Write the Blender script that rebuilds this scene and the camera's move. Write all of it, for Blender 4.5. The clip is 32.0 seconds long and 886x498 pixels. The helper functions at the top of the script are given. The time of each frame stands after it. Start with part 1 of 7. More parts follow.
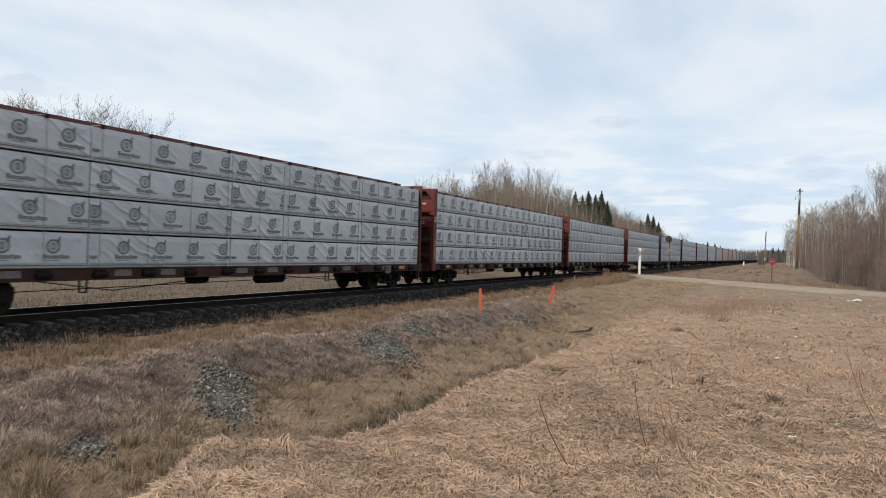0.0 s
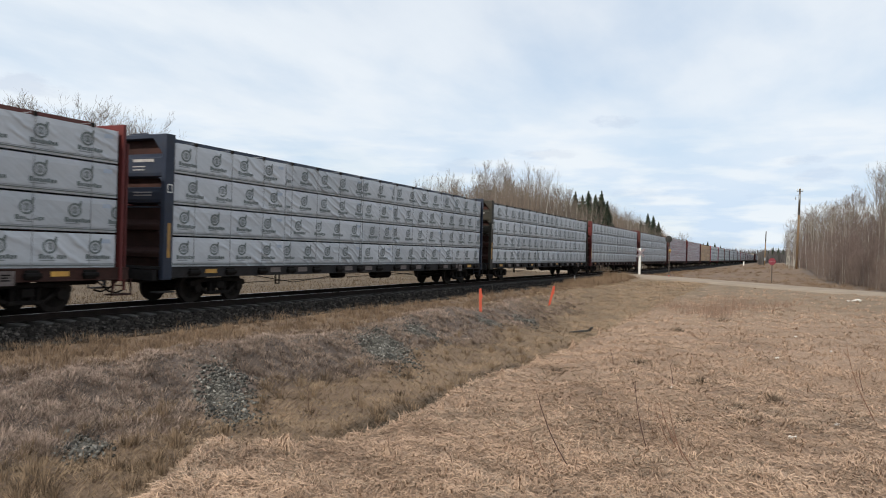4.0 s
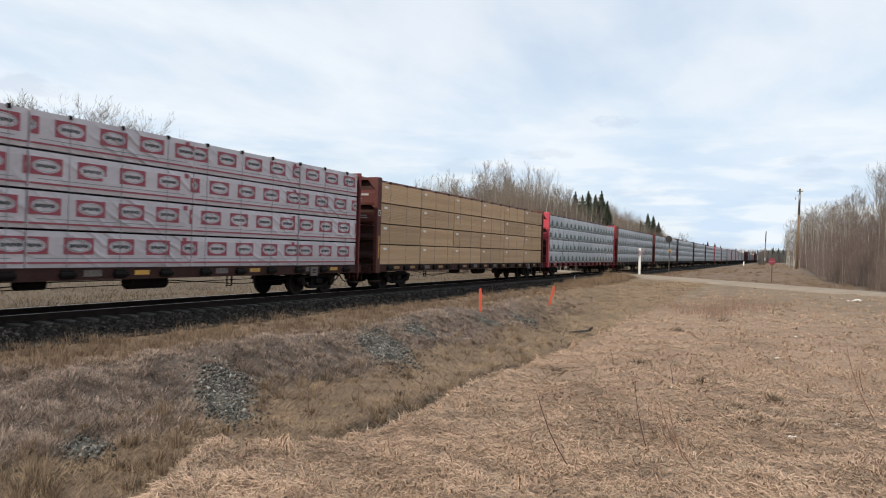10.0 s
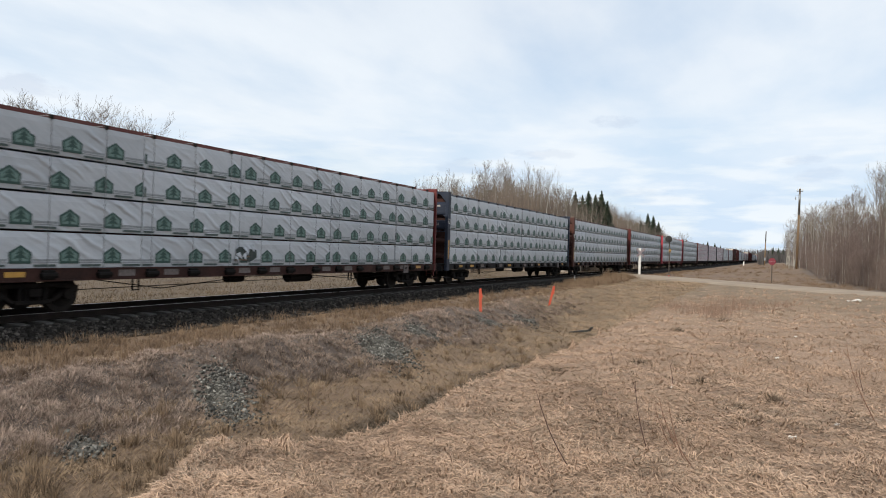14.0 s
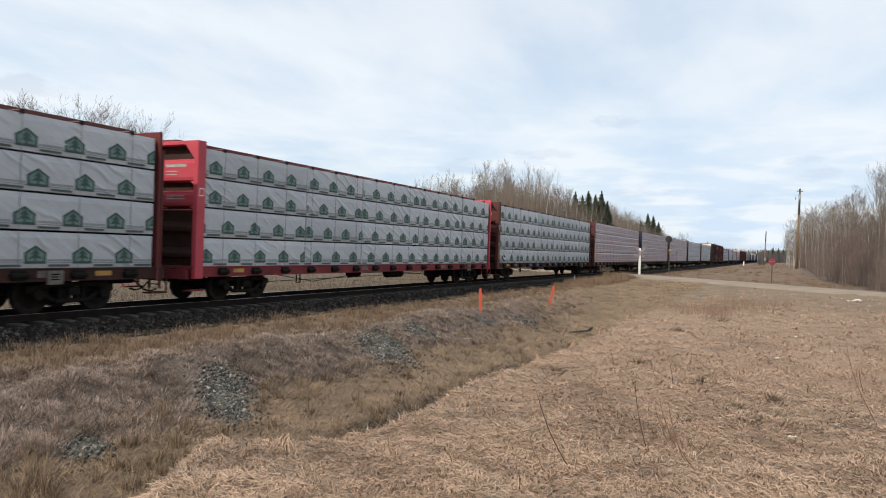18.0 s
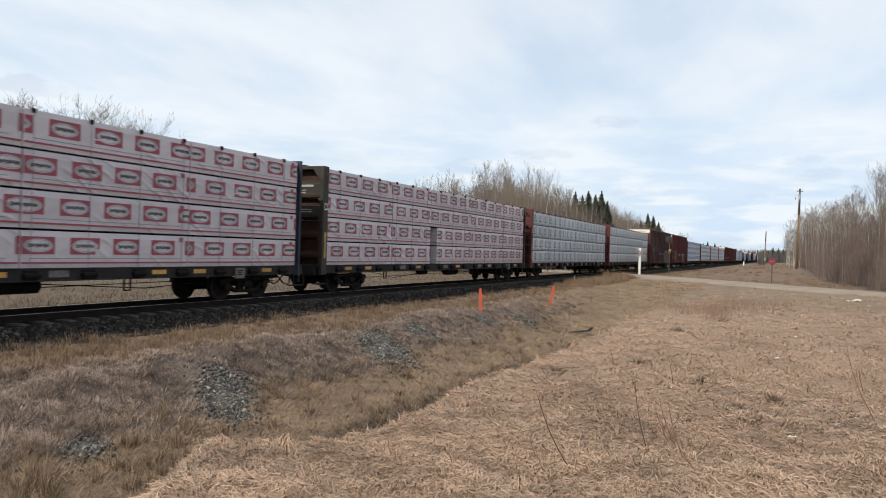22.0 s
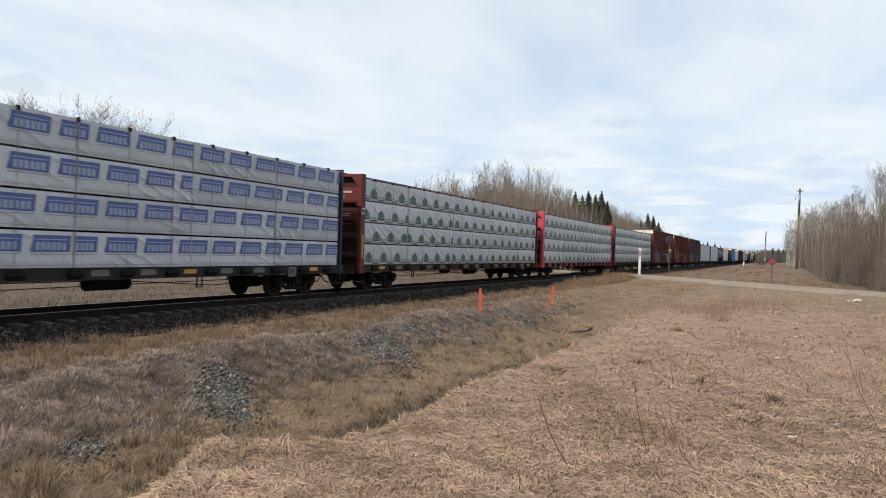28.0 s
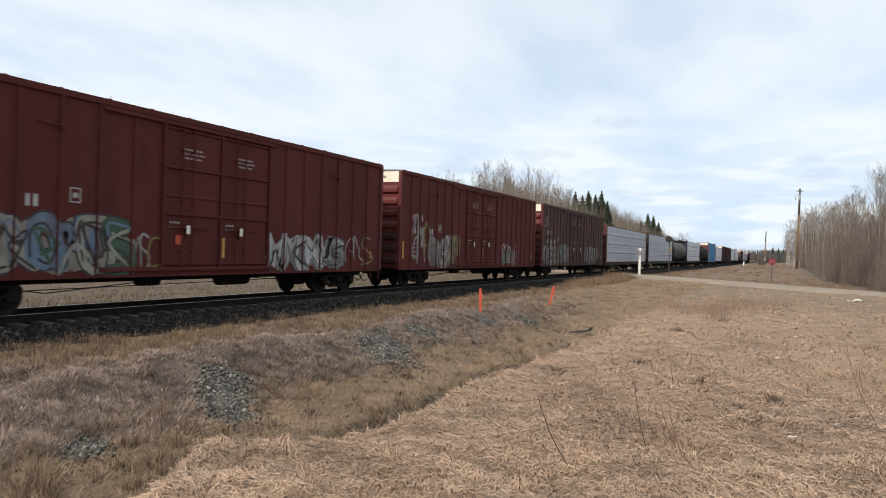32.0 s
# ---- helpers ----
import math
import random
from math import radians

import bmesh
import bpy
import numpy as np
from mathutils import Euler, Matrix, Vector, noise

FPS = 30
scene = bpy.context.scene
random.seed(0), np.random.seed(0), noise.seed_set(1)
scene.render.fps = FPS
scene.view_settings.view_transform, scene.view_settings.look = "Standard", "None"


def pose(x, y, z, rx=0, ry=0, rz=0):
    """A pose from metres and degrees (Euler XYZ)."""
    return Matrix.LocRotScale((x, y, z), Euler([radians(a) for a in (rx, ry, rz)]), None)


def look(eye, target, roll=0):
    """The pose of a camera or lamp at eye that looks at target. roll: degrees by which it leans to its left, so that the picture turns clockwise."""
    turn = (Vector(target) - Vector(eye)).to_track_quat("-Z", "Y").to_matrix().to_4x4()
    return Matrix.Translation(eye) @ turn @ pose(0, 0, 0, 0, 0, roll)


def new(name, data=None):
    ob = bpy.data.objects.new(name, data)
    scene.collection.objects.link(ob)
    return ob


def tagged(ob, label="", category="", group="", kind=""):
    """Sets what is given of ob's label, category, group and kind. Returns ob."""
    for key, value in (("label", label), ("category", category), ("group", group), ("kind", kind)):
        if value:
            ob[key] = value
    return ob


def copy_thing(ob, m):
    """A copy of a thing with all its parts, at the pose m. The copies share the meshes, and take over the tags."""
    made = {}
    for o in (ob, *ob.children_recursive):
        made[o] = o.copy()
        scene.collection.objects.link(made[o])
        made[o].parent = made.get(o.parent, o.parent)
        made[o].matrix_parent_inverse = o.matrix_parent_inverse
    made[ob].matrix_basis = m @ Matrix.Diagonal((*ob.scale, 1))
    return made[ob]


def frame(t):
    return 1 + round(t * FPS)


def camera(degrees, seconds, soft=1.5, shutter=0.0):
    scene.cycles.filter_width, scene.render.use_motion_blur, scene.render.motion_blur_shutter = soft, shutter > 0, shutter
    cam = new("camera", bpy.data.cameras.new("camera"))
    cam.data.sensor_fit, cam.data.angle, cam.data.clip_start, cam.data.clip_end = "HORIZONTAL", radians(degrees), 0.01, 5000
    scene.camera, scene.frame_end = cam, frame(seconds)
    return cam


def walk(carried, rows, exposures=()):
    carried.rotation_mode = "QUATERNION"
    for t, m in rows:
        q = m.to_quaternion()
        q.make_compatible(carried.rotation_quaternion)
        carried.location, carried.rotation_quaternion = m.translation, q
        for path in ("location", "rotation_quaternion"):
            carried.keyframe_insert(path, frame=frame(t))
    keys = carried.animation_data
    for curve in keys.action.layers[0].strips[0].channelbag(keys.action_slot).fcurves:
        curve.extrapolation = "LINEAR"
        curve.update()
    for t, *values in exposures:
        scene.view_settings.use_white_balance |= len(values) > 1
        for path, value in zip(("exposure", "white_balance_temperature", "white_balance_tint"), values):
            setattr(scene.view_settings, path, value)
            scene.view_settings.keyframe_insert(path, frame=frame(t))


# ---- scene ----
cam = camera(63.1, 32.0, soft=1.0, shutter=0.1)
EYE = (0.0, 0.0, 1.778)
AIM = look(EYE, (-0.4231, 0.9061, 1.7795), 1.67)
walk(cam, [(0.0, AIM), (32.0, AIM)], [(0.0, -0.07, 6500, 10), (6.0, -0.03, 6500, 10), (11.0, 0.0, 6500, 10), (28.0, -0.02, 6500, 10), (30.0, -0.04, 6500, 10), (31.5, -0.04, 6500, 10), (32.0, 0.05, 6500, 10)])

# ---------------------------------------------------------------- light
SUN_DIR = Vector((-0.16, -1.0, 0.95)).normalized()   # towards the sun, behind thin cloud


CLOUDLETS = [((-0.165, 0.981, 0.081), 0.055, 0.012), ((-0.028, 0.996, 0.081), 0.020, 0.006), ((-0.202, 0.963, 0.178), 0.035, 0.010), ((0.019, 0.992, 0.125), 0.028, 0.008), ((0.044, 0.9935, 0.105), 0.030, 0.011),
             ((-0.29, 0.95, 0.135), 0.05, 0.008), ((-0.8077, 0.5612, 0.181), 0.05, 0.014), ((-0.40, 0.91, 0.115), 0.04, 0.012), ((0.45, 0.88, 0.11), 0.06, 0.012), ((-0.95, -0.2, 0.15), 0.07, 0.013)]


def make_world():
    w = bpy.data.worlds.new("sky")
    scene.world = w
    w.use_nodes = True
    nt = w.node_tree
    nt.nodes.clear()
    N, K = nt.nodes.new, nt.links.new
    out = N("ShaderNodeOutputWorld")
    sky = N("ShaderNodeTexSky")
    sky.sky_type = "NISHITA"
    sky.sun_disc = False
    sky.sun_elevation = math.asin(SUN_DIR.z)
    sky.sun_rotation = math.atan2(SUN_DIR.x, SUN_DIR.y)
    sky.air_density, sky.dust_density, sky.ozone_density = 1.0, 1.5, 1.5
    bg_sky = N("ShaderNodeBackground")
    bg_sky.inputs[1].default_value = 0.14
    K(sky.outputs[0], bg_sky.inputs[0])
    # a flat cloud layer seen in perspective
    tc = N("ShaderNodeTexCoord")
    sep = N("ShaderNodeSeparateXYZ")
    K(tc.outputs["Generated"], sep.inputs[0])
    zz = N("ShaderNodeMath"); zz.operation = "MAXIMUM"; zz.inputs[1].default_value = 0.0
    K(sep.outputs[2], zz.inputs[0])
    za = N("ShaderNodeMath"); za.operation = "ADD"; za.inputs[1].default_value = 0.16
    K(zz.outputs[0], za.inputs[0])
    dv = N("ShaderNodeVectorMath"); dv.operation = "DIVIDE"
    cmb = N("ShaderNodeCombineXYZ")
    for i in range(3):
        K(za.outputs[0], cmb.inputs[i])
    K(tc.outputs["Generated"], dv.inputs[0]); K(cmb.outputs[0], dv.inputs[1])
    n1 = N("ShaderNodeTexNoise")
    n1.inputs["Scale"].default_value, n1.inputs["Detail"].default_value = 0.85, 7.0
    n1.inputs["Roughness"].default_value = 0.55
    mp = N("ShaderNodeMapping")
    mp.inputs["Location"].default_value = (3.1, 1.7, 0.0)
    mp.inputs["Rotation"].default_value = (0, 0, 0.5)
    mp.inputs["Scale"].default_value = (1.0, 0.55, 1.0)
    K(dv.outputs[0], mp.inputs[0]); K(mp.outputs[0], n1.inputs["Vector"])
    mask = N("ShaderNodeMapRange")
    mask.inputs[1].default_value, mask.inputs[2].default_value = 0.30, 0.62
    mask.inputs[3].default_value, mask.inputs[4].default_value = 0.66, 1.0
    K(n1.outputs[0], mask.inputs[0])
    n2 = N("ShaderNodeTexNoise")
    n2.inputs["Scale"].default_value, n2.inputs["Detail"].default_value = 1.7, 6.0
    K(mp.outputs[0], n2.inputs["Vector"])
    ramp = N("ShaderNodeValToRGB")
    ramp.color_ramp.elements[0].position, ramp.color_ramp.elements[0].color = 0.32, (0.70, 0.82, 0.95, 1)
    ramp.color_ramp.elements[1].position, ramp.color_ramp.elements[1].color = 0.58, (0.865, 0.928, 0.99, 1)
    K(n2.outputs[0], ramp.inputs[0])
    # small grey cloudlets: direction, half-width, half-height
    n3 = N("ShaderNodeTexNoise")
    n3.inputs["Scale"].default_value, n3.inputs["Detail"].default_value, n3.inputs["Roughness"].default_value = 26.0, 6.0, 0.6
    mp2 = N("ShaderNodeMapping")
    mp2.inputs["Scale"].default_value = (1.0, 1.0, 2.4)
    K(tc.outputs["Generated"], mp2.inputs[0]); K(mp2.outputs[0], n3.inputs["Vector"])
    total = None
    for d, w, h in CLOUDLETS:
        fwd = Vector(d).normalized()
        side = Vector((fwd.y, -fwd.x, 0)).normalized()
        over = side.cross(fwd)
        terms = []
        for axis, size in ((side, w), (over, h)):
            dp = N("ShaderNodeVectorMath"); dp.operation = "DOT_PRODUCT"; dp.inputs[1].default_value = axis / size
            K(tc.outputs["Generated"], dp.inputs[0])
            sq = N("ShaderNodeMath"); sq.operation = "POWER"; sq.inputs[1].default_value = 2.0
            ab = N("ShaderNodeMath"); ab.operation = "ABSOLUTE"
            K(dp.outputs["Value"], ab.inputs[0]); K(ab.outputs[0], sq.inputs[0])
            terms.append(sq)
        ad = N("ShaderNodeMath"); ad.operation = "ADD"
        K(terms[0].outputs[0], ad.inputs[0]); K(terms[1].outputs[0], ad.inputs[1])
        fall = N("ShaderNodeMapRange")
        fall.inputs[1].default_value, fall.inputs[2].default_value, fall.inputs[3].default_value, fall.inputs[4].default_value = 0.0, 1.6, 0.42, 0.0
        K(ad.outputs[0], fall.inputs[0])
        if total is None:
            total = fall
        else:
            mxm = N("ShaderNodeMath"); mxm.operation = "MAXIMUM"
            K(total.outputs[0], mxm.inputs[0]); K(fall.outputs[0], mxm.inputs[1])
            total = mxm
    both = N("ShaderNodeMath"); both.operation = "ADD"
    K(total.outputs[0], both.inputs[0]); K(n3.outputs[0], both.inputs[1])
    small = N("ShaderNodeMapRange")
    small.inputs[1].default_value, small.inputs[2].default_value, small.inputs[4].default_value = 0.70, 0.88, 0.5
    K(both.outputs[0], small.inputs[0])
    dark = N("ShaderNodeMix"); dark.data_type = "RGBA"
    dark.inputs[7].default_value = (0.63, 0.70, 0.82, 1)
    K(small.outputs[0], dark.inputs[0]); K(ramp.outputs[0], dark.inputs[6])
    # low down: a haze of blue with long white banks in it
    mp3 = N("ShaderNodeMapping")
    mp3.inputs["Scale"].default_value = (1.0, 1.0, 5.5)
    mp3.inputs["Location"].default_value = (1.2, 0.7, 0.4)
    K(tc.outputs["Generated"], mp3.inputs[0])
    n4 = N("ShaderNodeTexNoise")
    n4.inputs["Scale"].default_value, n4.inputs["Detail"].default_value = 11.0, 7.0
    K(mp3.outputs[0], n4.inputs["Vector"])
    bank = N("ShaderNodeValToRGB")
    bank.color_ramp.elements[0].position, bank.color_ramp.elements[0].color = 0.42, (0.60, 0.76, 0.95, 1)
    bank.color_ramp.elements[1].position, bank.color_ramp.elements[1].color = 0.58, (0.87, 0.94, 0.995, 1)
    K(n4.outputs[0], bank.inputs[0])
    low = N("ShaderNodeMapRange")
    low.inputs[1].default_value, low.inputs[2].default_value = 0.20, 0.05
    low.inputs[3].default_value, low.inputs[4].default_value = 0.0, 0.75
    K(sep.outputs[2], low.inputs[0])
    lowmix = N("ShaderNodeMix"); lowmix.data_type = "RGBA"
    K(low.outputs[0], lowmix.inputs[0]); K(dark.outputs[2], lowmix.inputs[6]); K(bank.outputs[0], lowmix.inputs[7])
    bg_cl = N("ShaderNodeBackground")
    bg_cl.inputs[1].default_value = 1.01
    K(lowmix.outputs[2], bg_cl.inputs[0])
    mix = N("ShaderNodeMixShader")
    K(mask.outputs[0], mix.inputs[0]); K(bg_sky.outputs[0], mix.inputs[1]); K(bg_cl.outputs[0], mix.inputs[2])
    K(mix.outputs[0], out.inputs[0])


make_world()
sun = new("sun", bpy.data.lights.new("sun", "SUN"))
sun.data.energy, sun.data.angle, sun.data.color = 4.2, radians(2.5), (1.0, 0.94, 0.84)
sun.matrix_world = look((0, 0, 60), Vector((0, 0, 60)) - SUN_DIR)


# ---------------------------------------------------------------- materials
MATS = {}


def mat(name, a, b=None, rough=0.7, scale=6.0, fine=60.0, metal=0.0, bump=0.0, stretch=(1, 1, 1), tint=False,
        vary=0.0, grime=None, grime_amount=0.0, detail=5.0, bump_fine=None, spec=0.5, tilt=0.0, folds=0.0):
    """Two-colour procedural surface with coarse and fine noise. tint: the colours follow the mesh's own tint value."""
    if name in MATS:
        return MATS[name]
    m = bpy.data.materials.new(name)
    m.use_nodes = True
    nt = m.node_tree
    N, K = nt.nodes.new, nt.links.new
    bs = nt.nodes["Principled BSDF"]
    bs.inputs["Roughness"].default_value = rough
    bs.inputs["Metallic"].default_value = metal
    bs.inputs["Specular IOR Level"].default_value = spec
    b = b or tuple(min(1, c * 1.25) for c in a)
    tc = N("ShaderNodeTexCoord")
    mp = N("ShaderNodeMapping")
    if tilt:
        mp.vector_type = "TEXTURE"
        stretch = tuple(1 / q for q in stretch)
        mp.inputs["Rotation"].default_value = (radians(tilt), 0, 0)
    mp.inputs["Scale"].default_value = stretch
    K(tc.outputs["Object"], mp.inputs[0])
    vec = mp.outputs[0]
    if vary:
        oi = N("ShaderNodeObjectInfo")
        off = N("ShaderNodeVectorMath"); off.operation = "ADD"
        sc = N("ShaderNodeMath"); sc.operation = "MULTIPLY"; sc.inputs[1].default_value = 37.0
        K(oi.outputs["Random"], sc.inputs[0]); K(vec, off.inputs[0]); K(sc.outputs[0], off.inputs[1])
        vec = off.outputs[0]
    n1 = N("ShaderNodeTexNoise")
    n1.inputs["Scale"].default_value, n1.inputs["Detail"].default_value = scale, detail
    K(vec, n1.inputs["Vector"])
    n2 = N("ShaderNodeTexNoise")
    n2.inputs["Scale"].default_value, n2.inputs["Detail"].default_value = fine, 3.0
    K(vec, n2.inputs["Vector"])
    av = N("ShaderNodeMix"); av.data_type = "FLOAT"; av.inputs[0].default_value = 0.4
    K(n1.outputs[0], av.inputs[2]); K(n2.outputs[0], av.inputs[3])
    fac = av.outputs[0]
    if tint:
        at = N("ShaderNodeAttribute"); at.attribute_name = "tint"
        av2 = N("ShaderNodeMix"); av2.data_type = "FLOAT"; av2.inputs[0].default_value = 0.7
        K(fac, av2.inputs[2]); K(at.outputs["Fac"], av2.inputs[3])
        fac = av2.outputs[0]
    rg = N("ShaderNodeMapRange")
    rg.inputs[1].default_value, rg.inputs[2].default_value = (0.1, 0.9) if tint else (0.34, 0.66)
    K(fac, rg.inputs[0])
    mx = N("ShaderNodeMix"); mx.data_type = "RGBA"
    mx.inputs[6].default_value, mx.inputs[7].default_value = (*a, 1), (*b, 1)
    K(rg.outputs[0], mx.inputs[0])
    col = mx.outputs[2]
    if grime:
        n3 = N("ShaderNodeTexNoise")
        n3.inputs["Scale"].default_value, n3.inputs["Detail"].default_value = 1.3, 8.0
        n3.inputs["Roughness"].default_value = 0.7
        K(vec, n3.inputs["Vector"])
        r3 = N("ShaderNodeMapRange")
        r3.inputs[1].default_value, r3.inputs[2].default_value = 0.45, 0.75
        r3.inputs[4].default_value = grime_amount
        K(n3.outputs[0], r3.inputs[0])
        m3 = N("ShaderNodeMix"); m3.data_type = "RGBA"
        m3.inputs[7].default_value = (*grime, 1)
        K(r3.outputs[0], m3.inputs[0]); K(col, m3.inputs[6])
        col = m3.outputs[2]
    if vary:
        hs = N("ShaderNodeHueSaturation")
        r4 = N("ShaderNodeMapRange")
        r4.inputs[3].default_value, r4.inputs[4].default_value = 1 - vary, 1 + vary
        K(oi.outputs["Random"], r4.inputs[0]); K(r4.outputs[0], hs.inputs["Value"]); K(col, hs.inputs["Color"])
        col = hs.outputs[0]
    K(col, bs.inputs["Base Color"])
    if bump:
        bp = N("ShaderNodeBump")
        bp.inputs["Strength"].default_value, bp.inputs["Distance"].default_value = 1.0, bump
        K(n2.outputs[0] if bump_fine else fac, bp.inputs["Height"])
        if folds:
            # slack creases running aslant over the sheet, here and there
            m5 = N("ShaderNodeMapping")
            m5.inputs["Rotation"].default_value = (radians(27), 0, 0)
            ad = N("ShaderNodeVectorMath"); ad.operation = "ADD"
            K(tc.outputs["Object"], ad.inputs[0]); K(sc.outputs[0], ad.inputs[1])
            K(ad.outputs[0], m5.inputs[0])
            wv = N("ShaderNodeTexWave")
            wv.wave_type, wv.bands_direction, wv.wave_profile = "BANDS", "Z", "SIN"
            wv.inputs["Scale"].default_value, wv.inputs["Distortion"].default_value = 1.0, 7.0
            wv.inputs["Detail"].default_value, wv.inputs["Detail Scale"].default_value = 3.0, 0.6
            K(m5.outputs[0], wv.inputs["Vector"])
            pw = N("ShaderNodeMath"); pw.operation = "POWER"; pw.inputs[1].default_value = 3.0
            K(wv.outputs["Fac"], pw.inputs[0])
            where = N("ShaderNodeMapRange")
            where.inputs[1].default_value, where.inputs[2].default_value = 0.48, 0.72
            n6 = N("ShaderNodeTexNoise"); n6.inputs["Scale"].default_value = 0.7
            K(ad.outputs[0], n6.inputs["Vector"]); K(n6.outputs[0], where.inputs[0])
            mu = N("ShaderNodeMath"); mu.operation = "MULTIPLY"
            K(pw.outputs[0], mu.inputs[0]); K(where.outputs[0], mu.inputs[1])
            b6 = N("ShaderNodeBump")
            b6.inputs["Strength"].default_value, b6.inputs["Distance"].default_value = 1.0, folds
            K(mu.outputs[0], b6.inputs["Height"]); K(b6.outputs[0], bp.inputs["Normal"])
        K(bp.outputs[0], bs.inputs["Normal"])
    MATS[name] = m
    return m


SOIL = mat("dry_soil_and_thatch", (0.105, 0.070, 0.046), (0.215, 0.148, 0.098), 0.95, 0.9, 26.0, bump=0.05, grime=(0.045, 0.034, 0.026), grime_amount=0.7)


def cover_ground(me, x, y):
    """What covers the soil, from the plan: straw on the near bank, a darker band along the ditch bottom, grey weed
    litter on the slope.
    """
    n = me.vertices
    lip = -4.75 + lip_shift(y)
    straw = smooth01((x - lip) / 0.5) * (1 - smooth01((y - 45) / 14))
    ditch_dark = np.exp(-((x + 6.65) / 0.5) ** 2) * smooth01((27 - y) / 10)
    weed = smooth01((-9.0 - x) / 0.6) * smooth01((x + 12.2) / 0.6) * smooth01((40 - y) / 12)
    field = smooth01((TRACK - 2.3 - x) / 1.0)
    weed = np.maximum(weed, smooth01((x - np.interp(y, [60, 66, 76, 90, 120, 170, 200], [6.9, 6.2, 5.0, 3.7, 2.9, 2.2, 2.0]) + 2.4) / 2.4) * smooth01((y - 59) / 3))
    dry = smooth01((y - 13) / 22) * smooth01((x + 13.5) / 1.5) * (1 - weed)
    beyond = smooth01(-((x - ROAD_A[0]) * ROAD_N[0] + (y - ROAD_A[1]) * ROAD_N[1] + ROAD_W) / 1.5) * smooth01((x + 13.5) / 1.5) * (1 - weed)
    for key, val in (("straw", straw), ("ditch_dark", ditch_dark), ("weed", weed), ("dry", dry), ("beyond", beyond), ("field", field)):
        a = me.attributes.new(key, "FLOAT", "POINT")
        a.data.foreach_set("value", np.ascontiguousarray(val.ravel(), dtype=np.float32))
    m = SOIL
    nt = m.node_tree
    N, K = nt.nodes.new, nt.links.new
    bs = nt.nodes["Principled BSDF"]
    col = bs.inputs["Base Color"].links[0].from_socket
    tc = N("ShaderNodeTexCoord")
    n1, n2 = N("ShaderNodeTexNoise"), N("ShaderNodeTexNoise")
    n1.inputs["Scale"].default_value, n1.inputs["Detail"].default_value, n1.inputs["Roughness"].default_value = 0.55, 6.0, 0.65
    n2.inputs["Scale"].default_value, n2.inputs["Detail"].default_value, n2.inputs["Roughness"].default_value = 34.0, 4.0, 0.7
    K(tc.outputs["Object"], n1.inputs["Vector"]); K(tc.outputs["Object"], n2.inputs["Vector"])
    mx = N("ShaderNodeMix"); mx.data_type = "FLOAT"; mx.inputs[0].default_value = 0.6
    K(n1.outputs[0], mx.inputs[2]); K(n2.outputs[0], mx.inputs[3])
    for key, dark, light in (("straw", (0.135, 0.090, 0.061), (0.340, 0.237, 0.165)), ("weed", (0.056, 0.042, 0.034), (0.142, 0.109, 0.090)), ("ditch_dark", (0.035, 0.027, 0.018), (0.105, 0.078, 0.050)), ("dry", (0.090, 0.064, 0.040), (0.228, 0.162, 0.102)), ("beyond", (0.084, 0.054, 0.035), (0.190, 0.127, 0.083)), ("field", (0.056, 0.039, 0.024), (0.125, 0.090, 0.057))):
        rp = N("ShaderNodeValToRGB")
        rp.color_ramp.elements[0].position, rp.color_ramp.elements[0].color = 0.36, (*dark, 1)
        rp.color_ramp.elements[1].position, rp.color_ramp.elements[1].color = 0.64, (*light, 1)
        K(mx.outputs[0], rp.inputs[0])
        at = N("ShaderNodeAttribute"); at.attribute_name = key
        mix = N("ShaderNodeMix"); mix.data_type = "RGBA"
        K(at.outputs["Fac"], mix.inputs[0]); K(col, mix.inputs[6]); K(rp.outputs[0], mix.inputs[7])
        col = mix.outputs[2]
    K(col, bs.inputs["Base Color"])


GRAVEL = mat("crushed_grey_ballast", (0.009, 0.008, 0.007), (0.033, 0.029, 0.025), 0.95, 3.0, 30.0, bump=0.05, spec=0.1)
ROADGRAVEL = mat("packed_road_gravel", (0.172, 0.132, 0.094), (0.270, 0.213, 0.156), 0.95, 0.5, 18.0, bump=0.015, grime=(0.24, 0.20, 0.16), grime_amount=0.6)
STONE = mat("ballast_stone", (0.017, 0.0165, 0.0145), (0.33, 0.318, 0.285), 0.95, 6.0, 30.0, tint=True, spec=0.1)
RAILSTEEL = mat("rusty_rail_steel", (0.010, 0.008, 0.007), (0.024, 0.017, 0.014), 0.85, 4.0, 40.0, spec=0.12)
RAILTOP = mat("polished_rail_head", (0.35, 0.35, 0.36), (0.5, 0.5, 0.5), 0.35, 2.0, 30.0, metal=0.9)
# tie concrete is coloured darker to carry the train's shade
CONCRETE = mat("weathered_concrete_in_shade", (0.042, 0.038, 0.034), (0.092, 0.084, 0.074), 0.9, 5.0, 50.0, bump=0.004, vary=0.15)
STEEL_DARK = mat("grimy_black_steel", (0.005, 0.0047, 0.0045), (0.014, 0.012, 0.011), 0.85, 4.0, 40.0, grime=(0.026, 0.019, 0.014), grime_amount=0.5, spec=0.12)
WHEELSTEEL = mat("wheel_steel", (0.010, 0.008, 0.007), (0.024, 0.019, 0.016), 0.75, 6.0, 40.0, spec=0.15)
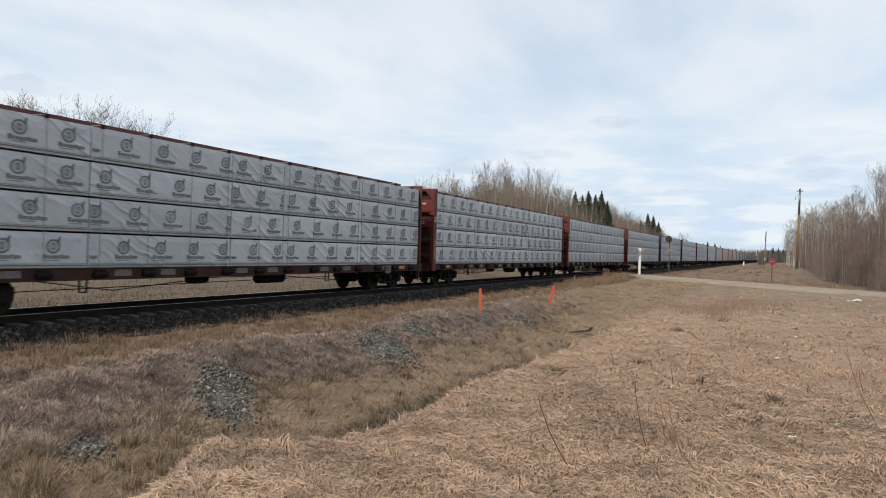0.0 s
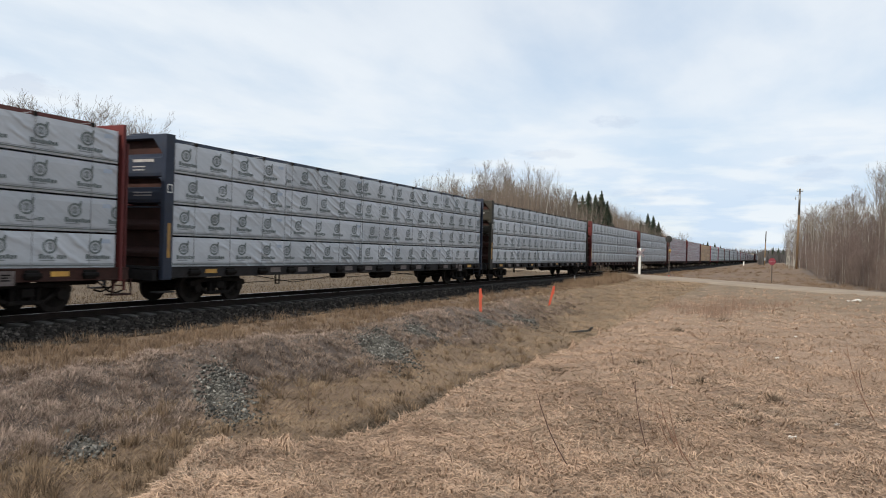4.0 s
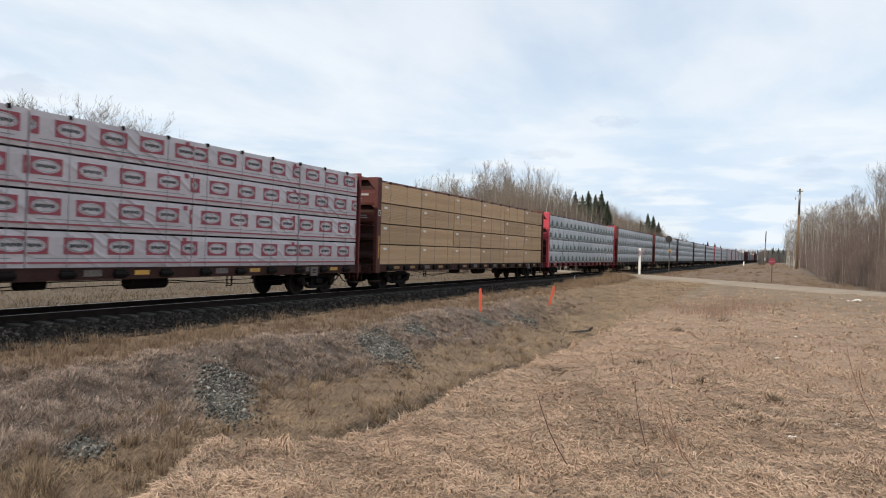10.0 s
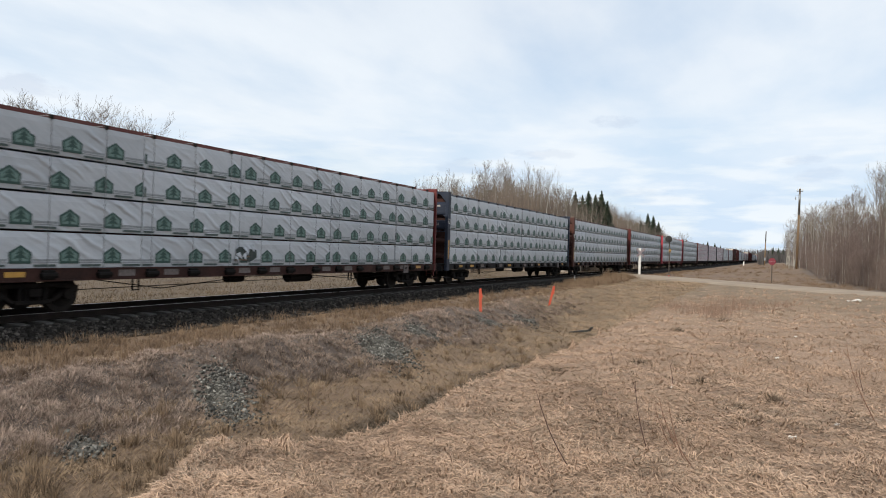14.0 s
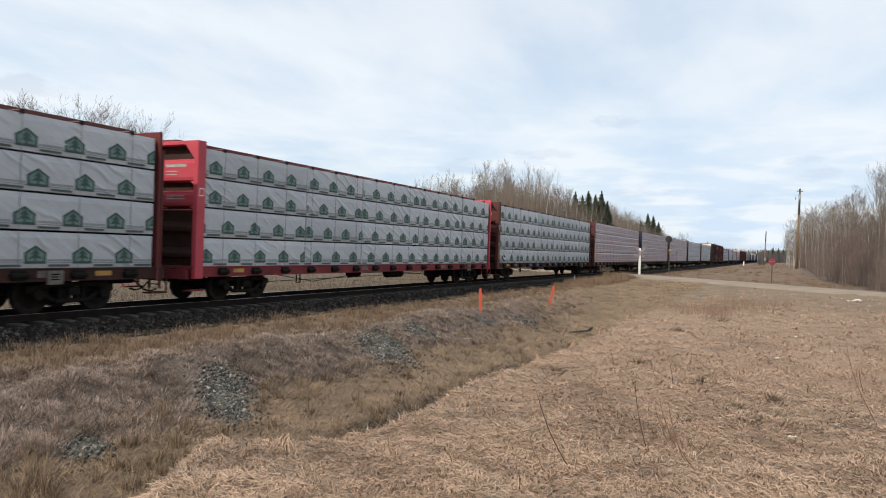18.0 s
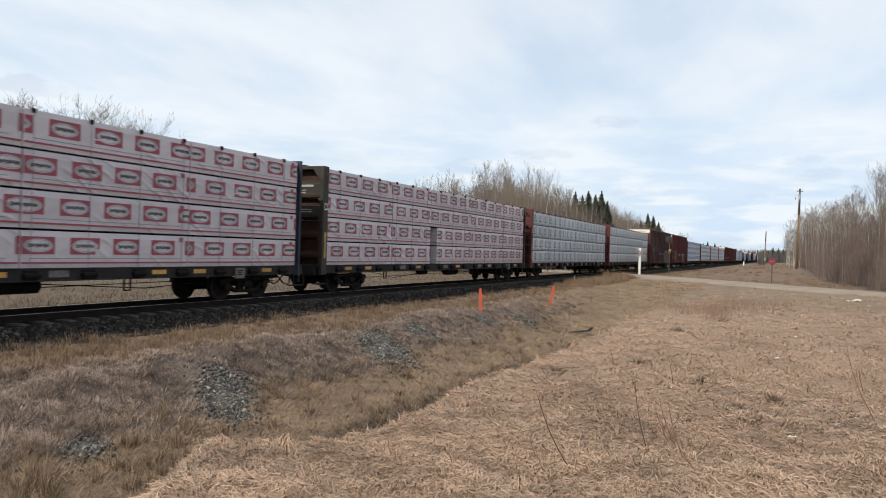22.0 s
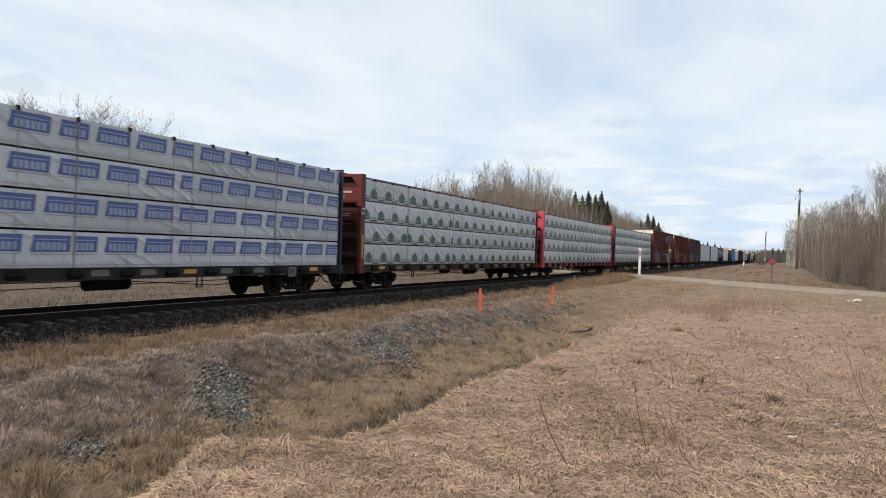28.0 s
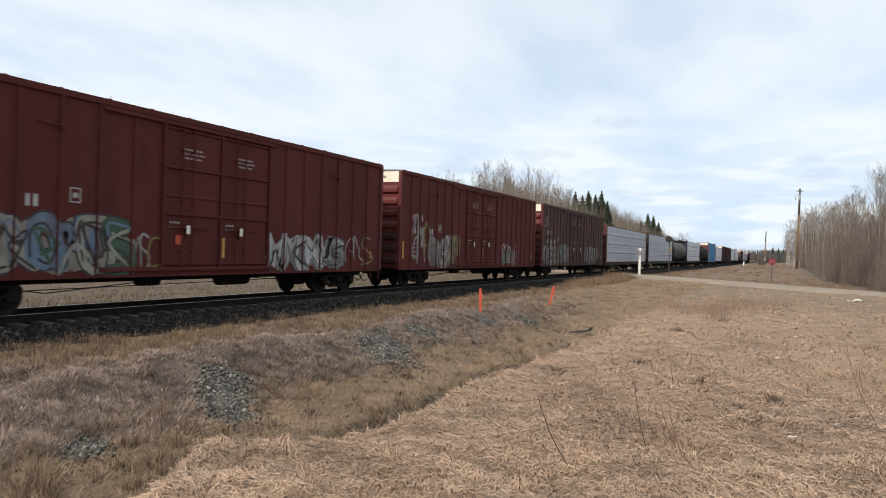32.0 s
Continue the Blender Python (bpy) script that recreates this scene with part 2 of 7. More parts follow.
PAINT = {
    "brown": mat("oxide_brown_paint", (0.070, 0.020, 0.017), (0.105, 0.031, 0.025), 0.6, 1.2, 30.0, grime=(0.07, 0.05, 0.04), grime_amount=0.5, spec=0.25),
    "red": mat("faded_red_paint", (0.088, 0.0165, 0.0155), (0.122, 0.025, 0.022), 0.55, 1.2, 30.0, grime=(0.06, 0.028, 0.024), grime_amount=0.5, spec=0.25),
    "bright": mat("bright_red_paint", (0.40, 0.048, 0.066), (0.48, 0.072, 0.092), 0.5, 1.2, 30.0, grime=(0.3, 0.06, 0.06), grime_amount=0.4, spec=0.25),
    "navy": mat("dark_navy_paint", (0.016, 0.022, 0.038), (0.030, 0.038, 0.058), 0.55, 1.2, 30.0, grime=(0.05, 0.045, 0.04), grime_amount=0.4, spec=0.25),
    "olive": mat("dark_olive_paint", (0.022, 0.021, 0.017), (0.040, 0.037, 0.029), 0.6, 1.2, 30.0, grime=(0.09, 0.06, 0.04), grime_amount=0.5, spec=0.25),
    "rust": mat("rusty_brown_paint", (0.066, 0.026, 0.020), (0.105, 0.042, 0.030), 0.7, 1.2, 30.0, grime=(0.045, 0.035, 0.03), grime_amount=0.6, spec=0.25),
}
WRAP = mat("white_lumber_wrap", (0.385, 0.404, 0.424), (0.465, 0.48, 0.50), 0.42, 0.5, 2.2, bump=0.030, stretch=(1, 0.55, 3.0), vary=0.09, detail=6.0, tilt=-34, folds=0.042)
WRAPPINK = mat("pale_lumber_wrap", (0.428, 0.387, 0.402), (0.508, 0.460, 0.478), 0.40, 0.5, 2.2, bump=0.024, stretch=(1, 0.6, 2.6), vary=0.06, detail=6.0, tilt=24, folds=0.04)
# grimy sill brown, which also paints shade into end panels and low ribs
SILL = mat("grimy_sill_and_end_shade", (0.030, 0.0145, 0.012), (0.064, 0.030, 0.024), 0.75, 1.5, 20.0, grime=(0.014, 0.011, 0.010), grime_amount=0.7, spec=0.15)
BOARDS = mat("sawn_softwood_boards", (0.40, 0.258, 0.143), (0.54, 0.360, 0.210), 0.75, 1.0, 20.0, stretch=(1, 0.06, 6.0), vary=0.14, bump=0.01)
OLDBOARD = mat("weathered_board_end", (0.11, 0.072, 0.045), (0.18, 0.12, 0.075), 0.8, 4.0, 20.0)
INK_GREY = mat("faded_grey_green_ink", (0.085, 0.104, 0.100), (0.130, 0.154, 0.148), 0.5, 8.0, 50.0)
INK_GREYLIGHT = mat("pale_grey_ink", (0.17, 0.185, 0.19), (0.24, 0.255, 0.26), 0.5, 8.0, 50.0)
INK_RED = mat("carmine_ink", (0.235, 0.036, 0.056), (0.30, 0.055, 0.078), 0.5, 8.0, 50.0)
INK_GREEN = mat("forest_green_ink", (0.014, 0.044, 0.035), (0.024, 0.067, 0.052), 0.5, 8.0, 50.0)
INK_BLUE = mat("royal_blue_ink", (0.046, 0.078, 0.225), (0.068, 0.104, 0.275), 0.5, 8.0, 50.0)
INK_DARK = mat("dark_ink", (0.03, 0.035, 0.035), (0.05, 0.055, 0.055), 0.5, 8.0, 50.0)
STRAP = mat("dark_tie_down_cable", (0.19, 0.195, 0.20), (0.28, 0.285, 0.29), 0.6, 8.0, 50.0)
YELLOW = mat("yellow_reflective_sheet", (0.38, 0.19, 0.03), (0.54, 0.30, 0.05), 0.5, 4.0, 40.0, grime=(0.13, 0.075, 0.04), grime_amount=0.8, vary=0.25)
DULLYELLOW = mat("dirty_yellow_sheet", (0.20, 0.120, 0.040), (0.29, 0.175, 0.060), 0.6, 4.0, 40.0, grime=(0.09, 0.055, 0.035), grime_amount=0.8, vary=0.2)
WHITEPAINT = mat("dirty_white_paint", (0.62, 0.60, 0.55), (0.78, 0.76, 0.71), 0.6, 2.0, 30.0)
CREAM = mat("cream_paint", (0.62, 0.56, 0.44), (0.74, 0.68, 0.56), 0.6, 2.0, 30.0)
ORANGE = mat("fluorescent_orange_paint", (0.40, 0.055, 0.024), (0.52, 0.085, 0.040), 0.6, 8.0, 50.0)


# ---------------------------------------------------------------- mesh helpers
class Build:
    """Collects boxes, prisms and tubes into one mesh."""

    def __init__(self):
        self.v, self.f, self.m = [], [], []
        self.span = None

    def add(self, verts, faces, k=0):
        o = len(self.v)
        self.v += [tuple(p) for p in verts]
        self.f += [tuple(i + o for i in f) for f in faces]
        self.m += [k] * len(faces)
        return self

    def box(self, x0, x1, y0, y1, z0, z1, k=0):
        p = [(x, y, z) for z in (z0, z1) for y in (y0, y1) for x in (x0, x1)]
        return self.add(p, [(0, 2, 3, 1), (4, 5, 7, 6), (0, 1, 5, 4), (2, 6, 7, 3), (0, 4, 6, 2), (1, 3, 7, 5)], k)

    def prism(self, pts, axis, a, b, k=0):
        """A polygon in the plane across the axis, drawn out from a to b."""
        n = len(pts)
        put = {"x": lambda p, s: (s, p[0], p[1]), "y": lambda p, s: (p[0], s, p[1]), "z": lambda p, s: (p[0], p[1], s)}[axis]
        v = [put(p, a) for p in pts] + [put(p, b) for p in pts]
        f = [tuple(range(n))[::-1], tuple(range(n, 2 * n))] + [(i, (i + 1) % n, n + (i + 1) % n, n + i) for i in range(n)]
        return self.add(v, f, k)

    def disc(self, c, r, axis, length, n=12, k=0, r2=None):
        a, b = -length / 2, length / 2
        r2 = r if r2 is None else r2
        i = "xyz".index(axis)
        v = []
        for s, rr in ((a, r), (b, r2)):
            for j in range(n):
                p = [0, 0, 0]
                p[i] = c[i] + s
                p[(i + 1) % 3] = c[(i + 1) % 3] + rr * math.cos(2 * math.pi * j / n)
                p[(i + 2) % 3] = c[(i + 2) % 3] + rr * math.sin(2 * math.pi * j / n)
                v.append(p)
        f = [tuple(range(n))[::-1], tuple(range(n, 2 * n))] + [(j, (j + 1) % n, n + (j + 1) % n, n + j) for j in range(n)]
        return self.add(v, f, k)

    def tube(self, pts, r, n=6, k=0, r_end=None):
        pts = [Vector(p) for p in pts]
        r_end = r if r_end is None else r_end
        v = []
        for i, p in enumerate(pts):
            d = (pts[min(i + 1, len(pts) - 1)] - pts[max(i - 1, 0)]).normalized()
            s = d.orthogonal().normalized()
            t = d.cross(s)
            rr = r + (r_end - r) * i / max(1, len(pts) - 1)
            v += [p + (s * math.cos(6.2832 * j / n) + t * math.sin(6.2832 * j / n)) * rr for j in range(n)]
        f = [(i * n + j, i * n + (j + 1) % n, (i + 1) * n + (j + 1) % n, (i + 1) * n + j) for i in range(len(pts) - 1) for j in range(n)]
        f += [tuple(range(n))[::-1], tuple(range((len(pts) - 1) * n, len(pts) * n))]
        return self.add(v, f, k)

    def mesh(self, name, mats, bevel=0.0, smooth=False):
        me = bpy.data.meshes.new(name)
        me.from_pydata(self.v, [], self.f)
        mats = mats if isinstance(mats, (list, tuple)) else [mats]
        for m in mats:
            me.materials.append(m)
        me.polygons.foreach_set("material_index", self.m)
        if bevel:
            bm = bmesh.new()
            bm.from_mesh(me)
            es = [e for e in bm.edges if e.is_manifold and e.calc_face_angle(0) > 0.9]
            bmesh.ops.bevel(bm, geom=es, offset=bevel, segments=1, affect="EDGES", clamp_overlap=True)
            bm.to_mesh(me)
            bm.free()
        if smooth:
            me.polygons.foreach_set("use_smooth", [True] * len(me.polygons))
        me.update()
        return me


def part(name, me, parent, label="", at=None):
    """Links one mesh as an object under a thing or a part."""
    ob = new(name, me)
    ob.parent = parent
    if at is not None:
        ob.matrix_basis = at
    if label:
        ob["label"] = label
    return ob


def thing(name, label, category, group="", kind="", me=None, at=None):
    ob = new(name, me)
    if at is not None:
        ob.matrix_basis = at
    return tagged(ob, label, category, group, kind)


def arrays(name, verts, faces, mats, tint=None, smooth=False):
    """A large mesh straight from arrays; faces all have the same number of corners."""
    me = bpy.data.meshes.new(name)
    n, c = faces.shape
    me.vertices.add(len(verts))
    me.vertices.foreach_set("co", np.ascontiguousarray(verts, dtype=np.float32).ravel())
    me.loops.add(n * c)
    me.loops.foreach_set("vertex_index", np.ascontiguousarray(faces, dtype=np.int32).ravel())
    me.polygons.add(n)
    me.polygons.foreach_set("loop_start", np.arange(0, n * c, c, dtype=np.int32))
    if smooth:
        me.polygons.foreach_set("use_smooth", np.ones(n, dtype=bool))
    me.materials.append(mats)
    if tint is not None:
        a = me.attributes.new("tint", "FLOAT", "POINT")
        a.data.foreach_set("value", np.ascontiguousarray(tint, dtype=np.float32))
    me.update(calc_edges=True)
    me.validate()
    return me


# ---------------------------------------------------------------- ground
TRACK = -16.623        # the track's centre line, x
PX = [-3000, -90, -45, -30, -24, -21, -18.6, -14.6, -13, -11.7, -11.1, -10.3, -9.0, -8.0, -7.0, -6.2, -5.2, -4.78, -4.45, -2, 2, 6, 14, 3000]
PZ = [-0.6, -0.6, -0.75, -0.95, -0.8, -0.62, -0.56, -0.54, -0.60, -0.58, -0.58, -0.90, -1.26, -1.46, -1.54, -1.42, -1.02, -0.36, -0.06, 0.05, 0.12, 0.12, 0.0, -0.2]


def smooth01(t):
    t = np.clip(t, 0, 1)
    return t * t * (3 - 2 * t)


ROAD_A, ROAD_B = np.array([-16.6, 72.6]), np.array([6.5, 55.6])
ROAD_U = (ROAD_B - ROAD_A) / np.linalg.norm(ROAD_B - ROAD_A)
ROAD_N = np.array([ROAD_U[1], -ROAD_U[0]])   # towards the camera's side
ROAD_W = 3.0


def road_z(s):
    return np.interp(s, [-300, -20, 0, 8, 29, 60, 300], [-0.6, -0.2, -0.04, -0.08, -0.30, -0.45, -0.5])


def lumps(x, y):
    """Gentle unevenness from a few crossed waves."""
    return (0.5 * np.sin(0.9 * x + 0.31 * y + 1.2) * np.sin(0.7 * y - 0.4 * x) + 0.35 * np.sin(2.3 * x - 1.7 * y) * np.sin(1.9 * y + 0.8 * x + 2)
            + 0.2 * np.sin(5.1 * x + 3.3 * y) * np.sin(4.7 * y - 2.9 * x + 1))


def lip_shift(y):
    return np.interp(y, [0, 3.8, 4.5, 5.1, 5.35, 6.1, 6.8, 8, 9.5, 10.8, 15, 19, 26, 34, 45], [0.6, 0.5, 0.2, -0.20, 0.62, 0.88, 0.92, 0.78, 0.66, 0.8, 0.8, 0.7, 0.5, 0.3, 0.0])


def ground_z(x, y):
    x, y = np.asarray(x, float), np.asarray(y, float)
    # the near lip of the ditch wanders
    z = np.interp(x - lip_shift(y) * np.interp(x, [-8.4, -5.6, -3.6, -0.6], [0, 1, 1, 0]), PX, PZ)
    # spoil heaps along the ditch edge
    side = np.exp(-((x + 10.9) / 1.1) ** 2)
    z = z + side * 0.16 * np.sin(0.55 * y + 1.4) * (y > -20)
    # the ditch runs out before the crossing
    flat = np.interp(x, [-3000, -40, -20, -14, -11, -4, 3000], [-0.6, -0.7, -0.5, -0.45, -0.42, -0.3, -0.3])
    k = smooth01((y - 30) / 26) * smooth01((300 - y) / 60)
    near = np.where(x > -12.5, k, 0.0)
    z = z * (1 - near) + flat * near
    # a low rise beyond the crossing on the near side
    z = z + 0.95 * np.exp(-((x - 3) / 9.0) ** 2) * smooth01((y - 78) / 34) * smooth01((420 - y) / 200) * (x > -14)
    z = z + 0.32 * np.exp(-((y - 88 + 0.8 * x) / 5.0) ** 2) * smooth01((x + 9) / 4) * smooth01((5 - x) / 3) * (1 + 0.5 * np.sin(1.1 * x + 2))
    amp = np.interp(x, [-30, -19, -14.6, -12, -10, -8, -5, -3, 10], [0.12, 0.03, 0.03, 0.06, 0.16, 0.07, 0.08, 0.06, 0.07])
    z = z + amp * lumps(x, y)
    # humps and hollows of the tipped spoil, the matted tussocks of the near bank
    hump = np.interp(x, [-12.2, -11.4, -9.2, -8.2, -5.6, -4.6, 4, 9], [0.0, 0.085, 0.085, 0.02, 0.02, 0.048, 0.048, 0.0])
    z = z + hump * (np.sin(3.1 * x + 1.7 * np.sin(1.3 * y)) * np.sin(2.2 * y + 1.9 * np.sin(1.1 * x + 0.6)) + 0.45 * np.sin(6.3 * x + 2.1 * np.sin(2.9 * y + 1)) * np.sin(5.2 * y + 1.5 * np.sin(2.7 * x)))
    # under the road
    p0, p1 = x - ROAD_A[0], y - ROAD_A[1]
    s, n = p0 * ROAD_U[0] + p1 * ROAD_U[1], p0 * ROAD_N[0] + p1 * ROAD_N[1]
    r = 1 - smooth01((np.abs(n) - ROAD_W - 0.2) / 3.0)
    return z * (1 - r) + (road_z(s) - 0.10) * r


def make_ground():
    xs = np.concatenate([[-3000, -1200, -500, -250, -140, -90, -65], np.arange(-50, -20, 1.2), np.arange(-20, -13.5, 0.5), np.arange(-13.5, 2, 0.16),
                         np.arange(2, 12, 0.4), np.arange(12, 40, 2.5), [50, 75, 120, 250, 600, 1200, 3000]])
    ys = np.concatenate([[-900, -300, -120, -60, -30, -15, -8, -3], np.arange(0, 32, 0.17), np.arange(32, 60, 0.5), np.arange(60, 130, 1.4), np.arange(130, 300, 8),
                         [320, 360, 420, 500, 620, 800, 1100, 1600, 2600, 4000]])
    X, Y = np.meshgrid(xs, ys)
    Z = ground_z(X, Y)
    v = np.stack([X, Y, Z], -1).reshape(-1, 3)
    nx = len(xs)
    i = (np.arange(len(ys) - 1)[:, None] * nx + np.arange(nx - 1)[None, :]).ravel()
    f = np.stack([i, i + 1, i + nx + 1, i + nx], 1)
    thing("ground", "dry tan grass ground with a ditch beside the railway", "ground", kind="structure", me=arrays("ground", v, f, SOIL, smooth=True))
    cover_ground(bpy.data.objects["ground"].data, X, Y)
    # gravel road over the track
    ss = np.concatenate([np.arange(-260, -20, 6.0), np.arange(-20, 60, 0.8), np.arange(60, 300, 6.0)])
    ns = np.linspace(-ROAD_W, ROAD_W, 15)
    S, Nn = np.meshgrid(ss, ns)
    px = ROAD_A[0] + S * ROAD_U[0] + Nn * ROAD_N[0]
    py = ROAD_A[1] + S * ROAD_U[1] + Nn * ROAD_N[1]
    pz = road_z(S) + 0.03 * (1 - (Nn / ROAD_W) ** 2) - 0.018 * np.exp(-((np.abs(Nn) - 1.1) / 0.35) ** 2) + 0.006 * lumps(px * 2, py * 2)
    keep = np.abs(px - TRACK) > 1.9
    pz = np.where(np.abs(Nn) > ROAD_W - 0.1, pz - 0.12, pz)
    v = np.stack([px, py, pz], -1).reshape(-1, 3)
    ns_ = len(ss)
    i = (np.arange(len(ns) - 1)[:, None] * ns_ + np.arange(ns_ - 1)[None, :]).ravel()
    f = np.stack([i, i + 1, i + ns_ + 1, i + ns_], 1)
    f = f[keep.reshape(-1)[f].all(1)]
    thing("road", "pale packed gravel road crossing the railway", "road", kind="structure", me=arrays("road", v, f[:, ::-1], ROADGRAVEL, smooth=True))


make_ground()


def make_track():
    # ballast bed
    prof = [(-2.45, -0.75), (-1.95, -0.52), (-1.55, -0.20), (1.40, -0.225), (1.58, -0.26), (2.05, -0.52), (2.5, -0.75)]
    ys = np.concatenate([np.arange(-60, 0, 3.0), np.arange(0, 60, 0.25), np.arange(60, 140, 1.0), np.arange(140, 1300, 12.0)])
    P = np.array(prof)
    X = TRACK + P[:, 0][None, :] + 0 * ys[:, None]
    Y = ys[:, None] + 0 * X
    Z = P[:, 1][None, :] + 0.02 * np.sin(3.1 * Y + 5 * X) * np.sin(1.7 * Y + 2)
    Z = np.where(np.abs(X - TRACK) < 1.39, Z - 0.02, Z)
    v = np.stack([X, Y, Z], -1).reshape(-1, 3)
    n = len(prof)
    i = (np.arange(len(ys) - 1)[:, None] * n + np.arange(n - 1)[None, :]).ravel()
    f = np.stack([i, i + 1, i + n + 1, i + n], 1)
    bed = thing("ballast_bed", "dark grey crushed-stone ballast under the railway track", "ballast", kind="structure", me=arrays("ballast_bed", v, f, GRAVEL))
    # rails with head, web and foot
    rp = [(-0.07, -0.17), (0.07, -0.17), (0.07, -0.155), (0.012, -0.135), (0.012, -0.045), (0.036, -0.035), (0.036, -0.003), (-0.036, -0.003), (-0.036, -0.035), (-0.012, -0.045), (-0.012, -0.135), (-0.07, -0.155)]
    for side in (1, -1):
        b = Build()
        b.prism([(TRACK + side * 0.755 + x, z) for x, z in rp], "y", -60, 1290, 0)
        b.box(TRACK + side * 0.755 - 0.03, TRACK + side * 0.755 + 0.03, -60, 1290, -0.003, 0.0, 1)
        thing("rail", "rusty steel rail with a polished running surface", "rail", "rails of the track", "structure", b.mesh("rail", [RAILSTEEL, RAILTOP]))
    b = Build()
    b.prism([(-1.30, -0.36), (1.30, -0.36), (1.30, -0.185), (1.1, -0.168), (-1.1, -0.168), (-1.30, -0.185)], "y", -0.12, 0.12)
    tie = b.mesh("tie", CONCRETE, 0.012)
    y = 1.0
    k = 0
    while y < 130:
        part("tie", tie, bed, "grey concrete railway tie" if k == 0 else "", pose(TRACK, y, 0.0, 0, 0, 0))
        y += 0.61
        k += 1


make_track()


# ---------------------------------------------------------------- the train
LOAD_HALF, HALF_W, DECK, TOP = 11.395, 1.40, 1.10, 4.62
BEAM_L, BOX_L = 24.54, 20.94
CACHE = {}


def cached(key, make):
    if key not in CACHE:
        CACHE[key] = make()
    return CACHE[key]


def wheel_mesh():
    b = Build()
    b.disc((0, 0, 0), 0.455, "x", 0.10, 22)
    b.disc((-0.055, 0, 0), 0.485, "x", 0.03, 22)
    b.disc((0.052, 0, 0), 0.33, "x", 0.02, 14, 1)
    b.disc((0.075, 0, 0), 0.12, "x", 0.06, 10)
    return b.mesh("wheel", [WHEELSTEEL, STEEL_DARK])


def side_frame_mesh():
    """Cast three-piece truck side: an arch bar with openings beside the springs."""
    b = Build()
    b.prism([(-1.18, 0.50), (-1.18, 0.66), (-0.72, 0.74), (0.72, 0.74), (1.18, 0.66), (1.18, 0.50), (0.98, 0.50), (0.80, 0.60), (0.45, 0.63), (-0.45, 0.63), (-0.80, 0.60), (-0.98, 0.50)], "x", -0.09, 0.09)
    b.prism([(-0.45, 0.24), (0.45, 0.24), (0.45, 0.34), (-0.45, 0.34)], "x", -0.11, 0.11)
    for s in (1, -1):
        b.prism([(s * 0.36, 0.64), (s * 0.26, 0.64), (s * 0.26, 0.30), (s * 0.36, 0.30)][::s], "x", -0.08, 0.08)
        b.prism([(s * 0.86, 0.60), (s * 0.98, 0.56), (s * 0.50, 0.26), (s * 0.42, 0.32)][::s], "x", -0.08, 0.08)
        b.disc((0.06, s * 0.89, 0.455), 0.14, "x", 0.16, 12)
    return b.mesh("side_frame", STEEL_DARK, 0.02)


def spring_mesh():
    b = Build()
    for dy in (-0.15, 0.15):
        b.disc((0, dy, 0.48), 0.085, "z", 0.28, 10)
    return b.mesh("springs", STEEL_DARK)


def add_truck(car, y):
    tr = part("truck", cached("bolster", lambda: Build().box(-1.15, 1.15, -0.16, 0.16, 0.42, 0.62).disc((0, 0, 0.66), 0.2, "z", 0.16, 14).mesh("bolster", STEEL_DARK, 0.02)), car, "grimy black steel truck", pose(0, y, 0))
    for s in (1, -1):
        part("side_frame", cached("sf", side_frame_mesh), tr, "", pose(s * 0.98, 0, 0, 0, 0, 0 if s > 0 else 180))
        part("spring_nest", cached("sp", spring_mesh), tr, "", pose(s * 0.98, 0, 0))
        for a in (-0.89, 0.89):
            part("wheel", cached("wh", wheel_mesh), tr, "", pose(s * 0.755, a, 0.455, 0, 0, 0 if s > 0 else 180))
    for a in (-0.89, 0.89):
        part("axle", cached("ax", lambda: Build().disc((0, 0, 0), 0.08, "x", 1.95, 10).mesh("axle", STEEL_DARK)), tr, "", pose(0, a, 0.455))


def add_coupler(car, y, out):
    b = cached("coupler", lambda: Build().box(-0.42, 0.42, -1.1, 0.02, 0.62, 1.02).box(-0.09, 0.09, -0.7, 0.28, 0.76, 0.94).box(-0.16, 0.16, 0.28, 0.52, 0.72, 0.99).box(0.02, 0.17, 0.52, 0.66, 0.75, 0.96).mesh("coupler", STEEL_DARK, 0.02))
    part("coupler", b, car, "", pose(0, y, 0, 0, 0, 0 if out > 0 else 180))
    h = cached("hose", lambda: Build().tube([(0.35, -0.1, 0.80), (0.38, 0.15, 0.62), (0.36, 0.42, 0.42), (0.3, 0.72, 0.36), (0.22, 1.0, 0.42)], 0.025, 6).mesh("hose", STEEL_DARK, smooth=True))
    part("air_hose", h, car, "", pose(0, y, 0, 0, 0, 0 if out > 0 else 180))
    c = cached("cutlever", lambda: Build().tube([(0.1, 0.35, 0.9), (0.6, 0.30, 0.82), (1.2, 0.25, 0.80), (1.3, 0.25, 0.66)], 0.014, 5).mesh("lever", STEEL_DARK))
    part("cut_lever", c, car, "", pose(0, y, 0, 0, 0, 0 if out > 0 else 180))


# ---- printed marks on the wrap, drawn flat in the face's own plane (u along, w up)
def flat(b, pts, k, x=0.0):
    """A flat polygon; cut off at the sheet's two ends where b.span is set."""
    span = b.span
    for lim, sg in ((span[0], 1), (span[1], -1)) if span else ():
        out = []
        for (u0, w0), (u1, w1) in zip(pts, pts[1:] + pts[:1]):
            i0, i1 = (u0 - lim) * sg >= 0, (u1 - lim) * sg >= 0
            if i0:
                out.append((u0, w0))
            if i0 != i1:
                t = (lim - u0) / (u1 - u0)
                out.append((lim, w0 + t * (w1 - w0)))
        pts = out
        if len(pts) < 3:
            return
    b.add([(x, u, w) for u, w in pts], [tuple(range(len(pts)))], k)


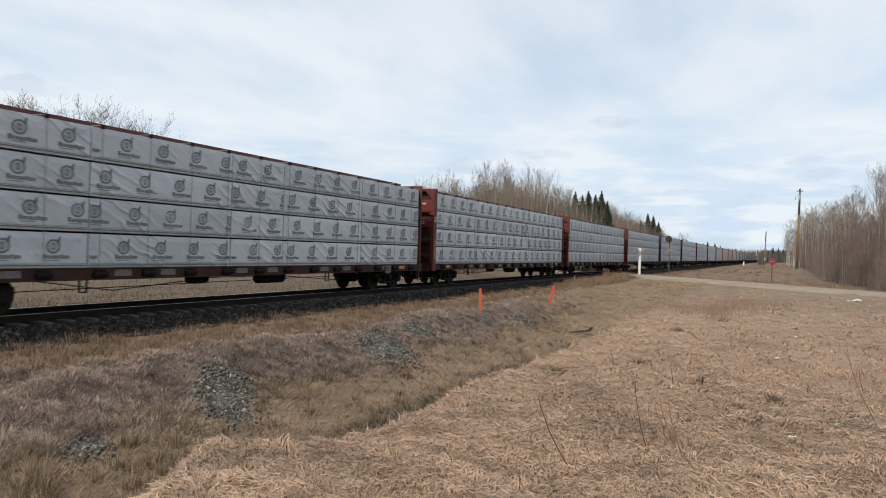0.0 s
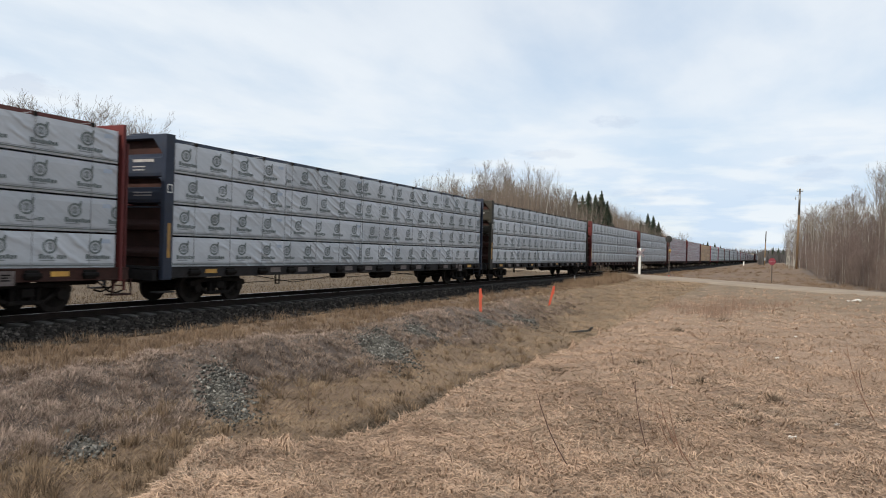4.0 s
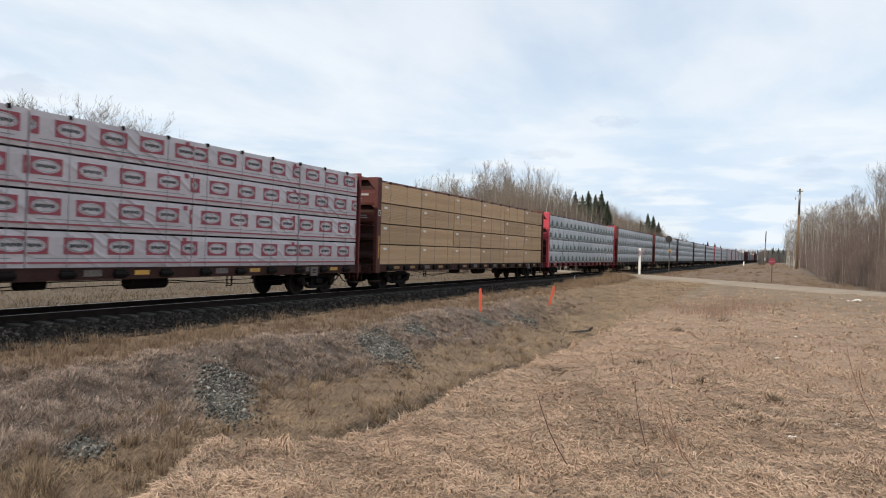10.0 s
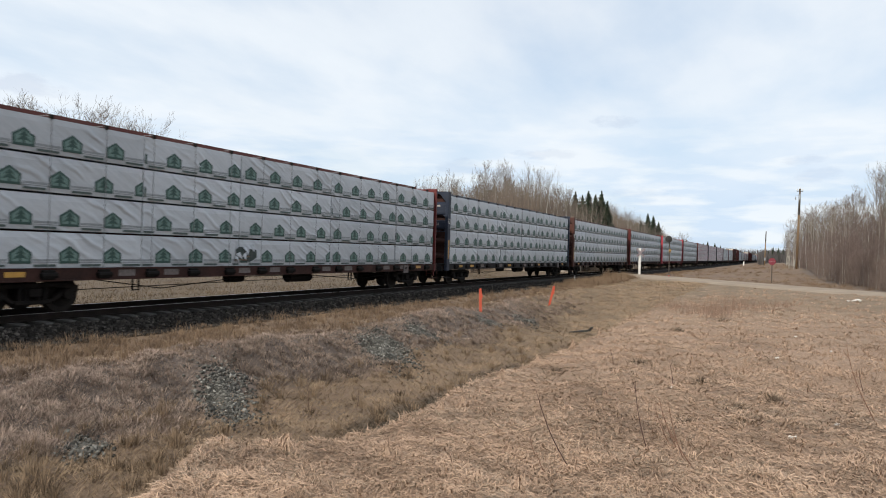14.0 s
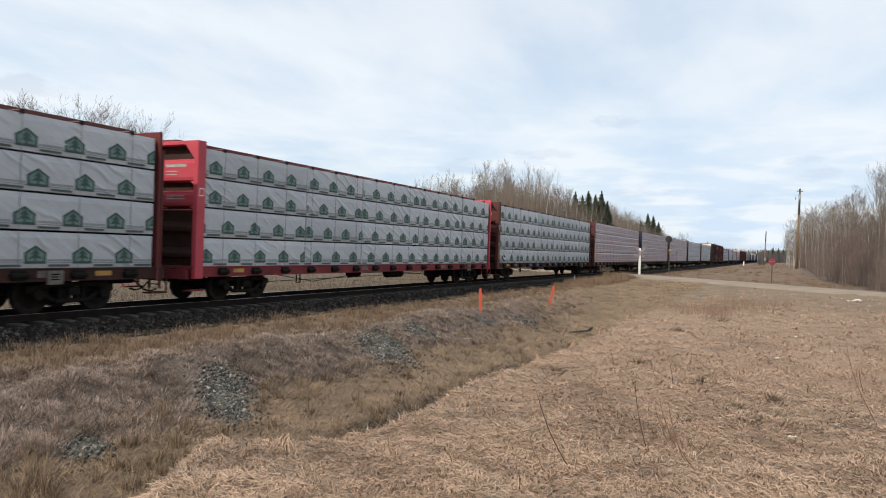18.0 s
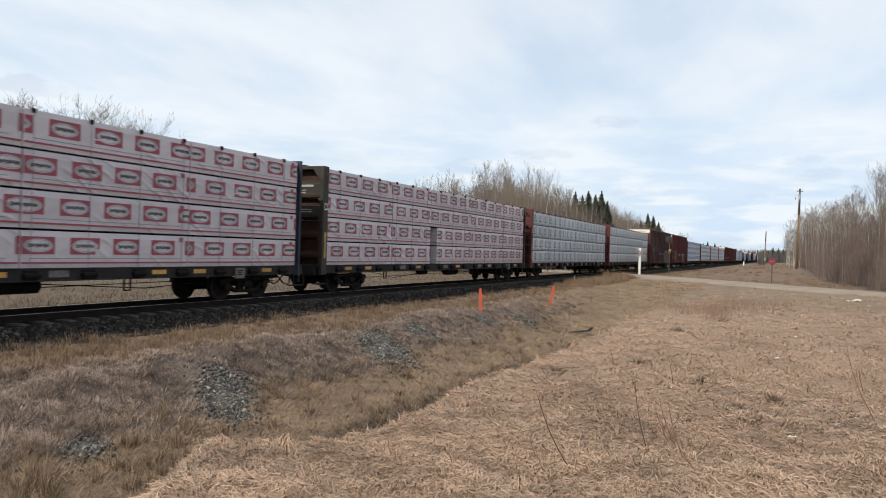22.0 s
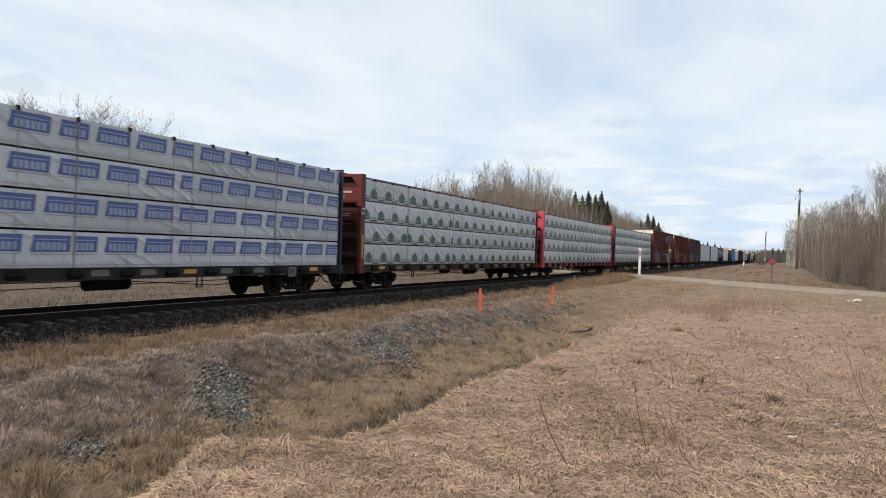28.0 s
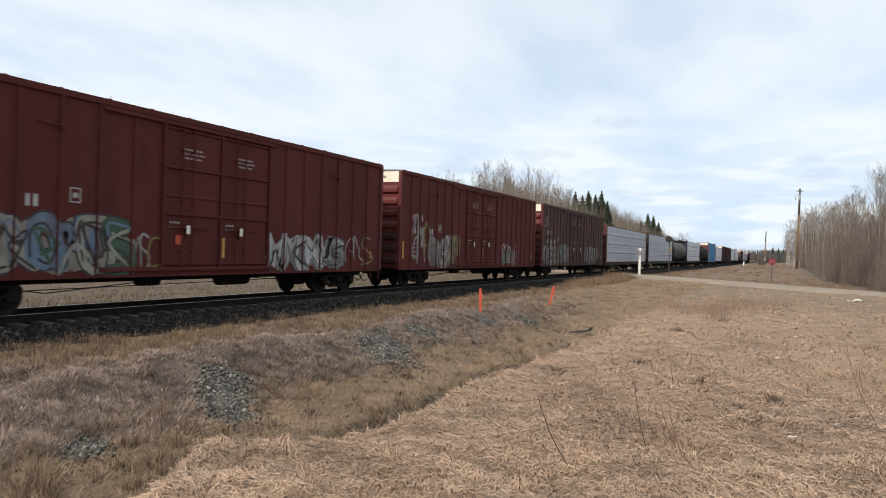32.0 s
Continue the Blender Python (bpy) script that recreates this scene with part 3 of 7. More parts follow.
def ring(b, cu, cw, ru, rw, k, x, n=20, inner=0.0):
    if inner:
        for j in range(n):
            a0, a1 = 6.2832 * j / n, 6.2832 * (j + 1) / n
            flat(b, [(cu + ru * math.cos(a0), cw + rw * math.sin(a0)), (cu + ru * math.cos(a1), cw + rw * math.sin(a1)),
                     (cu + ru * inner * math.cos(a1), cw + rw * inner * math.sin(a1)), (cu + ru * inner * math.cos(a0), cw + rw * inner * math.sin(a0))], k, x)
    else:
        flat(b, [(cu + ru * math.cos(6.2832 * j / n), cw + rw * math.sin(6.2832 * j / n)) for j in range(n)], k, x)


def rect(b, u0, u1, w0, w1, k, x):
    flat(b, [(u0, w0), (u1, w0), (u1, w1), (u0, w1)], k, x)


PITCH = 1.22
REDSILL = mat("grimy_red_sill", (0.15, 0.024, 0.028), (0.23, 0.04, 0.045), 0.7, 1.5, 20.0, grime=(0.04, 0.02, 0.018), grime_amount=0.7, spec=0.2)
DARKSILL = mat("grimy_blue_black_sill", (0.014, 0.014, 0.015), (0.034, 0.032, 0.032), 0.75, 1.5, 20.0, grime=(0.03, 0.022, 0.018), grime_amount=0.6, spec=0.15)
FADED_MARK = mat("faded_sill_marking", (0.075, 0.058, 0.053), (0.17, 0.142, 0.132), 0.7, 9.0, 30.0)
INK_PALEBLUE = mat("pale_blue_ink", (0.22, 0.27, 0.38), (0.30, 0.35, 0.45), 0.5, 8.0, 50.0)

INK_DARKGREEN = mat("dark_green_ink", (0.03, 0.05, 0.045), (0.055, 0.08, 0.07), 0.5, 8.0, 50.0)
TORN_SHADE = mat("shadowed_torn_edge", (0.02, 0.03, 0.028), (0.06, 0.07, 0.064), 0.8, 8.0, 40.0)
INK_SMEAR = mat("pale_blue_stamp", (0.30, 0.36, 0.45), (0.40, 0.44, 0.50), 0.5, 6.0, 20.0)
INK_TREE = mat("pale_green_ink", (0.085, 0.16, 0.135), (0.15, 0.225, 0.20), 0.5, 8.0, 50.0)


def print_mesh(style, length, phase):
    """Repeating print of one wrap style on a bundle's outer face, cut off where the sheet ends."""
    b = Build()
    b.span = (-length / 2 + 0.015, length / 2 - 0.015)
    u = -length / 2 + phase - PITCH
    while u < length / 2 + 0.8:
        if style == "grey":
            ring(b, u, 0.50, 0.185, 0.170, 0, 0.002, 22, 0.72)
            ring(b, u, 0.50, 0.10, 0.095, 1, 0.002, 14, 0.6)
            rect(b, u - 0.022, u + 0.022, 0.43, 0.57, 0, 0.004)
            flat(b, [(u + 0.09, 0.64), (u + 0.16, 0.55), (u + 0.19, 0.72), (u + 0.15, 0.74)], 0, 0.004)
            rect(b, u - 0.26, u - 0.17, 0.215, 0.325, 0, 0.002)
            for q in range(7):
                rect(b, u - 0.155 + 0.086 * q, u - 0.085 + 0.086 * q, 0.215 - 0.012 * (q % 3 == 2), 0.292 + 0.02 * (q == 4), 0, 0.002)
            rect(b, u - 0.24, u + 0.16, 0.165, 0.190, 1, 0.002)
        elif style == "red":
            # a frame with an oval window in it
            ca = math.atan2(0.195, 0.41)
            ts = sorted([6.2832 * j / 24 for j in range(24)] + [ca, math.pi - ca, math.pi + ca, 2 * math.pi - ca])

            def edge(t):
                cu, cw = math.cos(t), math.sin(t)
                m = max(abs(cu) / 0.41, abs(cw) / 0.195)
                return (u + cu / m, 0.50 + cw / m)
            for a0, a1 in zip(ts, ts[1:] + [ts[0] + 6.28318]):
                flat(b, [edge(a0), edge(a1), (u + 0.36 * math.cos(a1), 0.50 + 0.152 * math.sin(a1)), (u + 0.36 * math.cos(a0), 0.50 + 0.152 * math.sin(a0))], 0, 0.002)
            ring(b, u, 0.50, 0.33, 0.133, 1, 0.002, 24, 0.93)
            for q in range(8):
                rect(b, u - 0.25 + 0.064 * q, u - 0.198 + 0.064 * q, 0.455 + 0.012 * (q % 3), 0.545 - 0.01 * (q % 2), 2, 0.002)
        elif style == "green":
            flat(b, [(u - 0.265, 0.10), (u + 0.265, 0.10), (u + 0.275, 0.35), (u, 0.52), (u - 0.275, 0.35)], 0, 0.002)
            # a mid-green window with a dark two-tier tree standing in it
            flat(b, [(u - 0.205, 0.145), (u + 0.205, 0.145), (u + 0.21, 0.325), (u, 0.455), (u - 0.21, 0.325)], 4, 0.004)
            for z0, z1, hw in ((0.30, 0.45, 0.13), (0.20, 0.36, 0.18)):
                flat(b, [(u - hw, z0), (u - 0.03, z0 + 0.035), (u + 0.03, z0 + 0.035), (u + hw, z0), (u, z1)], 0, 0.006)
            rect(b, u - 0.032, u + 0.032, 0.145, 0.24, 0, 0.006)
            rect(b, u - 0.205, u + 0.205, 0.135, 0.158, 0, 0.008)
            for q in range(8):
                rect(b, u + 0.30 + 0.078 * q, u + 0.360 + 0.078 * q, 0.15, 0.205, 2, 0.002)
            rect(b, u + 0.27, u + 0.95, 0.115, 0.13, 2, 0.002)
            rect(b, u + 0.32, u + 0.88, 0.030, 0.082, 3, 0.002)
        elif style in ("blue", "pale"):
            flat(b, [(u - 0.52, 0.36), (u + 0.49, 0.36), (u + 0.52, 0.735), (u - 0.45, 0.735), (u - 0.45, 0.64)], 0, 0.002)
            for q in range(6):
                rect(b, u - 0.38 + 0.135 * q, u - 0.285 + 0.135 * q, 0.405, 0.575, 1, 0.004)
            rect(b, u - 0.40, u + 0.44, 0.625, 0.65, 1, 0.004)
            rect(b, u - 0.50, u + 0.48, 0.305, 0.32, 2, 0.002)
        u += PITCH
    lo, hi = b.span
    if style == "grey":
        rect(b, lo, hi, 0.085, 0.10, 1, 0.002)
        rect(b, lo, hi, 0.045, 0.07, 0, 0.002)
        rect(b, hi - 0.42, hi - 0.16, 0.60, 0.70, 2, 0.002)
    if style == "red":
        rect(b, lo, hi, 0.095, 0.135, 0, 0.002)
        rect(b, lo + 0.2, hi - 0.3, 0.205, 0.222, 1, 0.002)
        if length > 4:
            rect(b, hi - 0.34, hi - 0.19, 0.66, 0.78, 0, 0.005)
    if style in ("blue", "pale"):
        rect(b, lo, hi, 0.06, 0.07, 2, 0.002)
    mats = {"grey": [INK_GREY, INK_GREYLIGHT, INK_SMEAR], "red": [INK_RED, INK_GREYLIGHT, INK_DARK], "green": [INK_GREEN, WRAP, INK_GREYLIGHT, INK_DARKGREEN, INK_TREE], "blue": [INK_BLUE, INK_PALEBLUE, INK_GREYLIGHT], "pale": [INK_PALEBLUE, WRAP, INK_GREYLIGHT]}[style]
    return b.mesh("print", mats)


def bundle_mesh(style, length, seed):
    """One unit of lumber: wrapped (slack, wrinkled sheet over the boards) or bare boards in courses."""
    r = random.Random(seed)
    b = Build()
    w, h = 1.22, 0.825
    if style == "tan":
        courses = 12
        ch = h / courses
        pts = [(0.02, h), (0.02, 0.0)]
        for c in range(courses):
            x = w + r.uniform(-0.003, 0.003)
            z0, z1 = c * ch, (c + 1) * ch
            pts += [(x, z0 + 0.002), (x, z1 - 0.002)]
            if c < courses - 1:
                pts += [(w - 0.05, z1 - 0.001), (w - 0.05, z1 + 0.001)]
        b.prism(pts, "y", -length / 2 + r.uniform(0, 0.03), length / 2 - r.uniform(0, 0.03))
        return b.mesh("pack", BOARDS)
    nu = max(6, int(length / 0.2))
    nw = 6
    v, f = [], []
    for i in range(nu + 1):
        for j in range(nw + 1):
            u = -length / 2 + length * i / nu
            z = h * j / nw
            ax = min(1, 6 * min(i, nu - i) / nu, 2.2 * min(j, nw - j) / nw * 2)
            d = 0.014 * noise.noise(Vector((u * 1.3 + seed * 7.1, z * 2.6 + u * 0.8, seed))) + 0.006 * noise.noise(Vector((u * 5 + z * 6, z * 5, seed + 3.3)))
            edge = 0.02 if (j in (0, nw) or i in (0, nu)) else 0.0
            v.append((w - edge + d * ax, u, z))
    for i in range(nu):
        for j in range(nw):
            a = i * (nw + 1) + j
            f.append((a, a + nw + 1, a + nw + 2, a + 1))
    b.add(v, f)
    o = Build().box(0.0, w - 0.02, -length / 2, length / 2, 0, h)
    b.add(o.v, [o.f[k] for k in range(6) if k != 5])
    return b.mesh("pack", WRAPPINK if style == "red" else WRAP, smooth=False)


PATTERNS = [(3.7, 3.7, 3.7, 3.7, 3.7, 3.7), (4.9, 3.7, 4.9, 4.9, 3.7), (4.9, 4.9, 2.5, 4.9, 4.9), (3.7, 4.9, 4.9, 4.9, 3.7)]


def bulkhead_mesh(paint, rear=False):
    """End wall of a centre-beam car: plate, corner posts, cross ribs and a centre post on the outer (+y) side."""
    b = Build()
    w = 1.42
    out = [(-w, 0.74), (-w, 4.74), (w, 4.74), (w, 0.74), (w - 0.16, 0.74), (w - 0.16, 4.22), (w - 0.50, 4.62), (-w + 0.50, 4.62), (-w + 0.16, 4.22), (-w + 0.16, 0.74)]
    b.prism(out, "y", -0.03, 0.07 if rear else 0.30)
    return b.mesh("bulkhead", paint, 0.012)


def rear_rib_mesh(paint):
    return Build().prism([(0.05, -0.06), (0.25, 0.0), (0.25, 0.24), (0.05, 0.30)], "x", -1.12, 1.12).mesh("rib", paint, 0.012)


def frame_mark_mesh():
    """A thin painted square outline, in one piece."""
    o, i, x = 0.09, 0.07, 0.002
    v = [(x * sx, y * k, z * k * 1.3) for sx in (-1, 1) for k in (o, i) for y, z in ((-1, -1), (1, -1), (1, 1), (-1, 1))]
    f = []
    for a in range(4):
        c = (a + 1) % 4
        f += [(a, c, 4 + c, 4 + a), (8 + a, 12 + a, 12 + c, 8 + c), (a, 8 + a, 8 + c, c), (4 + a, 4 + c, 12 + c, 12 + a)]
    return Build().add(v, f).mesh("mark", WHITEPAINT)


def bar_mesh(x0, x1, y0, y1, z0, z1, material):
    return Build().box(x0, x1, y0, y1, z0, z1).mesh("bar", material)


def rib_mesh(paint, h):
    b = Build()
    w = 1.42
    b.prism([(0.05, -0.04), (0.25, 0), (0.275, 0.1), (0.275, h - 0.14), (0.05, h)], "x", -w + 0.16, w - 0.16)
    for s in (1, -1):
        b.prism([(s * (w - 0.16), -0.02), (s * (w - 0.34), -0.02), (s * (w - 0.16), -0.16)][::s], "y", 0.05, 0.25)
    return b.mesh("rib", paint, 0.012)


def centre_beam_mesh(paint):
    b = Build()
    b.box(-0.30, 0.30, -LOAD_HALF - 0.02, LOAD_HALF + 0.02, 4.62, 4.84)
    # solid plate added in place of open truss, to block sky between tiers
    b.box(-0.012, 0.012, -LOAD_HALF, LOAD_HALF, DECK, 4.62)
    b.box(-0.30, 0.30, -11.6, 11.6, 0.72, 1.0)
    for i in range(15):
        y = -LOAD_HALF + 0.4 + i * (2 * LOAD_HALF - 0.8) / 14
        b.box(-0.09, 0.09, y - 0.07, y + 0.07, DECK, 4.58)
    b.box(-0.04, 0.04, -LOAD_HALF, LOAD_HALF, 2.7, 2.9)
    return b.mesh("centre_beam", paint)


def deck_mesh(paint):
    b = Build()
    b.box(-1.34, 1.34, -11.75, 11.75, 1.02, DECK - 0.005)
    return b.mesh("deck", paint)


def sill_mesh(paint):
    b = Build()
    b.box(1.335, 1.375, -11.7, 11.7, 0.82, DECK - 0.008)
    b.box(1.25, 1.40, -11.7, 11.7, 0.79, 0.82)
    b.box(1.25, 1.40, -11.7, 11.7, DECK - 0.03, DECK - 0.004)
    return b.mesh("side_sill", paint)


def centre_beam_car(style, paint, seed, far=False):
    r = random.Random(seed)
    P = PAINT[paint]
    what = {"grey": "grey-printed white wrap", "red": "red-printed white wrap", "green": "green-printed white wrap",
            "blue": "blue-printed white wrap", "tan": "bare tan boards", "plain": "pale blue-grey wrap", "pale": "faded blue-printed wrap"}[style]
    tone = {"brown": "oxide-brown", "red": "faded red", "bright": "bright red", "navy": "dark navy", "olive": "dark olive", "rust": "rusty brown"}[paint]
    car = thing("lumber_freight_car", f"{tone} flat rail car stacked with lumber in {what}", "freight car", "cars of the freight train")
    S = REDSILL if paint == "bright" else DARKSILL if paint in ("navy", "olive") else SILL
    part("deck", cached(("deck", paint), lambda: deck_mesh(S)), car)
    part("centre_beam", cached(("cb", paint), lambda: centre_beam_mesh(PAINT["brown"] if paint in ("red", "rust") else PAINT["red"] if paint == "bright" else P)), car)
    for s in (1, -1):
        part("side_sill", cached(("sill", paint), lambda: sill_mesh(S)), car, "", pose(0, 0, 0, 0, 0, 0 if s > 0 else 180))
        e = part("bulkhead", cached(("bh", paint, s), lambda: bulkhead_mesh(P, s > 0)), car, f"{tone} ribbed steel end wall", pose(0, s * (LOAD_HALF + 0.03), 0, 0, 0, 0 if s > 0 else 180))
        # the panel's dark colour paints in the shade behind the ribs
        part("end_panel", cached("bhp", lambda: Build().box(-1.40, 1.40, 0, 0.05, 0.82, 4.62).mesh("panel", SILL)), e, "steel panel painted dark as the recess's shade")
        # ribs below 2.5 m are coloured dark, as shaded by the next car
        for z, h in ((1.35, 0.30), (2.10, 0.30), (2.85, 0.46), (3.58, 0.66)) if s < 0 else ():
            part("rib", cached(("rib", paint, z), lambda: rib_mesh(P if z > 2.5 else SILL, h)), e, "" if z > 2.5 else "rib with the neighbouring car's shade in its colour", pose(0, 0, z))
        for z in (1.45, 2.30, 3.05, 3.72) if s > 0 and not far else ():
            part("rib", cached(("rrib", paint), lambda: rear_rib_mesh(P)), e, "", pose(0, 0, z))
        if s < 0 and not far:
            part("post_mark", cached("pmark", frame_mark_mesh), e, "small white framed mark", pose(-1.422, 0.13, 3.25))
        for z, u0, u1, h in ((3.98, 0.15, 0.95, 0.08), (3.84, 0.15, 0.62, 0.03), (3.75, 0.15, 0.60, 0.03), (3.12, 0.2, 0.9, 0.035), (3.04, 0.2, 0.9, 0.03)) if s < 0 and not far else ():
            part("stencil_bar", cached(("stb", u1), lambda: bar_mesh(-u1, -u0, 0.277, 0.280, 0, h, INK_PALE)), e, "worn white stencil bar", pose(0, 0, z))
        part("end_platform", cached(("plat", paint), lambda: Build().box(-1.2, 1.2, -0.02, 0.12, 0.72, 1.0).box(-1.38, -1.1, -0.5, 0.1, 0.38, 0.42).box(1.1, 1.38, -0.5, 0.1, 0.38, 0.42).box(1.32, 1.36, -0.5, -0.47, 0.4, 0.8).box(1.32, 1.36, 0.07, 0.1, 0.4, 0.8).mesh("plat", S)), car, "", pose(0, s * 11.74, 0, 0, 0, 0 if s > 0 else 180))
        add_truck(car, s * 9.15)
        add_coupler(car, s * 11.55, s)
        if not far:
            part("ladder", cached(("lad", paint), lambda: ladder_mesh(P)), e, "", pose(1.02, 0.24, 0))
            part("handrail", cached(("hr", paint), lambda: Build().tube([(-1.26, 0.33, 2.72), (-1.26, 0.42, 2.72), (1.26, 0.42, 2.72), (1.26, 0.33, 2.72)], 0.018, 6).mesh("rail", P)), e)
    pat = PATTERNS[0 if style == "tan" else (seed * 7 + 1) % len(PATTERNS)]
    lens = [p * (2 * LOAD_HALF - 0.10) / sum(pat) for p in pat]
    tint_label = {"grey": "lumber bundle in white wrap with grey ring print", "red": "lumber bundle in white wrap with red print", "green": "lumber bundle in white wrap with green print",
                  "blue": "lumber bundle in white wrap with blue print", "tan": "unwrapped bundle of tan sawn boards", "plain": "lumber bundle in pale wrap", "pale": "lumber bundle in faded blue-printed wrap"}[style]
    th = (TOP - 0.02 - DECK) / 4
    tall = 1.035 if style in ("red", "blue") else 1.0
    for tier in range(4):
        y = -LOAD_HALF + 0.05
        for q, ln in enumerate(lens):
            short = ln < 4
            if seed == 112 and tier in (0, 1) and q == 2:
                ln2 = ln - 0.75
            else:
                ln2 = ln - 0.03
            for s in (1, -1):
                key = (style, round(ln2, 2), (seed + tier + q) % (5 if not far else 1))
                if style == "plain":
                    me = cached(("bun", *key), lambda: bundle_mesh("grey", ln2, key[2]))
                else:
                    me = cached(("bun", *key), lambda: bundle_mesh(style, ln2, key[2] + 1))
                if s < 0:
                    me = cached(("hid", style, round(ln2, 2)), lambda: Build().box(0.0, 1.22, -ln2 / 2, ln2 / 2, 0, 0.825).mesh("pack", BOARDS if style == "tan" else WRAP, 0.012))
                jig = r.uniform(-0.012, 0.012)
                bo = part("lumber_pack", me, car, tint_label, pose(s * (0.125 + jig), y + ln2 / 2 + (ln - ln2 if seed == 112 and ln - ln2 > 0.1 else 0), DECK + tier * th * tall, 0, 0, 0 if s > 0 else 180))
                bo.scale = (1, 1, tall)
                if s > 0 and style not in ("tan", "plain"):
                    ph = r.choice((0.12, 0.42, 0.72, 1.02))
                    part("wrap_print", cached(("pr", style, round(ln2, 2), ph), lambda: print_mesh(style, ln2, ph)), bo, "", pose(1.226, 0, 0))
                if s > 0 and style == "tan":
                    part("paper_tag", cached("tag", lambda: Build().box(0, 0.003, -0.14, 0.14, -0.05, 0.05).mesh("tag", WHITEPAINT)), bo, "small white paper tag", pose(1.234, -ln2 / 2 + 0.45, 0.66))
            y += ln
    if far:
        return car
    n = 15
    for i in range(n):
        y = -LOAD_HALF + 0.85 + i * (2 * LOAD_HALF - 1.7) / (n - 1)
        part("tie_down_cable", cached("strap", lambda: Build().box(1.366, 1.374, -0.006, 0.006, 0.95, TOP + 0.01).box(0.1, 1.374, -0.006, 0.006, TOP + 0.004, TOP + 0.012).box(1.30, 1.382, -0.035, 0.035, TOP - 0.09, TOP + 0.012, 1).mesh("cable", [STRAP, STEEL_DARK])), car, "", pose(0, y, 0.065 * (tall > 1)))
        part("winch", cached("winch", lambda: Build().box(1.36, 1.44, -0.17, 0.17, 0.83, 1.05).disc((1.43, 0, 0.93), 0.07, "y", 0.42, 8).mesh("winch", STEEL_DARK, 0.015)), car, "", pose(0, y, 0))
        if paint == "bright" and i % 5:
            continue
        if seed % 3 == 0 and i % 4 == (seed % 4) and i < n - 1 or i in (0, n - 2) or (style == "tan" and i % 2 or style == "red" and i % 3 == 1) and i < n - 1:
            part("reflector", cached(("refl", style == "tan"), lambda: Build().box(1.376, 1.379, -0.24, 0.24, 0.90, 1.02).mesh("refl", DULLYELLOW if style == "tan" else YELLOW)), car, "yellow reflective strip", pose(0, y + 0.72, 0))
        elif i < n - 1 and (i + seed) % 3:
            part("sill_panel", cached("spn", lambda: Build().box(1.376, 1.379, -0.26, 0.26, 0.88, 1.04).mesh("spn", FADED_MARK)), car, "faded grey marking panel", pose(0, y + 0.72, 0))
    part("data_plate", cached("dp", lambda: Build().box(1.40, 1.46, -0.20, 0.20, 0.72, 1.04).box(1.461, 1.463, -0.12, 0.10, 0.94, 0.97, 1).box(1.461, 1.463, -0.12, 0.06, 0.88, 0.91, 1).box(1.461, 1.463, -0.12, 0.10, 0.82, 0.85, 1).mesh("dp", [FADED_MARK, STEEL_DARK])), car, "grey stencilled plate", pose(0, 8.4, 0))
    if seed in TORN:
        torn_wrap(car, *TORN[seed])
    add_underframe(car)
    if paint != "bright":
        part("corner_reflector", cached("cref", lambda: Build().box(1.421, 1.424, 0.02, 0.13, 1.35, 2.3).mesh("cref", YELLOW)), car, "yellow corner strip", pose(0, -11.62, 0))
    return car


TORN = {104: (-2.9, 1.16, 1.3, 0.62), 109: (-11.0, 1.22, 0.75, 0.5)}


def torn_wrap(car, y, z, w, h):
    """A place where the sheet has torn: a dark patch painted as the gap's shade, bare boards, and loose flaps of it
    standing off.
    """
    r = random.Random(int(w * 100))
    b = Build()
    n = 12
    pts = [(w * (0.5 + 0.5 * math.cos(6.2832 * k / n) * r.uniform(0.6, 1.0)), h * (0.5 + 0.5 * math.sin(6.2832 * k / n) * r.uniform(0.55, 1.0))) for k in range(n)]
    # no real opening: the gap's shade is a flat dark polygon
    flat(b, pts, 0, 0.0)
    hole = part("torn_hole", b.mesh("hole", TORN_SHADE), car, "flat dark patch painted as the torn gap's shade", pose(1.362, y, z))
    for k in range(2):
        part("exposed_board", bar_mesh(0.0, 0.012, w * (0.12 + 0.1 * k), w * (0.55 + 0.1 * k), h * (0.18 + 0.17 * k), h * (0.24 + 0.17 * k), OLDBOARD), hole, "dull brown board end", pose(0.004, 0, 0))
    for k in range(6):
        u, v = w * r.uniform(0.02, 0.9), h * r.uniform(0.3, 0.98)
        q = Build().add([(0.01, u, v), (0.02, u + r.uniform(0.1, 0.22), v + r.uniform(-0.05, 0.12)), (0.09, u + r.uniform(0.0, 0.2), v - r.uniform(0.15, 0.3)), (0.014, u - 0.02, v - 0.06)], [(0, 1, 2), (0, 2, 3), (0, 3, 1), (1, 3, 2)])
        part("wrap_flap", q.mesh("flap", WRAP), hole, "loose flap of white wrap")


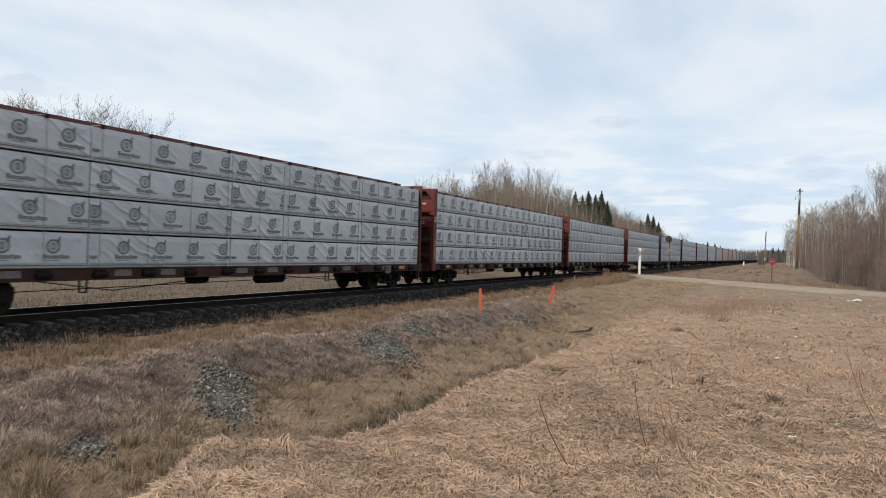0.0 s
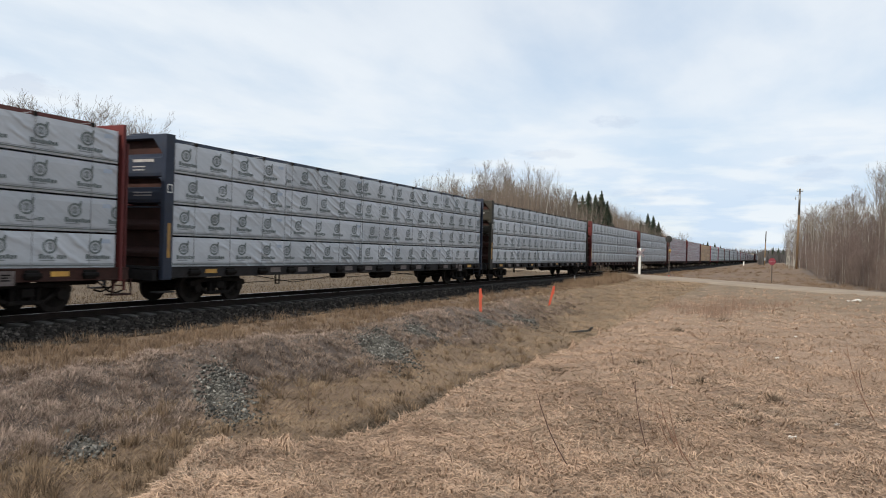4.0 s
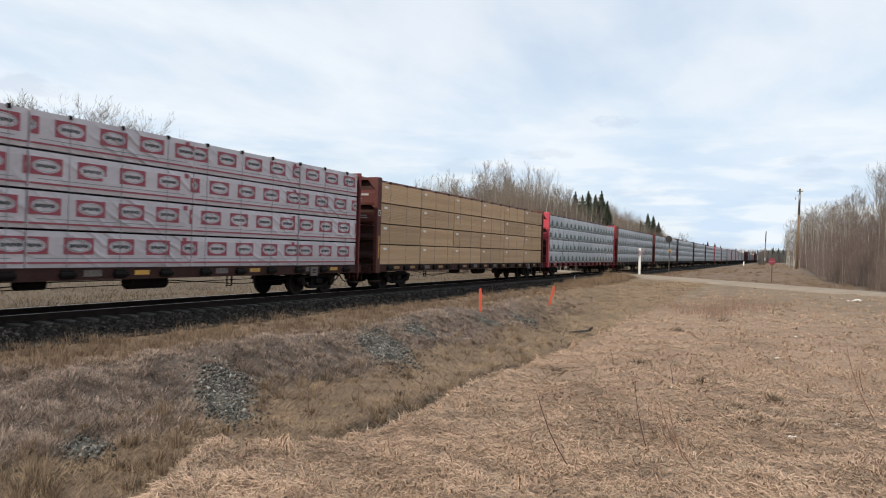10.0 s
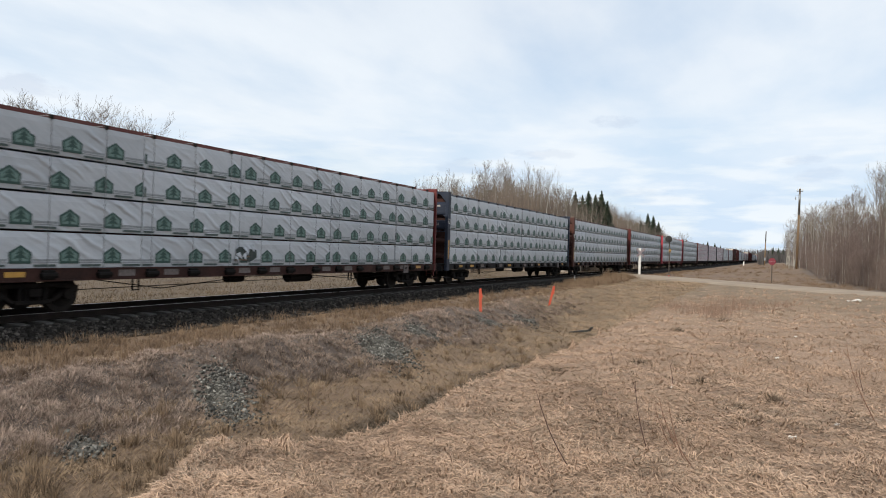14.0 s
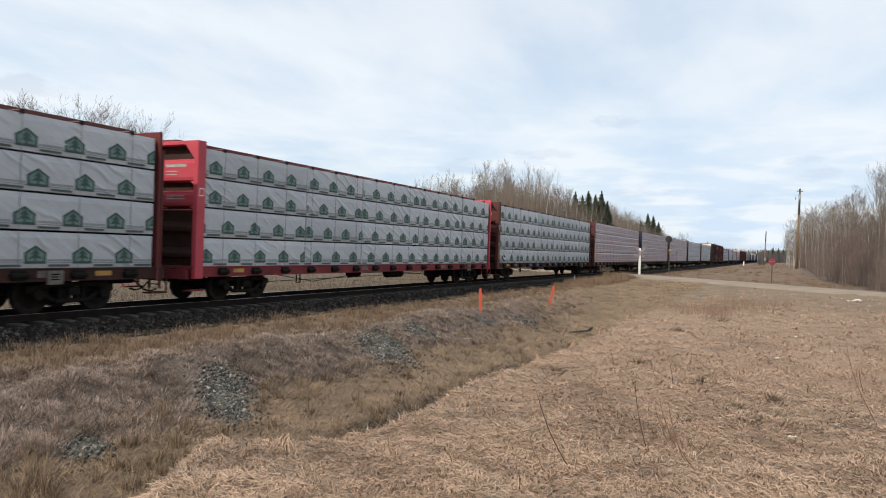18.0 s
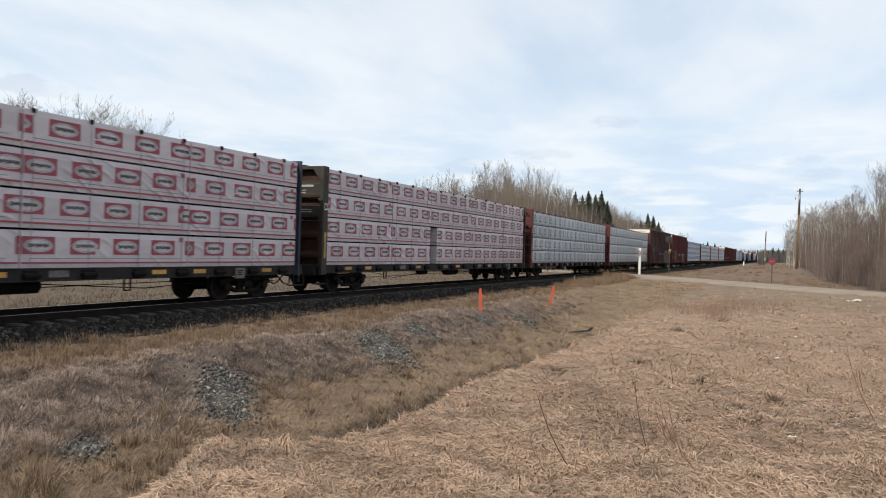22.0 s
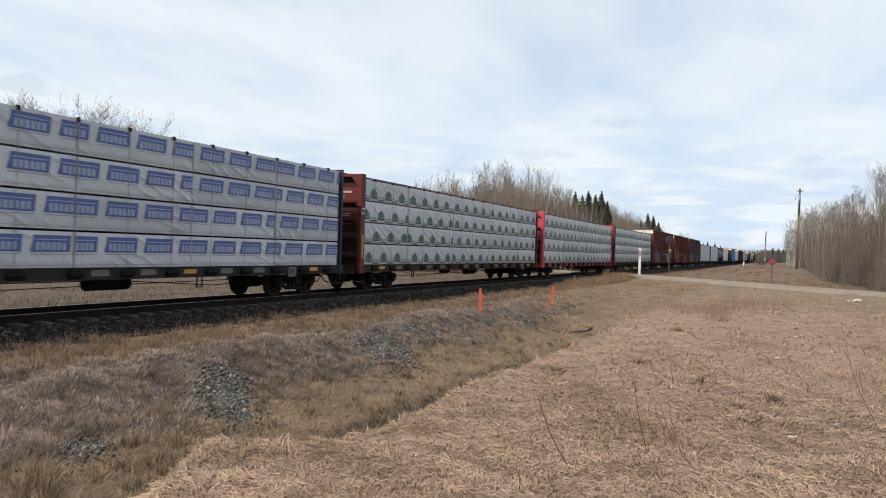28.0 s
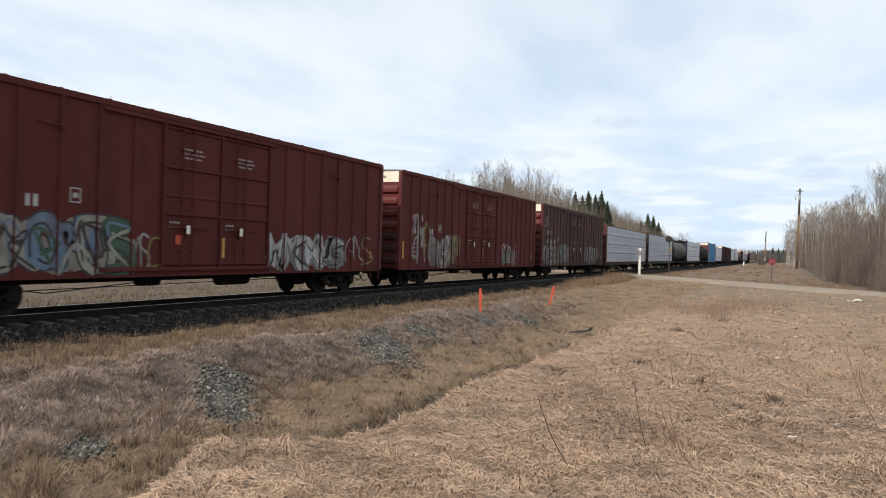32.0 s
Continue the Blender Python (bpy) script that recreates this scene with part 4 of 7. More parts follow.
def add_underframe(car):
    part("brake_rigging", cached("rig", lambda: Build().tube([(0.9, -7.6, 0.80), (0.9, -5.2, 0.48), (0.9, -1.5, 0.74), (0.9, 1.5, 0.74), (0.9, 5.2, 0.50), (0.9, 7.6, 0.62)], 0.014, 5)
         .tube([(0.7, -8, 0.52), (0.7, 8, 0.66)], 0.012, 5).mesh("rig", STEEL_DARK)), car, "thin brake rods")
    part("air_reservoir", cached("res", lambda: Build().disc((0.55, 0, 0.66), 0.2, "y", 1.3, 12).box(0.4, 0.7, -0.5, -0.4, 0.6, 0.95).box(0.4, 0.7, 0.4, 0.5, 0.6, 0.95).mesh("res", STEEL_DARK, smooth=False)), car, "", pose(0, 1.6, 0))
    part("brake_cylinder", cached("cyl", lambda: Build().disc((0.6, 0, 0.7), 0.16, "y", 0.7, 12).box(0.45, 0.75, -0.2, 0.2, 0.7, 0.95).mesh("cyl", STEEL_DARK)), car, "", pose(0, -1.9, 0))
    for y in (-6.1, 4.6):
        part("bracket", cached("brk", lambda: Build().box(0.88, 0.92, -0.12, -0.09, 0.45, 0.85).box(0.88, 0.92, 0.09, 0.12, 0.45, 0.85).box(0.88, 0.92, -0.12, 0.12, 0.45, 0.48).mesh("brk", STEEL_DARK)), car, "", pose(0, y, 0))


def ladder_mesh(P):
    b = Build()
    for s in (-0.19, 0.19):
        b.box(s - 0.02, s + 0.02, 0.02, 0.08, 0.5, 4.3)
    for i in range(12):
        b.box(-0.19, 0.19, 0.03, 0.06, 0.6 + i * 0.32, 0.63 + i * 0.32)
    return b.mesh("ladder", P)


BOX_HALF, BOX_W, BOX_Z0, BOX_Z1 = 9.55, 1.46, 0.95, 5.24


def rib_ys(n_ribs, door0, door1):
    ys = [-BOX_HALF + 0.05 + i * (2 * BOX_HALF - 0.1) / (n_ribs - 1) for i in range(n_ribs)]
    return [y for y in ys if not door0 - 0.1 < y < door1 + 0.1]


def box_side_mesh(P, n_ribs, door0, door1):
    """A pressed sheet with standing ribs, in one piece."""
    pts = [(BOX_W - 0.10, -BOX_HALF)]
    for y in rib_ys(n_ribs, door0, door1):
        pts += [(BOX_W - 0.05, max(-BOX_HALF, y - 0.07)), (BOX_W, y - 0.05), (BOX_W, y + 0.05), (BOX_W - 0.05, min(BOX_HALF, y + 0.07))]
    pts.append((BOX_W - 0.10, BOX_HALF))
    return Build().prism(pts, "z", 0.90, BOX_Z1 - 0.12).mesh("side_wall", P)


def door_mesh(P, w):
    """A pressed door with cross bars, in one piece."""
    top = BOX_Z1 - 0.26
    pts = [(BOX_W - 0.05, top), (BOX_W - 0.05, 1.12)]
    for z, d in ((1.14, 0.02), (2.52, 0.035), (3.02, 0.0), (3.80, 0.035), (top - 0.10, 0.02)):
        pts += [(BOX_W - 0.03, z - 0.01), (BOX_W + d, z + 0.015), (BOX_W + d, z + 0.055), (BOX_W - 0.03, z + 0.09)]
    return Build().prism([(x, z) for x, z in pts], "y", 0.03, w - 0.03).mesh("door", P)


def door_gear_mesh(P):
    b = Build()
    for y in (0.62, 1.02):
        b.tube([(BOX_W + 0.045, y, 1.05), (BOX_W + 0.045, y, BOX_Z1 - 0.2)], 0.017, 6)
        for z in (1.5, 2.9, 4.3):
            b.box(BOX_W - 0.03, BOX_W + 0.06, y - 0.04, y + 0.04, z, z + 0.05)
    b.box(BOX_W + 0.03, BOX_W + 0.075, 0.2, 1.7, 2.18, 2.22)
    b.box(BOX_W + 0.02, BOX_W + 0.09, 0.75, 0.90, 1.95, 2.30)
    return b.mesh("gear", P)


def ladder_hook_mesh(P):
    """Bracketed grab bar high on the side."""
    b = Build()
    b.tube([(BOX_W - 0.06, -0.62, 0), (BOX_W + 0.04, -0.62, 0), (BOX_W + 0.04, -0.05, 0), (BOX_W - 0.04, -0.05, 0)], 0.02, 6)
    b.box(BOX_W - 0.05, BOX_W + 0.05, -0.10, 0.06, -0.09, 0.13)
    return b.mesh("grab_bar", P)


def box_end_mesh(P):
    b = Build()
    b.box(-BOX_W + 0.02, BOX_W - 0.02, 0.0, 0.05, 0.9, 5.22)
    for s in (1, -1):
        b.box(min(s * 1.30, s * 1.45), max(s * 1.30, s * 1.45), 0.0, 0.12, 0.85, 5.22)
    return b.mesh("end_wall", P, 0.01)


def end_rib_mesh(P):
    return Build().prism([(0.05, 0.0), (0.15, 0.10), (0.15, 0.24), (0.05, 0.40)], "x", -1.27, 1.27).mesh("rib", P, 0.01)


def roof_mesh():
    b = Build()
    b.prism([(-BOX_W, 5.22), (BOX_W, 5.22), (BOX_W, 5.28), (0, 5.32), (-BOX_W, 5.28)], "y", -BOX_HALF - 0.05, BOX_HALF + 0.05)
    for i in range(15):
        y = -BOX_HALF + 0.2 + i * (2 * BOX_HALF - 0.4) / 14
        b.prism([(-BOX_W, 5.28), (0, 5.32), (BOX_W, 5.28), (BOX_W, 5.30), (0, 5.34), (-BOX_W, 5.30)], "y", y - 0.04, y + 0.04)
    return b.mesh("roof", PAINT_ROOF)


PAINT_ROOF = mat("galvanised_roof", (0.08, 0.05, 0.042), (0.15, 0.12, 0.105), 0.7, 1.2, 30.0)
BOXPAINT = {
    "dark": mat("dark_brown_box_paint", (0.040, 0.0135, 0.0120), (0.058, 0.0195, 0.0165), 0.75, 0.8, 20.0, stretch=(1, 1, 0.25), grime=(0.026, 0.020, 0.019), grime_amount=0.6, spec=0.25),
    "red": mat("red_oxide_box_paint", (0.075, 0.0170, 0.0145), (0.102, 0.0248, 0.0205), 0.75, 0.8, 20.0, stretch=(1, 1, 0.2), grime=(0.042, 0.018, 0.015), grime_amount=0.65, spec=0.15),
    "worn": mat("worn_rusty_box_paint", (0.030, 0.017, 0.016), (0.085, 0.033, 0.027), 0.75, 1.0, 20.0, stretch=(1, 1, 0.2), grime=(0.11, 0.075, 0.062), grime_amount=0.5, spec=0.25),
}


def ink(name, c):
    return mat(name, tuple(q * 0.8 for q in c), tuple(q * 1.15 for q in c), 0.65, 3.0, 20.0, grime=(0.075, 0.036, 0.030), grime_amount=0.75)


SPRAY_BLACK = ink("black_spray_paint", (0.016, 0.015, 0.015))
HAZE = ink("dull_overspray", (0.17, 0.16, 0.135))
SPRAY_A = [SPRAY_BLACK, ink("khaki_spray_paint", (0.25, 0.24, 0.195)), ink("blue_spray_paint", (0.10, 0.155, 0.22)), ink("green_spray_paint", (0.030, 0.075, 0.042)), HAZE]
SPRAY_B = [SPRAY_BLACK, ink("silver_spray_paint", (0.32, 0.32, 0.31)), ink("white_spray_paint", (0.42, 0.42, 0.41)), ink("silver_grey_spray_paint", (0.17, 0.18, 0.18)), ink("grey_overspray", (0.16, 0.155, 0.15))]
SPRAY_C = [ink("dull_spray_paint", (0.045, 0.028, 0.026)), ink("grey_spray_paint", (0.17, 0.165, 0.155)), ink("pale_spray_paint", (0.26, 0.25, 0.24)), ink("ochre_spray_paint", (0.16, 0.12, 0.035)), ink("brown_overspray", (0.10, 0.075, 0.068))]
SPRAY_D = [ink("dark_teal_spray_paint", (0.025, 0.03, 0.03)), ink("dull_green_spray_paint", (0.06, 0.095, 0.055)), SPRAY_C[2], ink("rose_spray_paint", (0.20, 0.11, 0.095)), SPRAY_C[4]]


# skeletons of made-up letter-like figures in a unit square
FIGURES = [[(0.1, 0.1), (0.2, 0.9), (0.5, 0.4), (0.8, 0.95), (0.9, 0.1)], [(0.85, 0.85), (0.3, 0.95), (0.1, 0.6), (0.8, 0.4), (0.75, 0.1), (0.1, 0.05)],
           [(0.15, 0.05), (0.1, 0.55), (0.3, 0.95), (0.75, 0.85), (0.8, 0.5), (0.3, 0.45)], [(0.5, 0.05), (0.1, 0.3), (0.15, 0.8), (0.6, 0.95), (0.9, 0.6), (0.7, 0.15), (0.45, 0.25)],
           [(0.1, 0.9), (0.25, 0.1), (0.55, 0.7), (0.75, 0.1), (0.95, 0.95)], [(0.9, 0.9), (0.25, 0.85), (0.1, 0.45), (0.3, 0.08), (0.9, 0.15)],
           [(0.2, 0.05), (0.15, 0.95), (0.5, 0.5), (0.9, 0.9), (0.5, 0.45), (0.95, 0.02)], [(0.1, 0.6), (0.5, 0.95), (0.85, 0.7), (0.4, 0.35), (0.2, 0.05), (0.95, 0.1)]]


def curve_through(pts, steps=5):
    """Smooth line through the points."""
    out = []
    p = [pts[0]] + list(pts) + [pts[-1]]
    for i in range(1, len(p) - 2):
        for k in range(steps):
            t = k / steps
            out.append(tuple(0.5 * (2 * p[i][a] + (p[i + 1][a] - p[i - 1][a]) * t + (2 * p[i - 1][a] - 5 * p[i][a] + 4 * p[i + 1][a] - p[i + 2][a]) * t * t
                                    + (3 * p[i][a] - p[i - 1][a] - 3 * p[i + 1][a] + p[i + 2][a]) * t ** 3) for a in (0, 1)))
    return out + [tuple(pts[-1])]


def stroke(b, pts, half, k, x, top=9.0):
    """A brush stroke along a smooth line, rounded at its ends and cut off at the sill."""
    q = curve_through(pts)
    edge = []
    for i, (u, w) in enumerate(q):
        du, dw = q[min(i + 1, len(q) - 1)][0] - q[max(i - 1, 0)][0], q[min(i + 1, len(q) - 1)][1] - q[max(i - 1, 0)][1]
        l = math.hypot(du, dw) + 1e-6
        h = half * (0.55 if i in (0, len(q) - 1) else 1.0)
        edge.append(((u - dw / l * h, min(top, max(0.0, w + du / l * h))), (u + dw / l * h, min(top, max(0.0, w - du / l * h)))))
    for (a0, a1), (c0, c1) in zip(edge, edge[1:]):
        flat(b, [a0, c0, c1, a1], k, x)


def spray_mesh(w, h, seed, mats, y0, ribs, style="block"):
    """Spray-painted figures without meaning, following panels and ribs: hazy ground, dark outlines, pale fills, thin strokes."""
    b = Build()
    marks = sorted(q - y0 for q in ribs if -0.5 < q - y0 < w + 0.5)
    cuts = [-0.6] + marks + [w + 0.6]
    spans = [(a + 0.07 * (a > -0.6), c - 0.07 * (c < w + 0.6), 0.0) for a, c in zip(cuts, cuts[1:])] + [(q - 0.05, q + 0.05, 0.05) for q in marks]
    for lo, hi, x0 in spans:
        b.span = (lo, hi)
        r = random.Random(seed)
        n = max(3, int(w / (0.62 if style == "block" else 0.55)))
        if style == "block":
            for i in range(n * 3):
                cu, cw, ru, rw = r.uniform(0.1, w - 0.1), h * r.uniform(0.25, 0.62), r.uniform(0.25, 0.6), h * r.uniform(0.2, 0.34)
                ph = r.uniform(0, 6)
                flat(b, [(cu + ru * (1 + 0.18 * math.sin(3 * a + ph)) * math.cos(a), max(0.0, cw + rw * (1 + 0.2 * math.sin(4 * a + ph)) * math.sin(a))) for a in (6.2832 * j / 18 for j in range(18))], 4, x0)
        for i in range(n):
            fig = FIGURES[r.randrange(len(FIGURES))]
            cw, sk = w / n, r.uniform(-0.15, 0.25)
            hh, lift = h * r.uniform(0.78, 0.95), h * r.uniform(0.02, 0.10)
            pts = [(cw * (i - 0.3 + 1.5 * u + r.uniform(-0.18, 0.18)) + sk * v * cw, lift + hh * min(1.0, max(0.0, v + r.uniform(-0.14, 0.14)))) for u, v in fig]
            tone = 3 if i >= n - 1 else 2 if (i * 3) // n == 1 and r.random() < 0.7 else 1
            x = x0 + 0.0002 * i
            if style == "block":
                stroke(b, pts, 0.165 * h, 0, x + 0.003, h * 1.06)
                stroke(b, pts, 0.125 * h, tone, x + 0.006, h * 1.02)
                stroke(b, [(u + 0.03, v + 0.04) for u, v in pts[:3]], 0.022 * h, 2, x + 0.009, h)
                stroke(b, [(u - 0.05 * h, v - 0.05 * h) for u, v in pts[1:]], 0.022 * h, 0, x + 0.0095, h)
                stroke(b, [(u, v) for u, v in pts[::2]], 0.03 * h, r.choice((0, 0, 1, 3)), x + 0.0100, h)
            else:
                stroke(b, pts, 0.030 * h, tone, x + 0.003, h)
    b.span = None
    return b.mesh("spray", mats)


def number_mesh(n):
    """Tall bars in the place of large stencilled characters."""
    b = Build()
    for i in range(n):
        b.box(0, 0.002, 0.19 * i, 0.19 * i + 0.11, 0, 0.28)
    return b.mesh("number", INK_PALE)


def stencil_mesh(rows, w, gap, h, words=False, material=None):
    """Rows of short bars standing for small stencilled writing."""
    b = Build()
    r = random.Random(rows * 7)
    for i in range(rows):
        u, end = 0.0, w * r.uniform(0.75, 1.0)
        k = 0
        while u < end:
            l = 0.11 if words else r.uniform(0.03, 0.10)
            b.box(0, 0.002, u, u + l, -i * gap - h, -i * gap)
            k += 1
            u += l + (0.05 if not words else 0.06 if k % 2 else 0.42)
    return b.mesh("stencil", material or INK_PALE)


INK_PALE = mat("worn_white_stencil_paint", (0.24, 0.22, 0.21), (0.40, 0.38, 0.36), 0.6, 6.0, 40.0)


def box_car(paint, seed, spray=()):
    P = BOXPAINT[paint]
    tone = {"dark": "dark brown", "red": "red-brown", "worn": "worn rusty brown", "blue": "sky-blue"}[paint]
    car = thing("box_car", f"{tone} ribbed steel boxcar with double doors and spray-painted sides", "freight car", "cars of the freight train")
    part("underframe", cached("uf", lambda: Build().box(-1.2, 1.2, -9.3, 9.3, 0.80, 0.96).box(-0.3, 0.3, -9.9, 9.9, 0.66, 1.0).mesh("uf", STEEL_DARK)), car)
    part("roof", cached("roof", roof_mesh), car, "weathered galvanised roof")
    door0, n_ribs = -2.2, 19 if seed in (115, 121) else 22
    ribs = rib_ys(n_ribs, door0, 2.2)
    for s in (1, -1):
        side = part("side_wall", cached(("side", paint, n_ribs), lambda: box_side_mesh(P, n_ribs, door0, 2.2)), car, "", pose(0, 0, 0, 0, 0, 0 if s > 0 else 180))
        for k in range(2):
            part("door", cached(("door", paint), lambda: door_mesh(P, 2.15)), side, "", pose(0, door0 + 0.02 + k * 2.2, 0))
        part("top_chord", cached(("chord", paint), lambda: bar_mesh(BOX_W - 0.10, BOX_W + 0.015, -BOX_HALF, BOX_HALF, BOX_Z1 - 0.119, BOX_Z1 + 0.03, P)), side)
        part("side_sill", cached(("bsill", paint), lambda: bar_mesh(BOX_W - 0.10, BOX_W - 0.03, -BOX_HALF, BOX_HALF, 0.84, 0.899, P)), side)
        if s > 0:
            for z in (1.0, BOX_Z1 - 0.24):
                part("door_track", cached(("track", paint), lambda: bar_mesh(BOX_W - 0.05, BOX_W + 0.045, door0 - 2.0, 2.5, 0, 0.10, P)), side, "", pose(0, 0, z))
            for y in (door0 - 0.06, -0.03, 2.2):
                part("door_post", cached(("dpost", paint), lambda: bar_mesh(BOX_W - 0.05, BOX_W + 0.03, 0, 0.08, 1.10, BOX_Z1 - 0.24, P)), side, "", pose(0, y, 0))
        for y in (ribs[4], ribs[-4]):
            part("grab_bar", cached(("hook", paint), lambda: ladder_hook_mesh(P)), side, "", pose(0, y, 4.42))
        # brighter paint than the sides, putting sunlight into the ends' colour
        EP = PAINT["red"] if paint != "dark" else PAINT["brown"]
        e = part("end_wall", cached(("end", paint), lambda: box_end_mesh(EP)), car, "", pose(0, s * BOX_HALF, 0, 0, 0, 0 if s > 0 else 180))
        # the three lowest ribs are painted dark, as the shade between cars
        for k in range(7):
            part("rib", cached(("erib", paint, k > 2), lambda: end_rib_mesh(EP if k > 2 else SILL)), e, "" if k > 2 else "rib with the neighbouring car's shade in its colour", pose(0, 0, 1.08 + 0.52 * k))
        part("end_band", cached("eband", lambda: Build().box(-1.29, 1.29, 0.05, 0.065, 4.74, 5.21).mesh("eband", CREAM)), e, "cream painted top band")
        part("band_mark", cached("bmark", lambda: stencil_mesh(1, 0.9, 0.1, 0.12, False, FADED_MARK)), e, "faded grey stencil bars", pose(0.1, 0.066, 5.03, 0, 0, 90))
        if paint == "red" and s < 0:
            part("end_emblem", cached("eemb", lambda: Build().prism([(0.30, 3.30), (0.55, 3.38), (0.95, 3.36), (1.10, 3.44), (0.80, 3.56), (0.98, 3.60), (0.70, 3.62), (0.45, 3.50)], "y", 0.152, 0.155).mesh("emb", INK_PALE)), e, "plain pale emblem shape")
            for z in (4.42, 3.92):
                part("stencil", cached("est", lambda: stencil_mesh(2, 0.7, 0.09, 0.035)), e, "rows of white stencil bars", pose(0.3, 0.153, z, 0, 0, 90))
        part("end_ladder", cached(("lad", "box" + paint), lambda: ladder_mesh(P)), e, "", pose(1.1, 0.13, 0))
        add_truck(car, s * 7.05)
        add_coupler(car, s * 9.55, s)
    flush = BOX_W - 0.047
    for k in range(2):
        part("door_gear", cached(("dgear", paint), lambda: door_gear_mesh(P)), car, "lock rods in the door's colour", pose(0, door0 + 0.02 + k * 2.2, 0))
        part("door_notice", cached("dn", lambda: bar_mesh(BOX_W + 0.092, BOX_W + 0.095, 0.76, 0.89, 2.02, 2.26, WHITEPAINT)), car, "small white notice", pose(0, door0 + k * 2.2, 0))
        part("stencil", cached(("st", 3), lambda: stencil_mesh(3, 0.85, 0.12, 0.05)), car, "rows of white stencil bars", pose(BOX_W - 0.027, door0 + 0.72 + k * 2.2, 4.42))
        part("stencil", cached(("st", 2), lambda: stencil_mesh(2, 0.5, 0.13, 0.05)), car, "rows of white stencil bars", pose(BOX_W - 0.027, door0 + 0.25 + k * 2.2, 2.35))
    for k in range(3):
        for row, z in enumerate((3.10, 2.50)):
            if row or k < 2:
                part("number_bars", cached(("nb", row, k == 1), lambda: number_mesh(2 if row or k == 0 else 1)), car, "pale stencilled bars", pose(flush, ribs[1 + k] + 0.2, z))
    part("stencil", cached(("st4", 4), lambda: stencil_mesh(4, 0.7, 0.18, 0.05)), car, "rows of white stencil bars", pose(flush, ribs[1] + 0.15, 2.05))
    part("panel_mark", cached("pmk", lambda: Build().box(0, 0.002, 0, 0.03, 0, 0.36).box(0, 0.002, 0.27, 0.30, 0, 0.36).box(0, 0.002, 0.03, 0.27, 0, 0.03).box(0, 0.002, 0.03, 0.27, 0.33, 0.36).box(0, 0.002, 0.08, 0.22, 0.12, 0.24).mesh("pmk", INK_PALE)), car, "small pale framed mark", pose(flush, ribs[4] + 0.25, 2.65))
    for y, h in ((ribs[0] + 0.22, 0.75), (ribs[3] + 0.3, 0.45), (0.18, 0.6), (ribs[-2] + 0.4, 0.3)):
        part("reflector", cached(("bref", h), lambda: bar_mesh(0, 0.003, -0.055, 0.055, 0, h, YELLOW)), car, "dirty yellow reflective strip", pose(flush if abs(y) > 2.3 else BOX_W - 0.025, y, 1.35))
    for k, (y, z, w, h, m, style) in enumerate(spray):
        part("spray_paint", spray_mesh(w, h, seed * 5 + k, m, y, ribs, style), car, "faded spray-painted lettering shapes", pose(flush, y, z))
    if seed == 115:
        em = Build().box(0, 0.003, 0.0, 0.16, 0.08, 0.54)
        for z in (0.0, 0.46):
            em.box(0, 0.003, 0.20, 1.02, z, z + 0.14)
        em.box(0, 0.003, 1.06, 1.22, 0.08, 0.54)
        part("emblem", em.mesh("emblem", WHITEPAINT), car, "white emblem of plain bars", pose(BOX_W + 0.002, 7.25, 4.02))
        part("stencil", cached(("st", 3), lambda: stencil_mesh(3, 0.85, 0.12, 0.05)), car, "rows of white stencil bars", pose(flush, 7.45, 3.75))
    if seed == 121:
        part("door_placard", Build().box(0, 0.004, -0.13, 0.13, -0.13, 0.13).mesh("placard", ORANGE), car, "small orange placard", pose(BOX_W + 0.0, -1.62, 1.85))
    add_underframe(car)
    return car


def tank_car(tone, material):
    car = thing("tank_car", f"{tone} cylindrical tank car of the freight train", "freight car", "cars of the freight train")
    part("tank", Build().disc((0, 0, 2.75), 1.5, "y", 15.5, 24).disc((0, 8.0, 2.75), 1.5, "y", 0.5, 24, 0, 1.0).disc((0, -8.0, 2.75), 1.0, "y", 0.5, 24, 0, 1.5).mesh("tank", material, smooth=False), car)
    part("dome", Build().disc((0, 0, 4.4), 0.5, "z", 0.5, 14).box(-0.4, 0.4, -1.6, 1.6, 4.2, 4.3).mesh("dome", material), car)
    part("underframe", Build().box(-1.2, 1.2, -8.6, 8.6, 0.85, 1.1).box(-1.3, 1.3, -7, -6, 1.1, 1.9).box(-1.3, 1.3, 6, 7, 1.1, 1.9).mesh("uf", STEEL_DARK), car)
    for s in (1, -1):
        add_truck(car, s * 6.7)
        add_coupler(car, s * 8.4, s)
    return car


